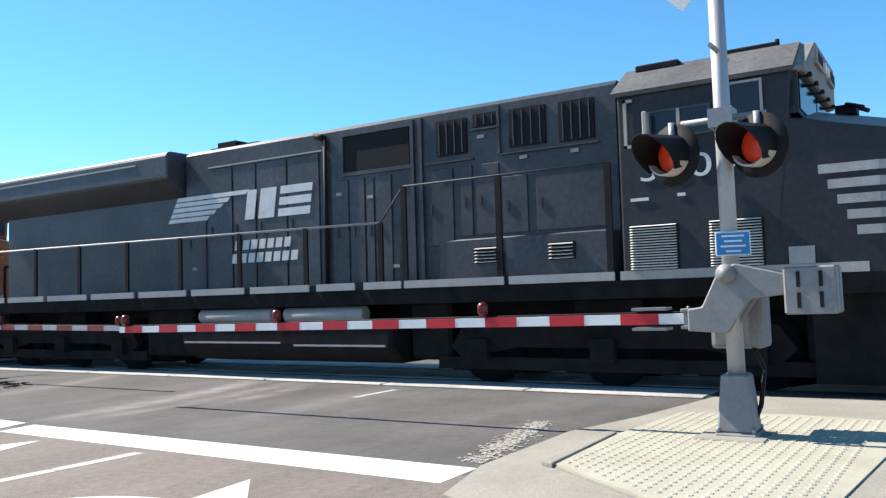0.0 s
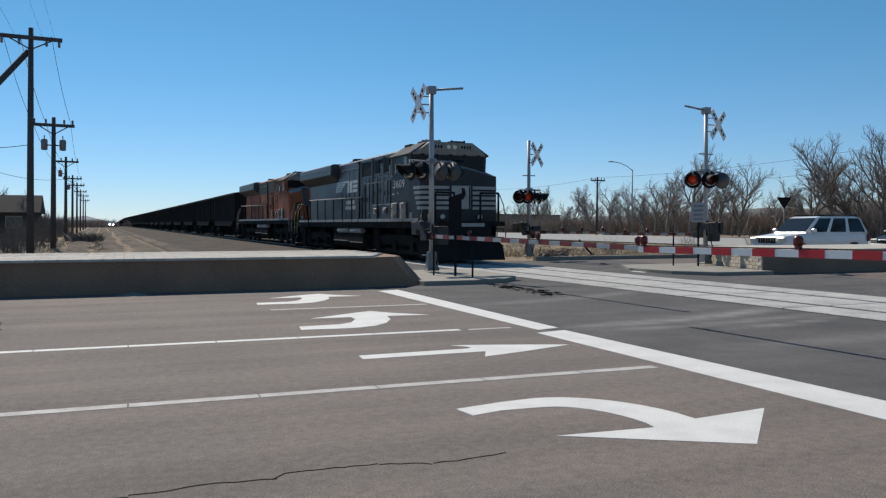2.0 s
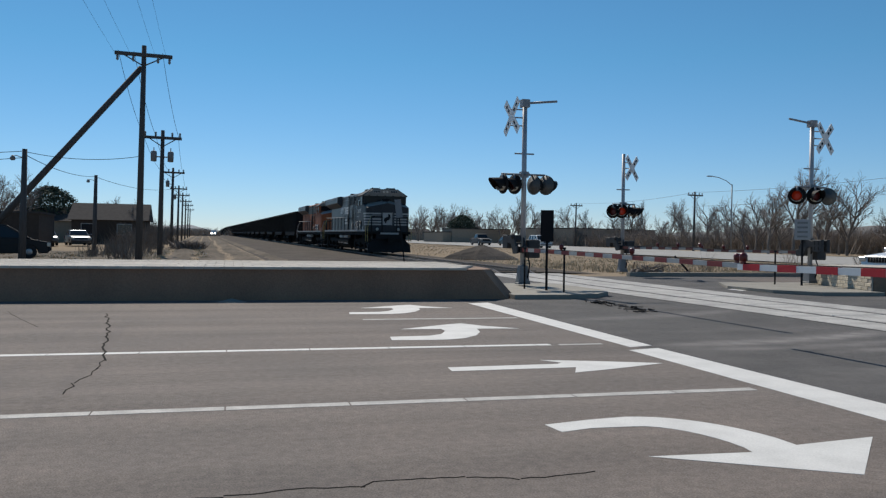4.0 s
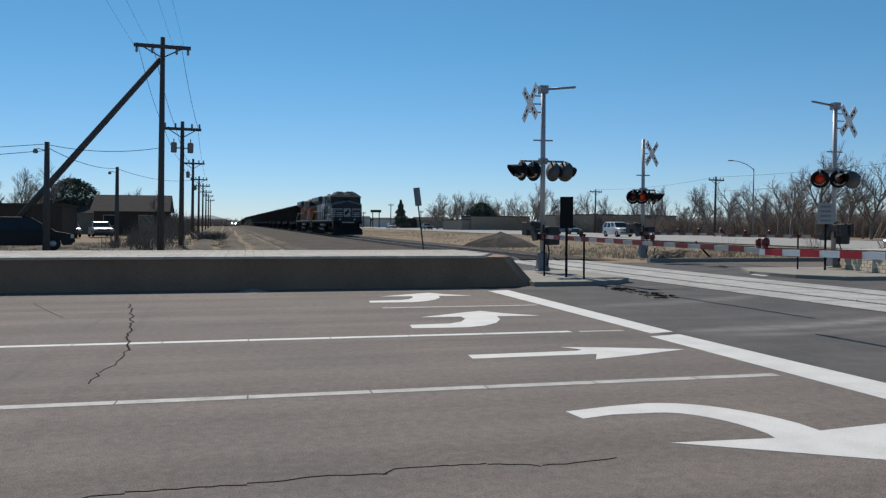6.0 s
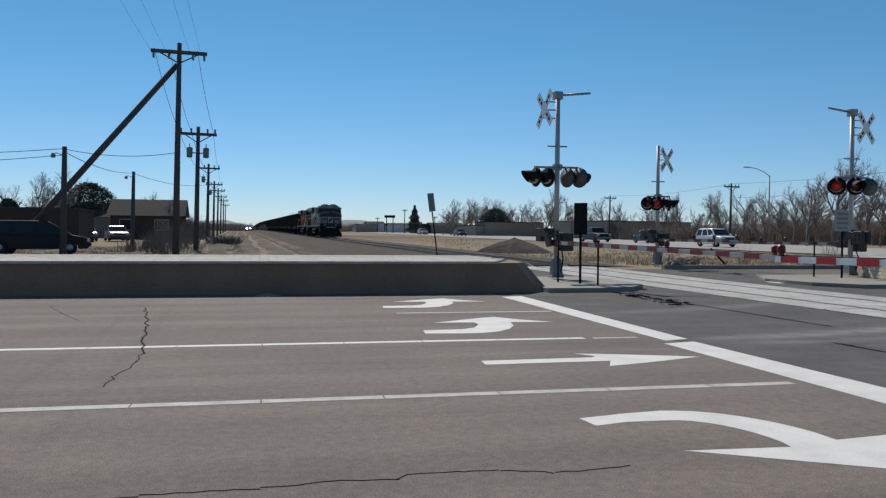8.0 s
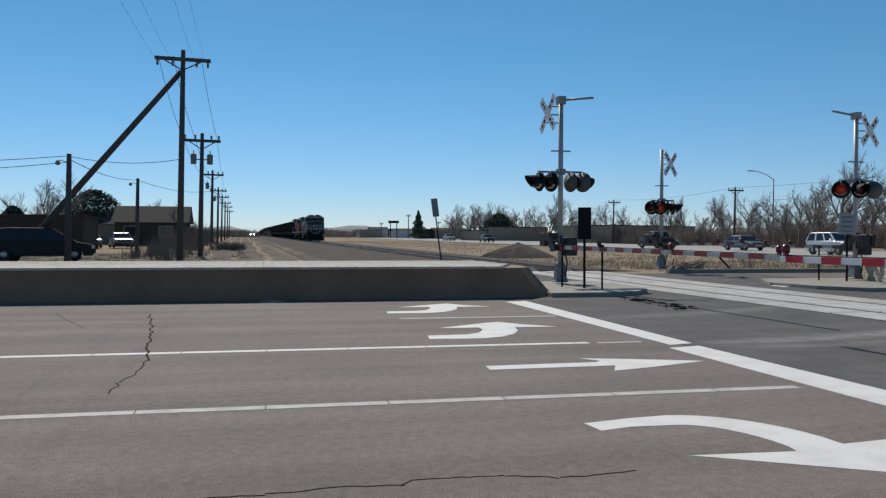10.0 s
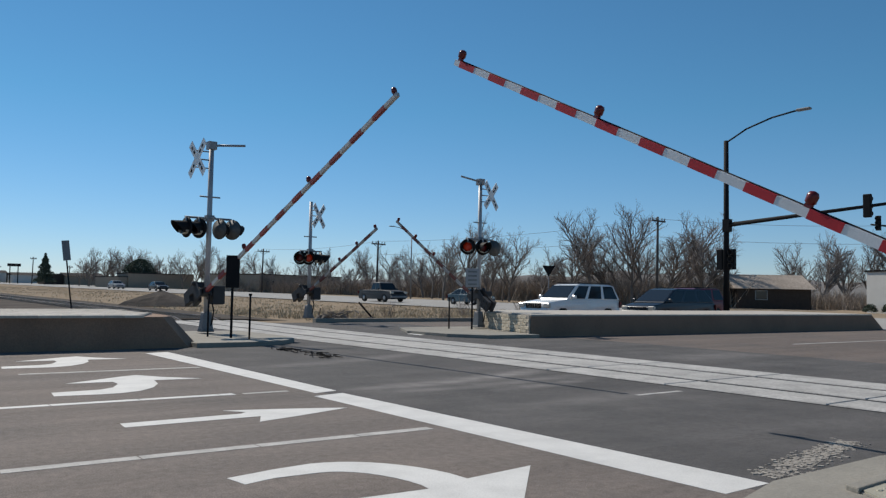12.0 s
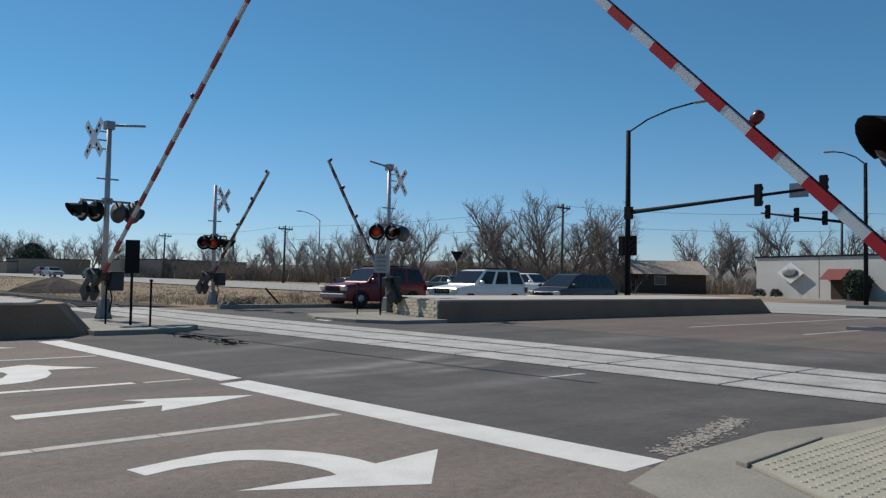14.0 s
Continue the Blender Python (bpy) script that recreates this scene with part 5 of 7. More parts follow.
def lead_engine():
    ob, nose, hood, cab = locomotive(M_SHEENBLACK, "black and white diesel locomotive with striped nose, heading the train", True, nose_paint=M_ENGBLACK, top_paint=M_VISORPANEL)
    # nose stripes wrapping from the side to the front, and the white front blocks
    side = [(-1.5, 1.60), (-1.48, 0.80), (-1.40, 0.66), (-0.45, 0.603)]
    for sgn in (-1, 1):
        for k in range(5):
            z0 = 2.60 - k * 0.18
            pl = [(-1.492, 1.42 - k * 0.092)] + side[1:]
            bm = B()
            o = 0.008
            for (xa, ya), (xb, yb) in zip(pl, pl[1:]):
                d = Vector((xb - xa, yb - ya)).normalized()
                nx, ny = (d.y, -d.x) if d.y < 0 or d.x > 0 else (-d.y, d.x)
                nx, ny = -abs(nx) if xa < 0 else nx, -abs(ny)
                q = [(xa + nx * o, ya + ny * o), (xb + nx * o, yb + ny * o), (xb, yb), (xa, ya)]
                slab(bm, [(-x if sgn > 0 else x, y) for x, y in q], z0, z0 + 0.105)
            part("stripe", bm, M_NOSEWHITE, nose, "white nose stripe")
    bm = B()
    box(bm, -0.36, 0.36, 0.585, 0.605, 1.90, 2.72)
    part("nose_door", bm, M_NOSEWHITE, nose, "white nose door panel")
    bm = B()
    box(bm, 0.30, 0.34, 0.572, 0.586, 1.9, 2.7)
    prism(bm, [(-0.28, 2.18), (-0.22, 2.38), (0.02, 2.46), (0.02, 2.66), (0.14, 2.60), (0.18, 2.42), (0.08, 2.24), (-0.06, 2.20), (-0.14, 1.98), (-0.2, 2.1)], lambda x, z: (x, 0.574, z), lambda x, z: (x, 0.588, z))
    part("emblem", bm, M_BLACK, nose)
    # number on the cab
    me = text_mesh("3609", 0.42)
    me.transform(Matrix.Diagonal((1.4, 1, 1, 1)))
    me.materials.append(M_LOGO)
    part("number", me, None, cab, "white road number", at=pose(-1.508, 3.55, 2.72, 90, 0, -90))
    bm = B()
    box(bm, -1.512, -1.505, 2.95, 3.05, 2.49, 2.53)
    part("small_lettering", bm, M_LOGO, cab)
    bm = B()
    box(bm, -1.512, -1.505, 3.42, 3.66, 2.47, 2.51)
    part("small_lettering", bm, M_LOGO, cab)
    bm = B()
    box(bm, -1.512, -1.50, 1.50, 1.78, 1.57, 1.78)
    part("notice_plate", bm, M_SILL, cab)
    # railway's mark on the hood, as plain shapes
    X0, X1 = -1.155, -1.146
    for k in range(5):
        z = 3.36 - k * 0.10
        bm = B()
        y0, y1 = 12.80 + k * 0.06, 11.2 + 0.18 * k - (0.3 if k == 0 else 0)
        prism(bm, [(y0, z), (y1, z), (y1 + 0.08, z - 0.078), (y0 + 0.05, z - 0.078)], lambda y, c: (X0, y, c), lambda y, c: (X1, y, c))
        part("mark", bm, M_LOGO, hood, "white slanted bar")
    shapes = [[(y0, z0), (y1, z0), (y1, z1), (y0, z1)] for y0, y1, z0, z1 in (
        (10.95, 10.72, 2.98, 3.68), (10.62, 10.24, 2.98, 3.68), (10.14, 9.40, 3.50, 3.68), (10.14, 9.40, 3.24, 3.42), (10.14, 9.40, 2.98, 3.16))]
    for p in shapes:
        bm = B()
        p = [(a + 0.06 - (c - 2.98) * 0.12, 2.81 + (c - 2.98) * 0.76) for a, c in p]
        prism(bm, p, lambda y, c: (X0, y, c), lambda y, c: (X1, y, c))
        part("mark", bm, M_LOGO, hood, "bold white shape")
    for row, (y0, y1, z) in enumerate(((11.28, 9.87, 2.27), (11.36, 9.71, 2.03))):
        n = 7 + row
        for k in range(n):
            bm = B()
            a = y0 + (y1 - y0) * k / n
            b = y0 + (y1 - y0) * (k + 0.74) / n
            prism(bm, [(a, z), (b, z), (b - 0.03, z + 0.17), (a - 0.03, z + 0.17)], lambda y, c: (X0, y, c), lambda y, c: (X1, y, c))
            part("mark", bm, M_LOGO, hood, "plain white bar")
    return ob


def hopper():
    ob = thing("coal_car", "black steel coal hopper car coupled in the train", "freight car", group="coal cars")
    bm = B()
    L = 15.4
    pts = [(0.3, 1.9), (0.0, 2.4), (0.0, 3.78), (L, 3.78), (L, 2.4), (L - 0.3, 1.9), (L - 2.6, 1.05), (2.6, 1.05)]
    prism(bm, pts, lambda y, z: (-1.46, y, z), lambda y, z: (1.46, y, z))
    part("body", bm, M_COALCAR, ob)
    bm = B()
    for k in range(13):
        y = 0.3 + k * (L - 0.6) / 12
        for sx in (-1, 1):
            box(bm, sx * 1.5 - 0.05, sx * 1.5 + 0.05, y - 0.06, y + 0.06, 1.5, 3.75)
    box(bm, -1.55, 1.55, -0.02, L + 0.02, 3.70, 3.84)
    part("rib", bm, M_COALCAR, ob)
    bm = B()
    box(bm, -0.3, 0.3, -0.45, L + 0.45, 0.85, 1.1)
    part("centre_sill", bm, M_UNDER, ob)
    for y in (0.9, L - 2.7):
        truck_set(ob, y, 2, 1.75, 0.45)
    bm = B()
    rng = random.Random(1)
    for k in range(30):
        y = 0.3 + (L - 0.6) * k / 29
        h = 3.82 + 0.16 * math.sin(k * 0.9) ** 2
        tube(bm, (-1.2, y, 3.7), (1.2, y, h - 0.05), 0.22, 0.26, 5)
    part("coal", bm, M_COALCAR, ob)
    return ob


ENGINE = lead_engine()
ENGINE2, _nose2, _hood2, _cab2 = locomotive(M_ORANGE, "faded orange diesel locomotive with a dark green upper band", False, roof_paint=M_GREYROOF, top_paint=M_SILL, band_paint=M_GREENBAND)
HOPPERS = [hopper()]
for _k in range(41):
    HOPPERS.append(copy_thing(HOPPERS[0], pose(0, 0, 0)))

# ---- road vehicles ----
def vehicle(kind, paint_color, label, dark_glass=M_GLASS, rough=0.3):
    """A car along +x (its front), wheels on z 0, its middle at the origin."""
    paint = mat(kind + "_paint", paint_color, rough, 0.15, vary=0.08, scale=1, fine=15, bump=0.0)
    spec = {
        # length, width, height, belt, bonnet height, outline of the cabin (x from front as share, z share), wheel radius
        "suv": (4.5, 1.80, 1.70, 1.06, 1.0, [(0.25, 0.0), (0.42, 1.0), (0.92, 1.0), (0.99, 0.0)], 0.37),
        "van": (4.9, 1.90, 1.62, 0.98, 0.90, [(0.16, 0.0), (0.38, 1.0), (0.84, 1.0), (0.98, 0.0)], 0.34),
        "sedan": (4.6, 1.80, 1.42, 0.93, 0.86, [(0.28, 0.0), (0.43, 1.0), (0.72, 1.0), (0.90, 0.0)], 0.33),
        "pickup": (5.6, 1.95, 1.82, 1.12, 1.08, [(0.29, 0.0), (0.38, 1.0), (0.58, 1.0), (0.62, 0.0)], 0.40),
    }[kind]
    L, W, H, belt, bon, cabin, wr = spec
    ob = thing(kind if kind != "van" else "minivan", label, "car" if kind != "pickup" else "pickup truck")
    X = lambda f: L / 2 - f * L
    bm = B()
    wx = (0.185, 0.80)
    out = [(0.0, 0.42), (0.005, 0.72), (0.03, bon - 0.08), (cabin[0][0], bon + 0.04), (0.35, belt)]
    out += [(0.63, belt), (0.635, belt), (0.985, belt), (1.0, belt - 0.1), (1.0, 0.42)] if kind == "pickup" else [(0.9, belt), (0.99, belt - 0.03), (1.0, 0.62), (0.995, 0.40)]
    low = []
    for c in reversed(wx):
        r = wr + 0.06
        low += [(c + r / L * math.cos(radians(a)), 0.26 + r * math.sin(radians(a))) for a in (0, 35, 70, 110, 145, 180)]
    poly = out + [(0.98, 0.28)] + low + [(0.02, 0.28)]
    prism(bm, poly, lambda f, z: (X(f), -W / 2 + (0.05 if z > 0.8 else 0.0), z), lambda f, z: (X(f), W / 2 - (0.05 if z > 0.8 else 0.0), z))
    for v in bm.verts:
        f = abs(v.co.x) / (L / 2)
        v.co.y *= 1.0 - 0.11 * max(0.0, f - 0.72) / 0.28
    bevel(bm, 0.05, 3)
    for f in bm.faces:
        f.smooth = True
    body = part("body", bm, paint, ob)
    bm = B()
    inset = 0.16
    (f0, _), (f1, _), (f2, _), (f3, _) = cabin
    outline = [(f0, 0.0), (f0 + (f1 - f0) * 0.93, 0.93), (f1 + 0.05, 1.0), (f2 - 0.06, 1.0), (f2 + (f3 - f2) * 0.08, 0.92), (f3, 0.0)]
    prism(bm, outline, lambda f, s: (X(f), -W / 2 + 0.06 + inset * s, belt - 0.03 + (H - belt + 0.03) * s), lambda f, s: (X(f), W / 2 - 0.06 - inset * s, belt - 0.03 + (H - belt + 0.03) * s))
    bevel(bm, 0.07, 3)
    cab = part("cabin", bm, paint, ob)
    n = {"suv": 3, "van": 3, "sedan": 2, "pickup": 2}[kind]
    for side in (-1, 1):
        for k in range(n):
            a, b = k / n + 0.03, (k + 1) / n - 0.03
            lo0, lo1 = f0 + 0.03 + (f3 - f0 - 0.05) * a, f0 + 0.03 + (f3 - f0 - 0.05) * b
            hi0, hi1 = f1 + (f2 - f1) * a, f1 + (f2 - f1) * b
            bm = B()
            q = [(lo0, 0.08), (hi0, 0.88), (hi1, 0.88), (lo1, 0.08)]
            prism(bm, q, lambda f, s: (X(f), side * (W / 2 - 0.055 - inset * s), belt - 0.03 + (H - belt + 0.03) * s), lambda f, s: (X(f), side * (W / 2 - 0.09 - inset * s), belt - 0.03 + (H - belt + 0.03) * s))
            part("side_window", bm, dark_glass, cab)
    for nm, fa, fb, sg in (("windscreen", f0, f1, 1), ("rear_window", f3, f2, -1)):
        bm = B()
        q = [(-0.42, 0.12), (0.42, 0.12), (0.36, 0.9), (-0.36, 0.9)]
        prism(bm, q, lambda y, s: (X(fa + (fb - fa) * s) + sg * 0.02, y * W, belt - 0.03 + (H - belt + 0.03) * s), lambda y, s: (X(fa + (fb - fa) * s) - sg * 0.03, y * W, belt - 0.03 + (H - belt + 0.03) * s))
        part(nm, bm, dark_glass, cab)
    for c in wx:
        for side in (-1, 1):
            bm = B()
            y = side * (W / 2 - 0.11)
            lathe(bm, [(wr * 0.62, -0.09), (wr - 0.02, -0.10), (wr, -0.07), (wr, 0.07), (wr - 0.02, 0.10), (wr * 0.62, 0.09)], pose(X(c), y, wr, 90, 0, 0), 18)
            wl = part("wheel", bm, M_TYRE, ob)
            bm = B()
            lathe(bm, [(0.05, -0.10), (wr * 0.6, -0.085), (wr * 0.64, -0.07), (wr * 0.64, 0.07), (wr * 0.6, 0.085), (0.05, 0.10)], pose(X(c), y, wr, 90, 0, 0), 12)
            part("rim", bm, M_RIM, wl)
    for side in (-1, 1):
        bm = B()
        box(bm, L / 2 - 0.14, L / 2 + 0.008, side * W * 0.40 - 0.16, side * W * 0.40 + 0.16, bon - 0.30, bon - 0.12)
        bevel(bm, 0.02)
        part("headlight", bm, M_CLEARLENS, body)
        bm = B()
        box(bm, -L / 2 - 0.008, -L / 2 + 0.08, side * W * 0.44 - 0.08, side * W * 0.44 + 0.08, belt - 0.35, belt - 0.1)
        part("tail_light", bm, M_REDLENS, body)
        bm = B()
        box(bm, X(f0) - 0.35, X(f0) - 0.20, side * (W / 2 + 0.08) - 0.08, side * (W / 2 + 0.08) + 0.08, belt, belt + 0.16)
        bevel(bm, 0.03)
        part("mirror", bm, paint, cab)
    for k in range(7 if kind == "suv" else 3):
        bm = B()
        nn = 7 if kind == "suv" else 3
        if kind == "suv":
            y = (k - 3) * 0.13
            box(bm, L / 2 - 0.02, L / 2 + 0.012, y - 0.045, y + 0.045, bon - 0.33, bon - 0.13)
        else:
            z = bon - 0.34 + k * 0.07
            box(bm, L / 2 - 0.02, L / 2 + 0.012, -0.5, 0.5, z, z + 0.04)
        part("grille_slot", bm, M_BLACK, body)
    bm = B()
    box(bm, L / 2 - 0.10, L / 2 + 0.06, -W * 0.47, W * 0.47, 0.40, 0.58)
    bevel(bm, 0.03)
    part("bumper", bm, M_GREY if kind in ("suv", "pickup") else paint, body)
    if kind == "suv":
        for side in (-1, 1):
            bm = B()
            line(bm, [(X(0.45), side * 0.6, H + 0.05), (X(0.9), side * 0.6, H + 0.05)], 0.02)
            part("roof_rail", bm, M_BLACK, cab)
    if kind == "pickup":
        bm = B()
        box(bm, X(0.97), X(0.64), -W / 2 + 0.12, W / 2 - 0.12, belt - 0.02, belt + 0.004)
        part("bed", bm, M_BLACK, body)
    return ob


def on_road(x, y, yaw):
    return pose(x, y, zg(x, y) + 0.012, 0, 0, yaw)


JEEP = vehicle("suv", (0.70, 0.70, 0.69), "white boxy off-roader waiting behind the brick median")
JEEP.matrix_basis = on_road(25.95, 24.3, 180)
VAN = vehicle("van", (0.016, 0.024, 0.036), "dark blue minivan waiting behind the median wall")
VAN.matrix_basis = on_road(32.7, 24.2, 180)
RED_TRUCK = vehicle("suv", (0.13, 0.008, 0.016), "dark red off-roader driving up to the crossing")
DARK_TRUCK = vehicle("pickup", (0.035, 0.038, 0.042), "dark grey pickup truck driving on the highway", rough=0.6)
TEAL = vehicle("sedan", (0.05, 0.10, 0.13), "dark teal saloon car driving on the highway", rough=0.5)
WHITE_SUV = vehicle("suv", (0.66, 0.66, 0.65), "white off-roader driving on the highway")
FAR = [vehicle("sedan", c, l) for c, l in (((0.30, 0.30, 0.31), "silver saloon car far along the highway"), ((0.03, 0.03, 0.03), "black saloon car far along the highway"), ((0.16, 0.03, 0.02), "red saloon car far along the highway"))]

MOVERS = [
    (RED_TRUCK, [(t, on_road(20.4 + 2.25 + 7.6 * (14 - t), 27.9 - 0.0288 * (20 + 7.6 * (14 - t)), 180 - 1.65)) for t in (0, 7, 12, 14)]),
    (DARK_TRUCK, [(t, on_road(43, y, -90)) for t, y in ((0, 158), (7.5, 98), (10, 79.5), (11, 72.1), (11.5, 68.3), (12, 64.4), (12.5, 60.9), (13, 58.0), (13.5, 55.7), (14, 53.5))]),
    (TEAL, [(t, on_road(46.4, y, -90)) for t, y in ((0, 150), (7.5, 92), (10.0, 69), (10.5, 65.6), (11, 62.2), (11.5, 58.6), (12, 55.5), (13, 50), (14, 46.5))]),
    (WHITE_SUV, [(t, on_road(43, y, -90)) for t, y in ((0, 132), (5.5, 88.6), (7.5, 71.6), (9.8, 54.0), (11.3, 43.3), (12.3, 38.0), (13, 36.4), (14, 35.6))]),
    (FAR[0], [(t, on_road(43, y, -90)) for t, y in ((0, 276), (12, 148), (13, 136.5), (14, 126))]),
    (FAR[1], [(t, on_road(43.2, y, -90)) for t, y in ((0, 225), (12, 127), (13, 119), (14, 111))]),
    (FAR[2], [(t, on_road(46.6, y, -90)) for t, y in ((0, 300), (10, 185), (12, 160), (14, 141))]),
]


# ---- poles, wires, signals ----
def cable(name, pts_list, r, label, m=None):
    bm = B()
    for a, b, sag in pts_list:
        a, b = Vector(a), Vector(b)
        pts = []
        for k in range(13):
            f = k / 12
            p = a.lerp(b, f)
            p.z -= sag * 4 * f * (1 - f)
            pts.append(p)
        line(bm, pts, r, 4)
    tagged(part(name, bm, m or M_BLACK), label, "cable")


def utility_pole(x, y, h, arm=2.3, cans=0, label="weathered wooden utility pole with a crossarm"):
    z = zg(x, y)
    ob = thing("utility_pole", label, "utility pole", pose(x, y, z, 0, 0.9, 0), "utility poles")
    bm = B()
    tube(bm, (0, 0, -0.4), (0, 0, h), 0.17, 0.11, 12)
    part("pole", bm, M_WOOD, ob)
    if arm:
        bm = B()
        box(bm, -arm / 2, arm / 2, -0.17, -0.06, h - 0.55, h - 0.38)
        part("crossarm", bm, M_WOOD, ob)
        bm = B()
        line(bm, [(-arm * 0.36, -0.12, h - 0.5), (0, -0.12, h - 1.0)], 0.03)
        line(bm, [(arm * 0.36, -0.12, h - 0.5), (0, -0.12, h - 1.0)], 0.03)
        part("brace", bm, M_WOOD, ob)
        for f in (-0.45, -0.18, 0.25, 0.45):
            bm = B()
            up = -1 if cans == 0 and y < 45 else 1
            zb = h - 0.38 if up > 0 else h - 0.55
            lathe(bm, [(0.03, 0), (0.065, 0.05 * up), (0.05, 0.14 * up), (0.07, 0.2 * up), (0.02, 0.27 * up)], pose(f * arm, -0.115, zb), 8)
            part("insulator", bm, M_GREY, ob)
    for k in range(cans):
        bm = B()
        sx = -1 if k == 0 else 1
        lathe(bm, [(0.05, 0), (0.17, 0.02), (0.18, 0.55), (0.15, 0.62), (0.05, 0.66)], pose(sx * 0.48, -0.05, h - 1.9), 14)
        tube(bm, (0, 0, h - 1.6), (sx * 0.48, -0.05, h - 1.6), 0.04)
        tube(bm, (sx * 0.48, -0.05, h - 1.26), (sx * 0.48, -0.05, h - 1.05), 0.03)
        part("transformer", bm, M_GREY, ob, "grey pole transformer")
    return ob


utility_pole(-3.0, 41.7, 10.3, 2.6, label="tall wooden utility pole held by a slanting brace pole")
_bz = zg(-3, 41.7)
bm = B()
tube(bm, (-2.95, 41.9, _bz + 9.3), (-11.2, 43.4, _bz - 0.4), 0.13, 0.17, 12)
tagged(part("brace_pole", bm, M_WOOD), "slanting wooden brace pole leaning on a utility pole", "utility pole")
utility_pole(-2.55, 52.0, 7.5, 2.2, 2, "wooden utility pole carrying two transformers")
for x, y, h in ((-3.1, 85, 7.7), (-3.4, 115, 7.6), (-3.5, 140, 7.8), (-3.6, 168, 7.8), (-3.7, 200, 8.0), (-3.9, 240, 8.0)):
    utility_pole(x, y, h, 2.2, 1 if y < 120 else 0)
utility_pole(-8.0, 41.4, 5.1, 0, label="short wooden service pole with a lamp")
utility_pole(-7.4, 62.0, 5.3, 0, label="short wooden service pole beside the dirt verge")
bm = B()
for x, y, h in ((-8.0, 41.4, 5.1), (-7.4, 62.0, 5.3)):
    z = zg(x, y) + h - 0.4
    line(bm, [(x, y, z), (x - 0.3, y, z + 0.1), (x - 0.42, y, z)], 0.02)
    lathe(bm, [(0.04, 0.1), (0.12, -0.02), (0.1, -0.12), (0.02, -0.14)], pose(x - 0.42, y, z), 10)
tagged(part("yard_lamp", bm, M_GREY), "small grey yard lamps on service poles", "lamp")
_t = _bz + 9.85
cable("power_line", [((-3.0 + o, 41.6, _t), (-4.2 + o * 1.6, -22, 13.5), 0.9) for o in (-1.15, -0.45, 0.65, 1.15)], 0.0048, "thin black overhead wires running to a tall pole")
_ys = [(-3.0, 41.7, 10.3), (-2.55, 52, 7.5), (-3.1, 85, 7.7), (-3.4, 115, 7.6), (-3.5, 140, 7.8), (-3.6, 168, 7.8), (-3.7, 200, 8), (-3.9, 240, 8)]
cable("power_line", [((a[0] + o, a[1], zg(0, a[1]) + a[2] - 0.3), (b[0] + o, b[1], zg(0, b[1]) + b[2] - 0.3), 0.35) for a, b in zip(_ys, _ys[1:]) for o in (-1.0, -0.3, 1.0)], 0.013, "thin wires strung from pole to pole")
cable("service_wire", [((-8.0, 41.4, zg(0, 41) + 5.0), (-3.0, 41.7, zg(0, 41) + 5.0), 0.25), ((-8.0, 41.4, zg(0, 41) + 5.0), (-30, 38, 4.8), 0.6), ((-8.0, 41.4, zg(0, 41) + 4.7), (-30, 42, 4.2), 0.5), ((-8.0, 41.4, zg(0, 41) + 4.9), (-7.4, 62.0, zg(0, 62) + 5.2), 0.3), ((-7.4, 62, zg(0, 62) + 5.2), (-3.1, 85, zg(0, 85) + 5.6), 0.4)], 0.018, "sagging service wires between short poles")
for x, y, h in ((70, 53.5, 9.4), (60.5, 92, 7.6), (61, 128, 7.4), (84, 30, 8.4)):
    utility_pole(x, y, h, 2.2)
cable("power_line", [((70, 53.5, 9.5), (60.5, 92, 8.2), 0.6), ((60.5, 92, 8.2), (61, 128, 8.4), 0.5), ((70, 53.5, 9.5), (84, 30, 8.6), 0.5), ((70, 53.5, 7.6), (84, 30, 6.8), 0.4), ((70, 53.5, 7.6), (60.5, 92, 6.4), 0.4), ((84, 30, 8.6), (100, -10, 8.8), 0.8)], 0.022, "thin pale wires along the highway", M_WIRE)


def traffic_head(parent, at, n=3, back=True):
    bm = B()
    box(bm, -0.17, 0.17, -0.10, 0.10, -0.52, 0.52, at)
    bevel(bm, 0.03)
    hd = part("signal_head", bm, M_BLACK, parent, "black three-lamp signal head")
    for k in range(3):
        b2 = B()
        lathe(b2, [(0.13, 0.10), (0.14, 0.26), (0.12, 0.26), (0.11, 0.12)], at @ pose(0, 0, (k - 1) * 0.33) @ pose(0, 0, 0, 90, 0, 0), 12)
        part("visor", b2, M_BLACK, hd)
    return hd


def street_light(x, y, h, reach, yaw, label, dark=False, group=""):
    ob = thing("street_lamp", label, "street lamp", pose(x, y, zg(x, y), 0, 0, yaw))
    m = M_DARKMETAL if dark else M_GALV
    bm = B()
    tube(bm, (0, 0, -0.2), (0, 0, h), 0.16 if dark else 0.10, 0.12 if dark else 0.07, 12)
    part("pole", bm, m, ob)
    bm = B()
    line(bm, [(0, 0, h - 0.1), (reach * 0.3, 0, h + 0.45), (reach * 0.65, 0, h + 0.8), (reach, 0, h + 0.95)], 0.045, 8)
    part("arm", bm, m, ob)
    bm = B()
    box(bm, reach - 0.1, reach + 0.6, -0.13, 0.13, h + 0.88, h + 1.0)
    bevel(bm, 0.04)
    part("lamp_head", bm, M_GREY, ob)
    return ob


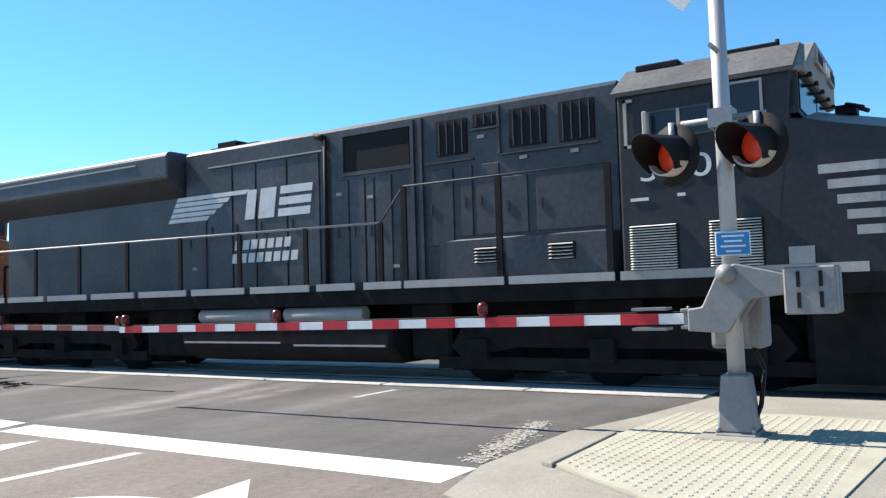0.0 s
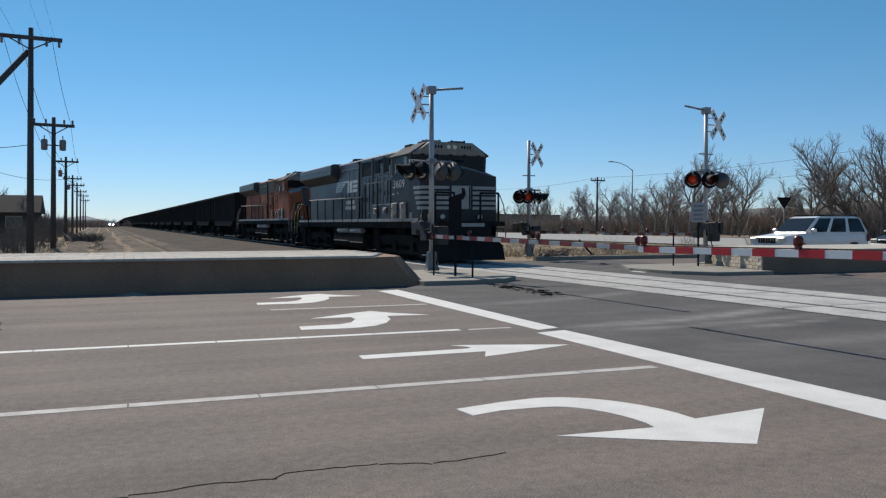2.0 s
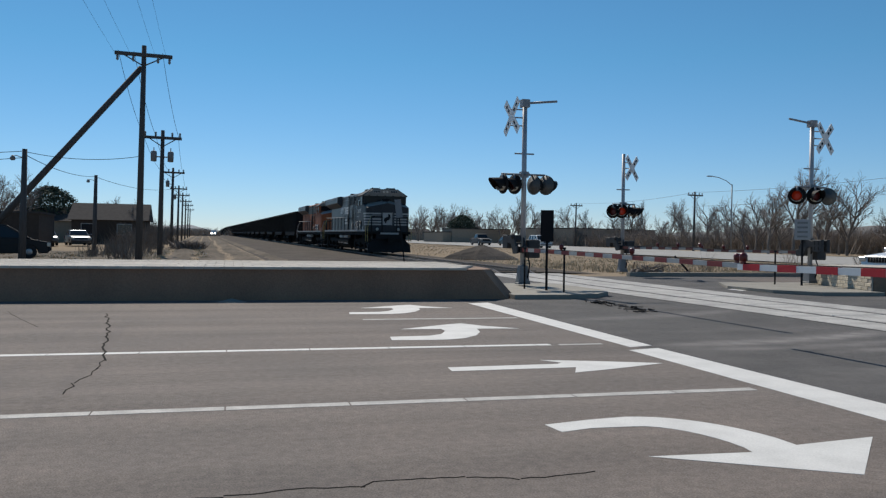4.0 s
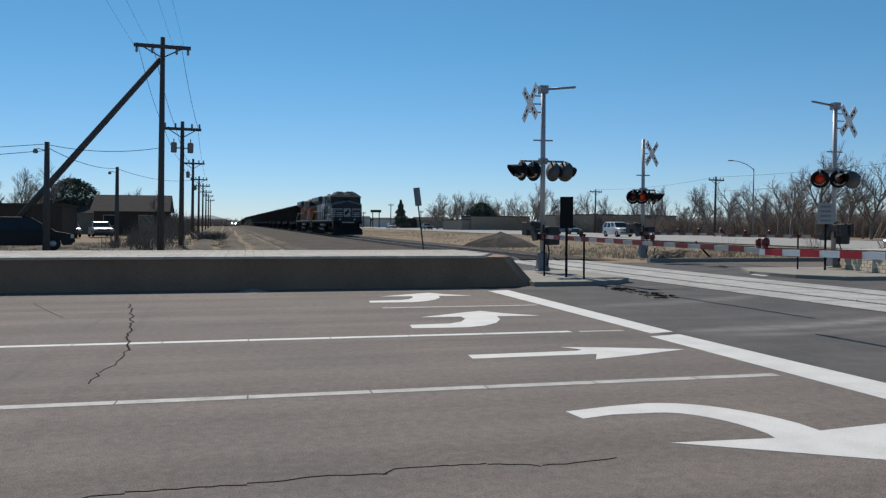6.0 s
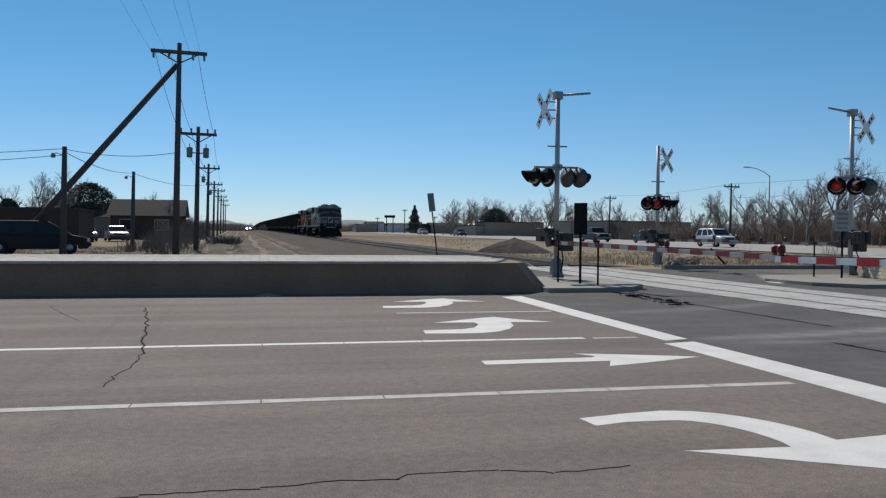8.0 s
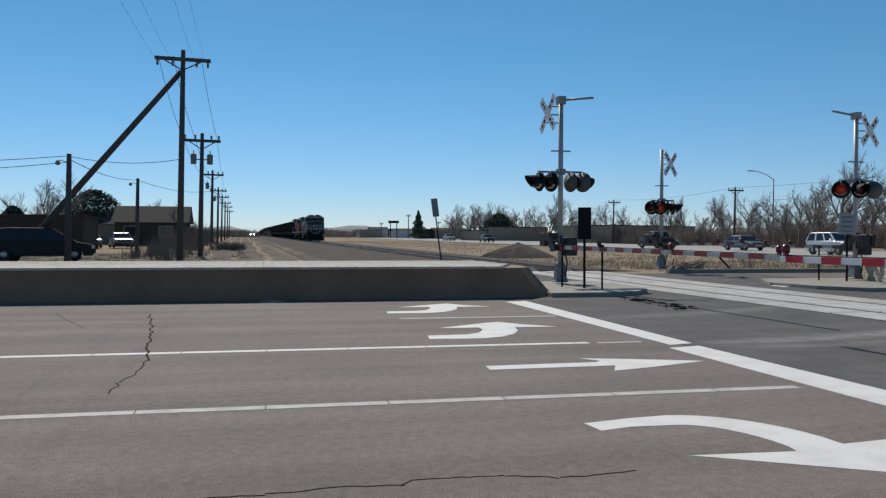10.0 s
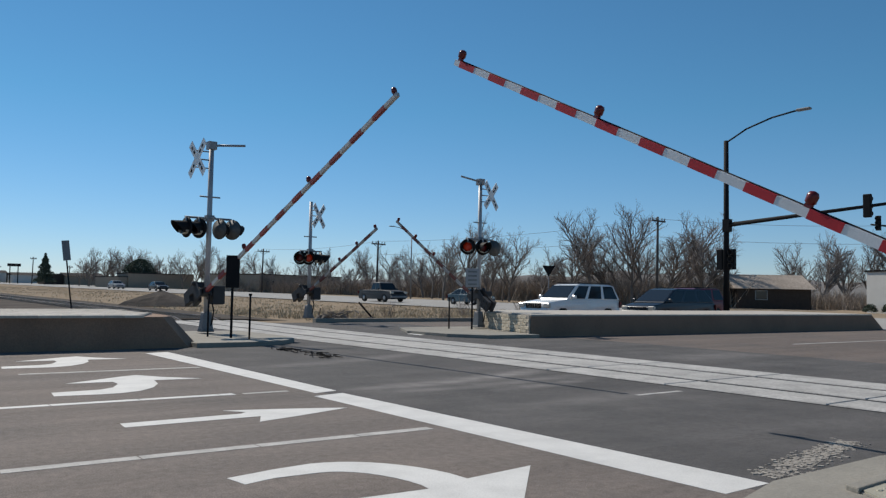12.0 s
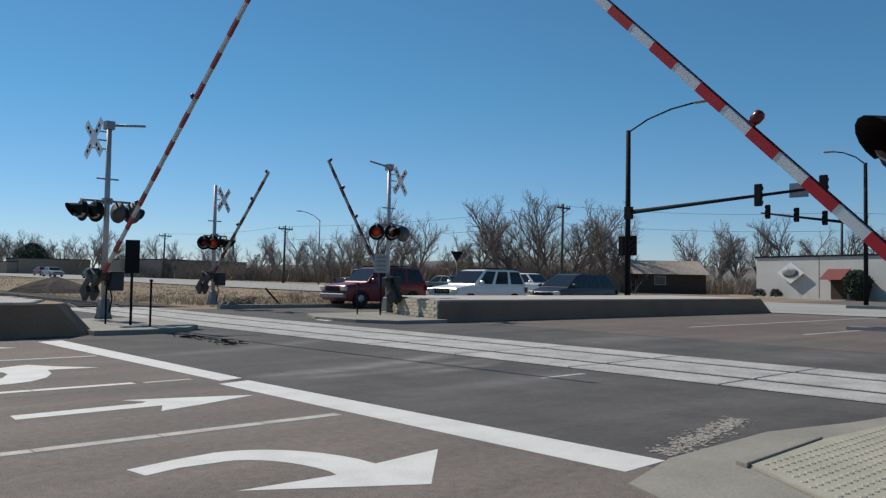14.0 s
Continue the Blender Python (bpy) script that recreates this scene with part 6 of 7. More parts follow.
S1 = street_light(37.0, 23.96, 9.3, 3.9, -90, "tall dark signal pole with lamp and signal arm over the road", True)
bm = B()
tube(bm, (0.0, 0, 4.95), (9.9, 0, 5.58), 0.12, 0.06, 10)
part("signal_arm", bm, M_DARKMETAL, S1)
for x, z in ((7.05, 5.42), (10.0, 5.6)):
    traffic_head(S1, pose(x, 0, z, 0, 0, 180))
bm = B()
box(bm, 8.5, 9.35, -0.02, 0.02, 5.2, 5.85)
part("sign_plate", bm, M_GALV, S1, "grey back of a street sign")
for o in (-0.35, 0.35):
    traffic_head(S1, pose(o, 0.0, 3.2, 0, 0, 180 if o < 0 else 0))
bm = B()
box(bm, -0.14, 0.24, -0.14, 0.14, 4.6, 5.25)
part("signal_cabinet", bm, M_BLACK, S1)
S2 = street_light(60.5, 20.0, 9.9, 2.1, 100, "dark signal pole with lamp beyond the highway", True)
bm = B()
tube(bm, (0, 0, 5.6), (7.0, 0, 6.65), 0.12, 0.06, 10)
part("signal_arm", bm, M_DARKMETAL, S2)
for x in (2.6, 4.5, 6.5):
    traffic_head(S2, pose(x, 0, 5.75 + x * 0.15, 0, 0, -190))
street_light(61.4, 85.4, 8.2, 2.6, 170, "slim grey street lamp beyond the highway")

def yield_sign(x, y):
    ob = thing("yield_sign", "dark-backed triangular sign on a post", "sign", pose(x, y, zg(x, y), 0, 0, -40))
    bm = B()
    tube(bm, (0, 0, -0.1), (0, 0, 2.9), 0.035)
    part("post", bm, M_GALV, ob)
    bm = B()
    prism(bm, [(-0.4, 2.95), (0.4, 2.95), (0.0, 2.25)], lambda a, z: (a, -0.05, z), lambda a, z: (a, -0.035, z))
    part("plate", bm, M_DARKMETAL, ob)
yield_sign(36.2, 35.8)


# ---- trees and brush ----
def tree_meshes(seed, limbs, rise, trunk_r, base=0.22, fork=(5, 6, 5, 4)):
    """A bare tree 10 m high: trunk and limbs in one mesh, fine twigs in the other."""
    rng = random.Random(seed)
    wood, thin = B(), B()
    def twig(p, q, r):
        d = (q - p).normalized()
        e = d.orthogonal().normalized()
        f = d.cross(e)
        ring = [thin.verts.new(p + (e * math.cos(k * math.tau / 3) + f * math.sin(k * math.tau / 3)) * r) for k in range(3)]
        tip = thin.verts.new(q)
        for k in range(3):
            thin.faces.new((ring[k], ring[(k + 1) % 3], tip))
    def grow(p, d, L, r, k):
        if k >= 3:
            twig(p, p + d * L * 0.5 + (d + Vector((0, 0, rng.uniform(-0.2, 0.5)))).normalized() * L * 0.5, max(r, 0.014))
            if k == 4:
                return
            path = [p, p + d * L]
        else:
            n = 4 if k == 0 else 3
            path = [p]
            dd = d
            for j in range(n):
                dd = (dd + Vector((rng.uniform(-1, 1), rng.uniform(-1, 1), rng.uniform(-0.3, 0.7))) * 0.2).normalized()
                path.append(path[-1] + dd * L / n)
            for j in range(n):
                tube(wood, path[j], path[j + 1], r * (1 - 0.75 * j / n), r * (1 - 0.75 * (j + 1) / n), (7, 5, 4)[k], False)
        n = limbs if k == 0 else fork[k]
        for c in range(n):
            f = (base + (1 - base) * (c + rng.random()) / n) if k == 0 else 0.25 + 0.75 * (c + rng.random()) / n
            g = min(f, 0.999) * (len(path) - 1)
            q = path[int(g)].lerp(path[int(g) + 1], g - int(g))
            ax = (path[-1] - path[0]).normalized()
            side = Matrix.Rotation(rng.uniform(0, math.tau), 3, ax) @ ax.orthogonal().normalized()
            nd = (ax + side * rng.uniform(0.55, 1.15) + Vector((0, 0, rise * rng.uniform(0.5, 1.2)))).normalized()
            grow(q, nd, L * rng.uniform(0.46, 0.66) * (1.15 - 0.4 * f if k else 1.1 - 0.25 * f), r * (0.66 - 0.24 * f), k + 1)
    grow(Vector((0, 0, -0.2)), Vector((rng.uniform(-0.1, 0.1), rng.uniform(-0.1, 0.1), 1)).normalized(), 6.0, trunk_r, 0)
    top = max(v.co.z for v in thin.verts)
    for b in (wood, thin):
        for v in b.verts:
            v.co *= 10.0 / top
    return mesh("trunk", wood, M_BARK), mesh("twigs", thin, M_TWIG)


TREES = [tree_meshes(s, n, ri, tr) for s, n, ri, tr in ((3, 9, 0.30, 0.19), (8, 10, 0.2, 0.21), (14, 8, 0.5, 0.18), (21, 10, 0.3, 0.2), (33, 9, 0.4, 0.18))]
SHRUBS = [tree_meshes(s, 9, 0.5, 0.12, 0.05, (5, 5, 6, 4)) for s in (41, 42, 43)]


def bare_tree(k, x, y, h, yaw, label="leafless winter tree with a fine bare crown", stock=None):
    ob = thing("tree", label, "tree", pose(x, y, zg(x, y), 0, 0, yaw), "bare trees")
    s = h / 10.0
    for nm, me in zip(("trunk", "crown"), (stock or TREES)[k % len(stock or TREES)]):
        p = part(nm, me, None, ob)
        p.scale = (s, s, s)
    return ob


def polar(az, d):
    return d * math.sin(radians(az)), d * math.cos(radians(az))


_rng = random.Random(11)
for az, d, h in ((38.0, 98, 8.0), (39.5, 96, 10.5), (41.2, 98, 9.6), (42.6, 100, 9.8), (44.8, 104, 7.6), (46.8, 96, 9.2), (48.4, 98, 11.2), (49.6, 103, 10.4), (51.0, 96, 12.4), (51.9, 101, 12.0), (53.0, 97, 10.2), (54.3, 99, 11.6), (55.4, 96, 11.2), (56.4, 102, 9.5),
                 (61.5, 112, 8.8), (62.8, 108, 9.8), (64.2, 112, 10.4), (65.6, 118, 9.6), (67.4, 116, 10.6), (69.0, 114, 9.6), (70.6, 118, 10.2), (72.4, 116, 9.5), (74.2, 118, 9),
                 (15.0, 215, 7.6), (16.2, 200, 9.2), (17.2, 205, 8.6), (18.4, 210, 7.5), (20.3, 182, 9.0), (21.1, 176, 11.0), (22.0, 180, 9.4), (25.2, 168, 8.0), (26.6, 160, 7.2), (28.0, 158, 8.0), (29.4, 152, 8.4), (30.5, 150, 9.0), (31.6, 150, 8.0), (32.8, 140, 8.2), (34.2, 138, 9.2), (35.4, 132, 8.4), (36.6, 120, 8.2), (37.2, 112, 7.6), (24.0, 175, 7.4),
                 (14.0, 205, 7.4), (14.6, 196, 8.6), (15.6, 204, 9.4), (16.8, 196, 9.8), (17.0, 214, 9.0), (18.0, 200, 8.4), (18.9, 196, 8.0), (19.4, 190, 7.6), (-11.2, 106, 8.4), (-12.2, 108, 7.8), (-13.4, 118, 6.6), (-5.6, 112, 5.0), (-5.0, 104, 5.6), (-4.4, 98, 5.2), (3.6, 330, 8.0)):
    x, y = polar(az, d)
    bare_tree(_rng.randrange(5), x, y, h * _rng.uniform(0.95, 1.05), _rng.uniform(0, 360))
    x, y = polar(az + _rng.uniform(-0.9, 0.9), d + _rng.uniform(3, 12))
    bare_tree(_rng.randrange(5), x, y, h * _rng.uniform(0.6, 0.85), _rng.uniform(0, 360))
for _k in range(95):
    _az = 23 + _k * 0.36
    x, y = polar(_az + _rng.uniform(-0.3, 0.3), (148 - (_az - 23) * 1.75 if _az < 52 else 100) + _rng.uniform(-3, 3))
    ob = bare_tree(_rng.randrange(5), x, y, _rng.uniform(2.6, 5.2), _rng.uniform(0, 360), "tangled leafless shrub at the edge of the trees", SHRUBS)
    tagged(ob, group="bare shrubs")


def brush(name, spots, label, material, seed, blade=(0.02, 0.05), lean=0.5):
    """Tangles of thin upright stems; spots are (x, y, radius across, height, stems)."""
    rng = random.Random(seed)
    vs, fs = [], []
    for x, y, r, h, n in spots:
        for _ in range(n):
            px, py = x + rng.gauss(0, r * 0.5), y + rng.gauss(0, r * 0.5)
            z = zg(px, py) - 0.05
            hh = h * rng.uniform(0.45, 1.0)
            a = rng.uniform(0, math.tau)
            w = rng.uniform(*blade)
            dx, dy = math.cos(a) * w, math.sin(a) * w
            lx, ly = rng.gauss(0, lean) * hh * 0.4, rng.gauss(0, lean) * hh * 0.4
            b = len(vs)
            vs += [(px - dx, py - dy, z), (px + dx, py + dy, z), (px + lx * 0.5 + dx * 0.7, py + ly * 0.5 + dy * 0.7, z + hh * 0.55), (px + lx * 0.5 - dx * 0.7, py + ly * 0.5 - dy * 0.7, z + hh * 0.55), (px + lx, py + ly, z + hh)]
            fs += [(b, b + 1, b + 2, b + 3), (b + 3, b + 2, b + 4)]
    me = bpy.data.meshes.new(name)
    me.from_pydata(vs, [], fs)
    me.materials.append(material)
    return tagged(part(name, me, None), label, "brush", kind="stuff")


_s = []
for k in range(150):
    az = 24 + k * 0.225
    d = 150 - (az - 24) * 1.75 if az < 52 else 101
    x, y = polar(az, d + _rng.uniform(-3, 3))
    _s.append((x, y, 2.2, _rng.uniform(1.8, 4.0) * (0.75 if az < 36 else 1.0), 280))
brush("thicket", _s, "tangled brown winter thicket under the bare trees", M_BRUSH, 4, (0.015, 0.05), 1.3)
_s = []
for k in range(60):
    x, y = polar(58 + k * 0.3, 108 + _rng.uniform(-3, 3))
    _s.append((x, y, 2.4, _rng.uniform(1.5, 3.0), 260))
brush("hedge", _s, "dark leafless hedge beyond the highway", M_BRUSH, 6, (0.012, 0.04), 1.3)
_s = []
for k in range(130):
    az = -6 + k * 0.2
    x, y = polar(az, 330 + _rng.uniform(-20, 40))
    if not 0.4 < az < 2.4:
        _s.append((x, y, 5.0, _rng.uniform(2.0, 4.6), 220))
brush("far_trees", _s, "grey-brown belt of distant trees", M_BRUSH, 9, (0.05, 0.16), 1.4)
_s = [(-4.6 + _rng.uniform(-1.6, 1.4), 46 + _rng.uniform(-3, 14), 0.7, _rng.uniform(0.5, 1.5), 40) for _ in range(20)]
_s += [(-5.5 + _rng.uniform(-1.5, 1.2), 66 + _rng.uniform(0, 60), 1.4, _rng.uniform(1.2, 3.2), 90) for _ in range(34)]
brush("scrub", _s, "dry scrub and weeds under the utility poles", M_SCRUB, 12, (0.008, 0.025), 0.9)
_s = [(-1.1 + _rng.uniform(-1.2, 1.2), 72.5 + _rng.uniform(-1.5, 1.5), 0.7, _rng.uniform(0.5, 1.0), 90) for _ in range(8)]
_w = [(_rng.uniform(-16, -3), _rng.uniform(34, 60), 0.35, _rng.uniform(0.08, 0.28), 26) for _ in range(190)]
_w += [(_rng.uniform(-3.2, -2.2) if _k % 2 else _rng.uniform(-0.6, 0.2), _rng.uniform(34, 95), 0.3, _rng.uniform(0.06, 0.2), 22) for _k in range(120)]
brush("verge_weeds", _w, "short dry weeds scattered over the dirt verge", M_GRASS, 21, (0.008, 0.02), 1.2)
brush("brush_pile", _s, "low dark pile of cut branches by the dirt track", M_BARK, 13, (0.02, 0.06), 2.2)
_s = []
for _ in range(900):
    x, y = _rng.uniform(15.5, 37), 29.2 + abs(_rng.gauss(0, 9))
    if y < 33 and x < 16.6:
        continue
    _s.append((x, y, 0.5, _rng.uniform(0.08, 0.28), 15))
brush("field_grass", _s, "tall dry tan grass in the field beside the rails", M_GRASS, 14, (0.006, 0.018), 0.9)
_s = [(_rng.uniform(16.5, 36), _rng.uniform(45, 160), 1.6, _rng.uniform(0.06, 0.16), 18) for _ in range(520)]
brush("field_grass", _s, "dry tan grass further out in the field", M_GRASS, 15, (0.01, 0.03), 1.2)
_s = [(x, y, 0.28, h, 40) for x, y, h in ((21.4, 31.5, 1.1), (27.5, 33.5, 1.5), (24.0, 30.5, 0.7), (30.5, 32, 0.9), (34, 36, 1.1), (19.0, 33, 0.6), (18.6, 29.6, 0.5))]
brush("weeds", _s, "dead branching weeds standing in the field", M_BRUSH, 16, (0.006, 0.014), 1.0)

def debris():
    rng = random.Random(3)
    bm = B()
    for _ in range(26):
        x, y = 17.2 + rng.gauss(0, 0.55), 29.0 + rng.gauss(0, 0.3)
        a = rng.uniform(0, math.tau)
        L = rng.uniform(0.2, 0.6)
        z = zg(x, y) + rng.uniform(0.02, 0.3)
        tube(bm, (x, y, z), (x + L * math.cos(a), y + L * math.sin(a), z + rng.uniform(-0.02, 0.25)), 0.03, 0.02, 5)
    for _ in range(8):
        x, y = 17.0 + rng.gauss(0, 0.5), 29.1 + rng.gauss(0, 0.25)
        tube(bm, (x, y, zg(x, y) - 0.1), (x, y, zg(x, y) + 0.22), 0.25, 0.1, 7)
    tagged(part("brush_heap", bm, M_BARK), "dark heap of branches at the foot of the mast", "brush", kind="stuff")
    bm = B()
    tube(bm, (19.0, 29.1, zg(0, 29) + 0.05), (18.4, 29.3, zg(0, 29) + 0.75), 0.04)
    tagged(part("leaning_post", bm, M_DARKMETAL), "dark post leaning over at the field edge", "post")
    # dark twig shapes on the asphalt stand in for the island mast's cast shadow
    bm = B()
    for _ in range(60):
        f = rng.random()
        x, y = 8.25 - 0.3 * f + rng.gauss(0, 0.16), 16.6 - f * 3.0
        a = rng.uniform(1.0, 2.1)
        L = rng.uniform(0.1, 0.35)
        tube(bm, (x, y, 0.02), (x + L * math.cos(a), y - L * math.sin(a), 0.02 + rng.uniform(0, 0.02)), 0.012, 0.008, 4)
    tagged(part("litter", bm, M_TAR), "dark twig shapes drawn as the mast's shadow on the asphalt", "litter", kind="stuff")
    # mound of earth and small heap of sand by the median
    for nm, cx, cy, r, h, m, lab in (("earth_mound", 17.4, 50.5, 2.4, 0.95, M_BALLAST, "grey heap of spoil in the field"), ("sand_heap", 0.55, 16.95, 0.42, 0.12, M_CONCRETE, "small pale heap of sand against the median")):
        bm = B()
        rings = []
        for k in range(7):
            f = k / 6
            rings.append([bm.verts.new((cx + r * (1 - f) * math.cos(j * math.tau / 22) * (1 + 0.12 * math.sin(3 * j)), cy + r * (1 - f) * math.sin(j * math.tau / 22), zg(cx, cy) - 0.05 + h * (f ** 0.8) + rng.uniform(-0.03, 0.03) * h)) for j in range(22)])
        for p, q in zip(rings, rings[1:]):
            for j in range(22):
                bm.faces.new((p[j], p[(j + 1) % 22], q[(j + 1) % 22], q[j]))
        tagged(part(nm, bm, m), lab, "heap")
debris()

def evergreen(x, y, h, w, seed, label="dense dark green round conifer", pointed=False):
    rng = random.Random(seed)
    ob = thing("evergreen_tree", label, "tree", pose(x, y, zg(x, y)))
    bm = B()
    tube(bm, (0, 0, -0.1), (0, 0, h * 0.8), 0.2, 0.06)
    part("trunk", bm, M_BARK, ob)
    vs, fs = [], []
    for _ in range(9000):
        t = rng.random()
        rr = w * math.sin(math.pi * min(1.0, 0.10 + 0.88 * t)) ** 0.55 * rng.random() ** 0.4 * (1 + 0.12 * math.sin(7 * t + 3))
        if pointed:
            rr = w * (1.02 - t) * rng.random() ** 0.4 * (0.85 + 0.2 * math.sin(26 * t))
        a = rng.uniform(0, math.tau)
        rr *= 1 + 0.10 * math.sin(3 * a + 9 * t) + 0.08 * math.sin(5 * a - 4 * t)
        p = Vector((rr * math.cos(a), rr * math.sin(a), h * (0.08 + 0.92 * t)))
        s = rng.uniform(0.12, 0.3)
        b = len(vs)
        for _k in range(3):
            vs.append(tuple(p + Vector((rng.uniform(-1, 1), rng.uniform(-1, 1), rng.uniform(-0.8, 0.8))) * s))
        fs.append((b, b + 1, b + 2))
    me = bpy.data.meshes.new("crown")
    me.from_pydata(vs, [], fs)
    me.materials.append(M_EVERGREEN)
    part("crown", me, None, ob)
x, y = polar(-9.4, 110)
evergreen(x, y, 6.6, 3.3, 1)
x, y = polar(-14.0, 116)
evergreen(x, y, 4.6, 1.4, 2, "small dark conifer behind the houses")
x, y = polar(12.0, 240)
evergreen(x, y, 8.2, 3.0, 3, "dark pointed conifer far off", True)
x, y = polar(17.65, 190)
evergreen(x, y, 6.2, 3.2, 4, "dark conifer among bare trees")
evergreen(76.3, 25.9, 2.6, 1.0, 5, "dark shrub beside the pale building")


# ---- buildings ----
def building(name, x0, x1, y0, y1, h, wall, roof, label, gable=0.0, windows=(), at=None, doors=()):
    ob = thing(name, label, "building", at or pose(0, 0, 0))
    bm = B()
    box(bm, x0, x1, y0, y1, -0.3, h)
    part("wall", bm, wall, ob)
    bm = B()
    if gable:
        pts = [(y0 - 0.4, h - 0.05), (y1 + 0.4, h - 0.05), ((y0 + y1) / 2, h + gable)]
        prism(bm, pts, lambda y, z: (x0 - 0.4, y, z), lambda y, z: (x1 + 0.4, y, z))
    else:
        box(bm, x0 - 0.12, x1 + 0.12, y0 - 0.12, y1 + 0.12, h, h + 0.16)
    part("roof", bm, roof, ob)
    for wx0, wx1, wz0, wz1 in windows:
        bm = B()
        box(bm, wx0, wx1, y0 - 0.03, y0 + 0.02, wz0, wz1)
        w = part("window", bm, M_GLASS, ob)
        bm = B()
        for q in ((wx0 - 0.07, wx0, wz0 - 0.07, wz1 + 0.07), (wx1, wx1 + 0.07, wz0 - 0.07, wz1 + 0.07)):
            box(bm, q[0], q[1], y0 - 0.05, y0, q[2], q[3])
        for q in ((wz0 - 0.07, wz0), (wz1, wz1 + 0.07)):
            box(bm, wx0, wx1, y0 - 0.05, y0, *q)
        part("frame", bm, M_SILL, w)
    return ob

building("shed", -7.5, 6.3, 0, 7, 2.7, M_DARKSIDING, M_ROOF, "long low dark brown shed on the verge", at=pose(-19.0, 72, zg(0, 72)), windows=((-5, -3.8, 1.0, 2.0),))
building("house", -3.6, 3.8, 0, 8, 2.6, M_DARKSIDING, M_ROOF, "brown single-storey house with a low gable roof", 1.9, ((-2.6, -1.2, 1.0, 2.1), (1.0, 2.4, 1.0, 2.1)), at=pose(-10.0, 95, zg(0, 95)))
building("house", -5.0, 5.0, 0, 9, 2.5, M_TAN, M_ROOF, "tan house with a grey shingle roof", 1.7, ((-3, -1.5, 1.0, 2.0),), at=pose(-17.0, 104, zg(0, 104)))
building("warehouse", -11, 11, 0, 14, 3.0, M_TAN, M_ROOF, "low tan warehouse beyond the highway", at=pose(72.0, 134, zg(0, 134), 0, 0, 20), windows=((-9, -7.5, 1, 2), (-3, -1.5, 1, 2), (4, 5.5, 1, 2)))
building("warehouse", -6, 5, 0, 10, 2.2, M_TAN, M_ROOF, "low tan warehouse among far trees", at=pose(57.0, 176, zg(0, 176), 0, 0, 10))
for k, (az, d, w, h, c) in enumerate(((8.6, 290, 7, 2.6, M_TAN), (9.3, 300, 6, 3.2, M_STUCCO), (10.0, 305, 8, 3.0, M_DARKSIDING), (10.9, 290, 7, 2.6, M_STUCCO), (12.9, 250, 8, 2.8, M_DARKSIDING), (14.3, 250, 10, 2.6, M_TAN), (19.0, 185, 14, 3.0, M_TAN))):
    x, y = polar(az, d)
    building("far_building", -w / 2, w / 2, 0, 8, h, c, M_ROOF, "low distant roadside building", 0.8 if k % 2 else 0.0, at=pose(x, y, zg(x, y)))
building("house", -4, 4, 0, 7, 2.2, M_DARKSIDING, M_BRUSH, "small dark house with a brown roof beyond the highway", 1.6, ((-2, -0.8, 1, 1.9),), at=pose(84, 48.5, zg(0, 48), 0, 0, -40))

def roadside_sign(az, d, h, w, ph, label):
    x, y = polar(az, d)
    ob = thing("roadside_sign", label, "sign", pose(x, y, zg(x, y), 0, 0, -az))
    for o in (-w * 0.3, w * 0.3):
        bm = B()
        tube(bm, (o, 0, -0.2), (o, 0, h - ph), 0.14, n=8)
        part("post", bm, M_DARKMETAL, ob)
    bm = B()
    box(bm, -w / 2, w / 2, -0.2, 0.2, h - ph, h)
    bevel(bm, 0.05)
    part("board", bm, M_DARKMETAL, ob)
roadside_sign(10.27, 260, 5.6, 3.4, 0.8, "dark roadside sign board on two posts far off")
for _az, _d, _h in ((11.29, 250, 7.4), (9.4, 300, 5.5), (13.4, 260, 5.5)):
    x, y = polar(_az, _d)
    utility_pole(x, y, _h, 1.6, label="distant wooden utility pole beside the highway")


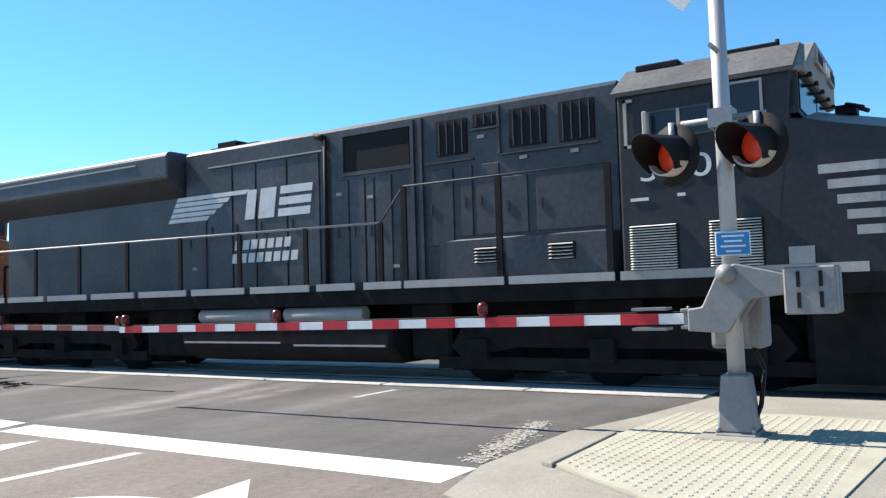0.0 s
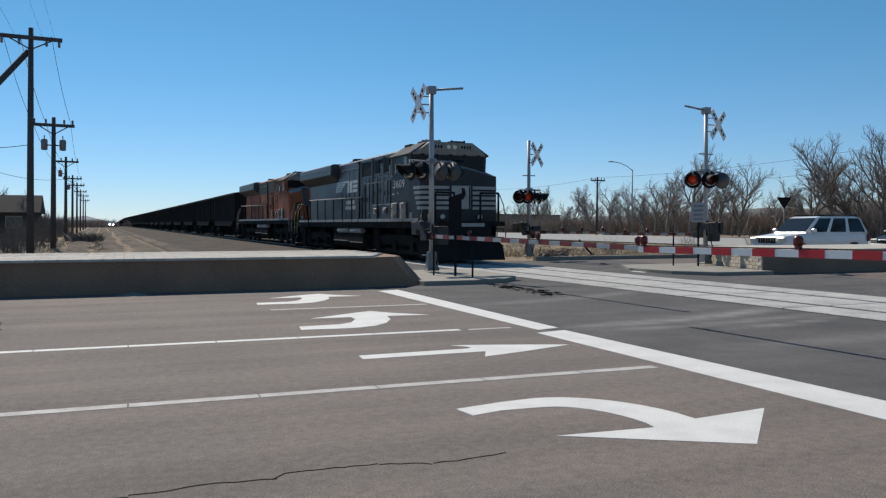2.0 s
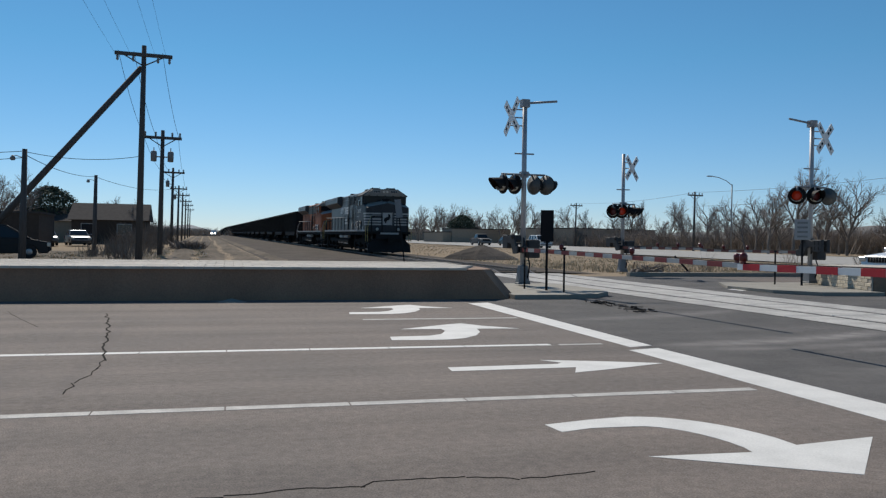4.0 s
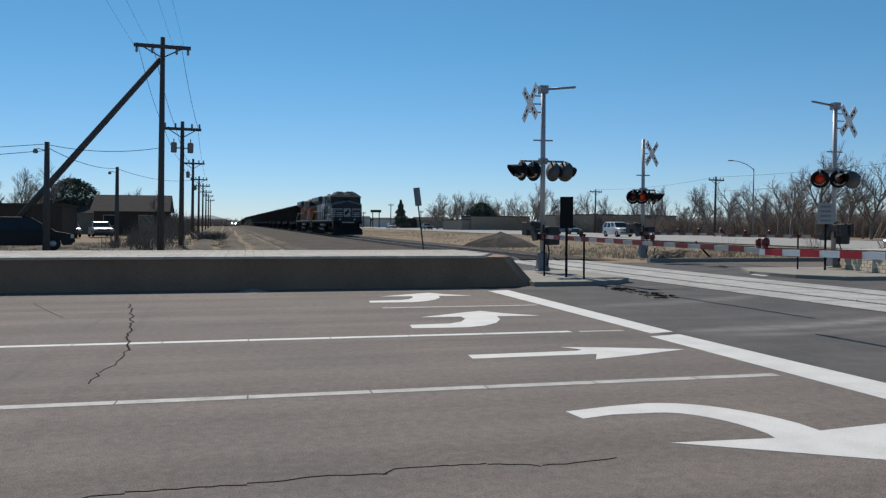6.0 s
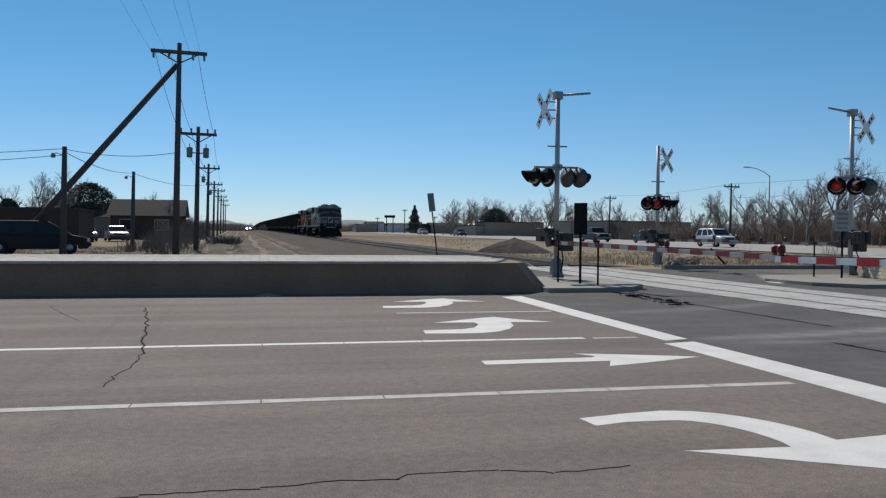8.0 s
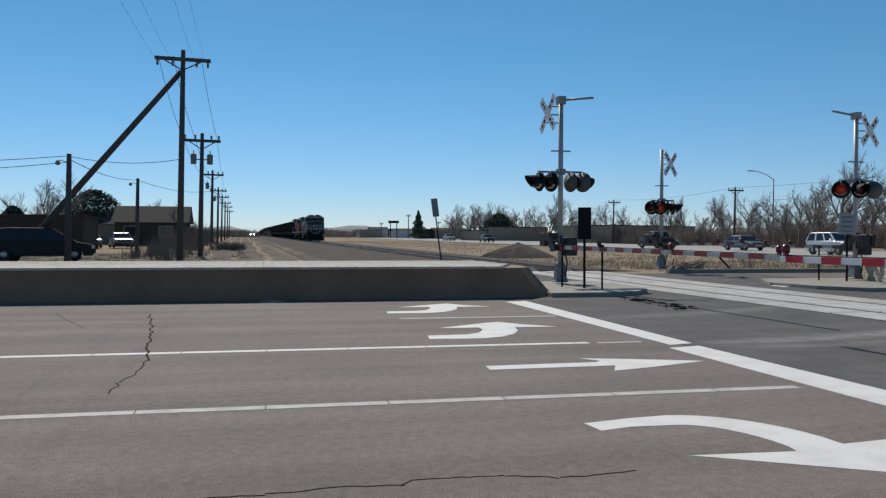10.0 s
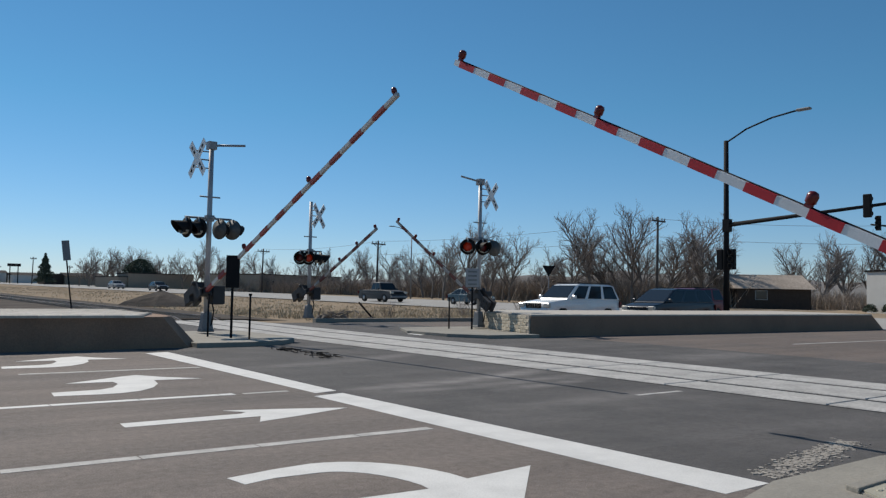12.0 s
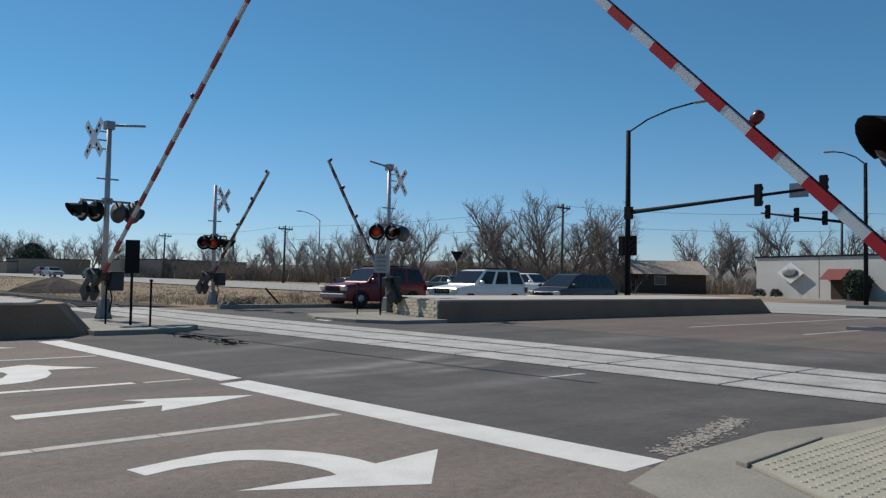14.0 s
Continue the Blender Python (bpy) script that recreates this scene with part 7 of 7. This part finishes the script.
def restaurant():
    """A pale flat-roofed building whose front looks back along the road."""
    ob = building("restaurant", 0, 25, 0, 9, 3.9, M_STUCCO, M_DARKMETAL, "pale stucco building with an oval sign and red awning", at=pose(81.0, 37.2, zg(0, 37), 0, 0, -107))
    bm = B()
    prism(bm, [(2.9, 2.4), (4.45, 1.35), (6.0, 2.4), (4.45, 3.4)], lambda x, z: (x, -0.42, z), lambda x, z: (x, -0.30, z))
    part("sign_board", bm, M_WHITE, ob, "white diamond sign board")
    bm = B()
    lathe(bm, [(0.9, 0), (0.92, 0.04), (0.5, 0.06), (0.02, 0.06)], pose(4.45, -0.43, 2.4, 90, 0, 0) @ Matrix.Diagonal((1, 0.5, 1, 1)), 24)
    part("sign_oval", bm, M_GREY, ob, "grey oval on the sign")
    bm = B()
    for xx in (3.9, 5.0):
        tube(bm, (xx, -0.35, 2.4), (xx, 0.02, 2.4), 0.05)
    part("bracket", bm, M_DARKMETAL, ob)
    bm = B()
    prism(bm, [(-1.3, 1.75), (0.0, 2.75), (0.0, 1.75)], lambda y, z: (8.3, y, z), lambda y, z: (10.6, y, z))
    part("awning", bm, M_AWNING, ob, "red sloping awning")
    bm = B()
    box(bm, 8.6, 10.3, -0.04, 0.02, 0, 1.75)
    part("door", bm, M_DARKSIDING, ob)
    bm = B()
    box(bm, 7.3, 7.36, -0.02, 0.02, 0, 3.9)
    part("joint", bm, M_GREY, ob)
    for xx in (1.3, 3.3):
        rng = random.Random(int(xx * 10))
        vs, fs = [], []
        for _ in range(700):
            a, e, r = rng.uniform(0, math.tau), rng.uniform(0, 1.4), 0.62 * rng.uniform(0.6, 1)
            p = Vector((r * math.cos(a) * math.cos(e) * 1.25, r * math.sin(a) * math.cos(e), r * math.sin(e) * 1.15))
            b = len(vs)
            vs += [tuple(p + Vector((rng.uniform(-1, 1), rng.uniform(-1, 1), rng.uniform(-1, 1))) * 0.11) for _k in range(3)]
            fs.append((b, b + 1, b + 2))
        me = bpy.data.meshes.new("shrub")
        me.from_pydata(vs, [], fs)
        me.materials.append(M_EVERGREEN)
        q = ob.matrix_basis @ Vector((xx, -1.0, 0.1))
        tagged(part("shrub", me, None, at=Matrix.Translation(q)), "clipped dark shrub against a pale wall", "shrub", "clipped shrubs")
restaurant()

for x, y in ((-13.6, 80), (-11.2, 82)):
    v = vehicle("sedan", (0.10, 0.10, 0.11), "dark saloon car parked on the verge by the houses")
    v.matrix_basis = on_road(x, y, -75)
v = vehicle("van", (0.018, 0.017, 0.017), "dark van parked beside a wooden pole", rough=0.7)
v.matrix_basis = on_road(-9.6, 43.2, 10)

def far_truck():
    ob = thing("service_truck", "service truck with lit headlamps far down the track", "truck", pose(3.2, 300, zg(0, 300)))
    bm = B()
    box(bm, -1.0, 1.0, 0, 5, 0.5, 1.4)
    box(bm, -0.95, 0.95, 0.9, 2.6, 1.4, 2.1)
    bevel(bm, 0.1)
    part("body", bm, M_WHITE, ob)
    for sx in (-0.6, 0.6):
        bm = B()
        lathe(bm, [(0.17, 0), (0.18, 0.05), (0.06, 0.1)], pose(sx, 0, 1.0, 90, 0, 0), 12)
        part("headlamp", bm, M_FARLAMP, ob, "bright white headlamp")
        for yy in (0.9, 4.0):
            bm = B()
            lathe(bm, [(0.1, -0.12), (0.38, -0.1), (0.38, 0.1), (0.1, 0.12)], pose(sx * 1.5, yy, 0.38, 0, 90, 0), 14)
            part("wheel", bm, M_TYRE, ob)
far_truck()

# distant hills
bm = B()
_prev = None
for k in range(50):
    az = -40 + k * 1.15
    h = 21 + 4 * math.sin(k * 0.5) + 2.5 * math.sin(k * 1.7) + (5 if az < 0 else 0)
    x, y = polar(az, 1300)
    row = [bm.verts.new((x * m, y * m, hh)) for m, hh in ((0.93, -5), (0.98, h * 0.7), (1.0, h), (1.15, h))]
    if _prev:
        for a in range(3):
            bm.faces.new((_prev[a], row[a], row[a + 1], _prev[a + 1])).smooth = True
    _prev = row
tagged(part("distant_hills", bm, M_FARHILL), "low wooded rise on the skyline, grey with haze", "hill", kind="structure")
# distant mesa
bm = B()
_prev = None
for k in range(60):
    az = 25 + k * 1.2
    h = 40 + 7 * math.sin(k * 0.35) + 4 * math.sin(k * 1.3)
    f = min(1, k / 12, (59 - k) / 8)
    x, y = polar(az, 1500)
    row = [bm.verts.new((x * m, y * m, hh)) for m, hh in ((0.93, -5), (0.98, h * f * 0.6), (1.0, h * f), (1.15, h * f))]
    if _prev:
        for a in range(3):
            bm.faces.new((_prev[a], row[a], row[a + 1], _prev[a + 1])).smooth = True
    _prev = row
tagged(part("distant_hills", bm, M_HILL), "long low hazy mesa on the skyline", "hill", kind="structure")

# ---- what moves ----
NOSE_Y = [(0.0, -0.1), (0.5, 6.3), (1.0, 12.65), (1.5, 19.2), (3.0, 39.3), (5.5, 73.2), (6.5, 87.1), (7.5, 101.1), (9.8, 134.5), (11.0, 152.6), (12.5, 175.0), (14.0, 197.5)]


def on_track(y, length):
    """Pose of a rail vehicle whose front end is at y."""
    z0, z1 = zg(0, y + 2) + dip(TX, y + 2), zg(0, y + length - 2) + dip(TX, y + length - 2)
    p = math.atan2(z1 - z0, length - 4)
    return pose(TX, y, z0 - 2 * math.tan(p) + (0.15 if y > 40 else 0.012 + max(0, 0.138 * (y - 24) / 16)), math.degrees(p), 0, 0)


def motions():
    s = 0.0
    for ob, length, gap in [(ENGINE, 20.9, 0.75), (ENGINE2, 20.9, 0.9)] + [(h, 15.4, 0.95) for h in HOPPERS]:
        walk(ob, [(t, on_track(y + s, length)) for t, y in NOSE_Y])
        s += length + gap
    def swing(arm, flip, rows):
        p = arm.matrix_basis.translation.copy()
        walk(arm, [(t, pose(p.x, p.y, p.z, a, 0, 180 if flip else 0)) for t, a in rows])
    swing(NEAR_ARM, False, [(0, -0.2), (9.95, -0.2), (10.2, 3.6), (10.5, 8.0), (11.0, 13.9), (11.5, 20.3), (12, 25.9), (12.5, 31.1), (13, 35.8), (13.5, 40.1), (14, 44.4)])
    swing(ARM_A, True, [(0, -0.9), (9.95, -0.9), (10.2, 2.6), (10.5, 6.6), (11.0, 12.4), (11.5, 17.9), (12, 22.7), (12.5, 27.5), (13, 32.0), (13.5, 35.6), (14, 39.1)])
    swing(ARM_B, True, [(0, 0), (9.95, 0), (10.2, 3.5), (10.5, 8.0), (11.0, 14.2), (11.5, 20.1), (12, 24.9), (12.5, 30.1), (13, 34.9), (13.5, 39.6), (14, 43.8)])
    swing(ARM_C, False, [(0, 0), (9.95, 0), (10.2, 4.0), (10.5, 9.0), (11.0, 16.5), (11.5, 24.1), (12, 31.4), (12.5, 37.9), (13, 43.4), (13.5, 48.6), (14, 53.8)])
    for ob, rows in MOVERS:
        walk(ob, rows)


motions()
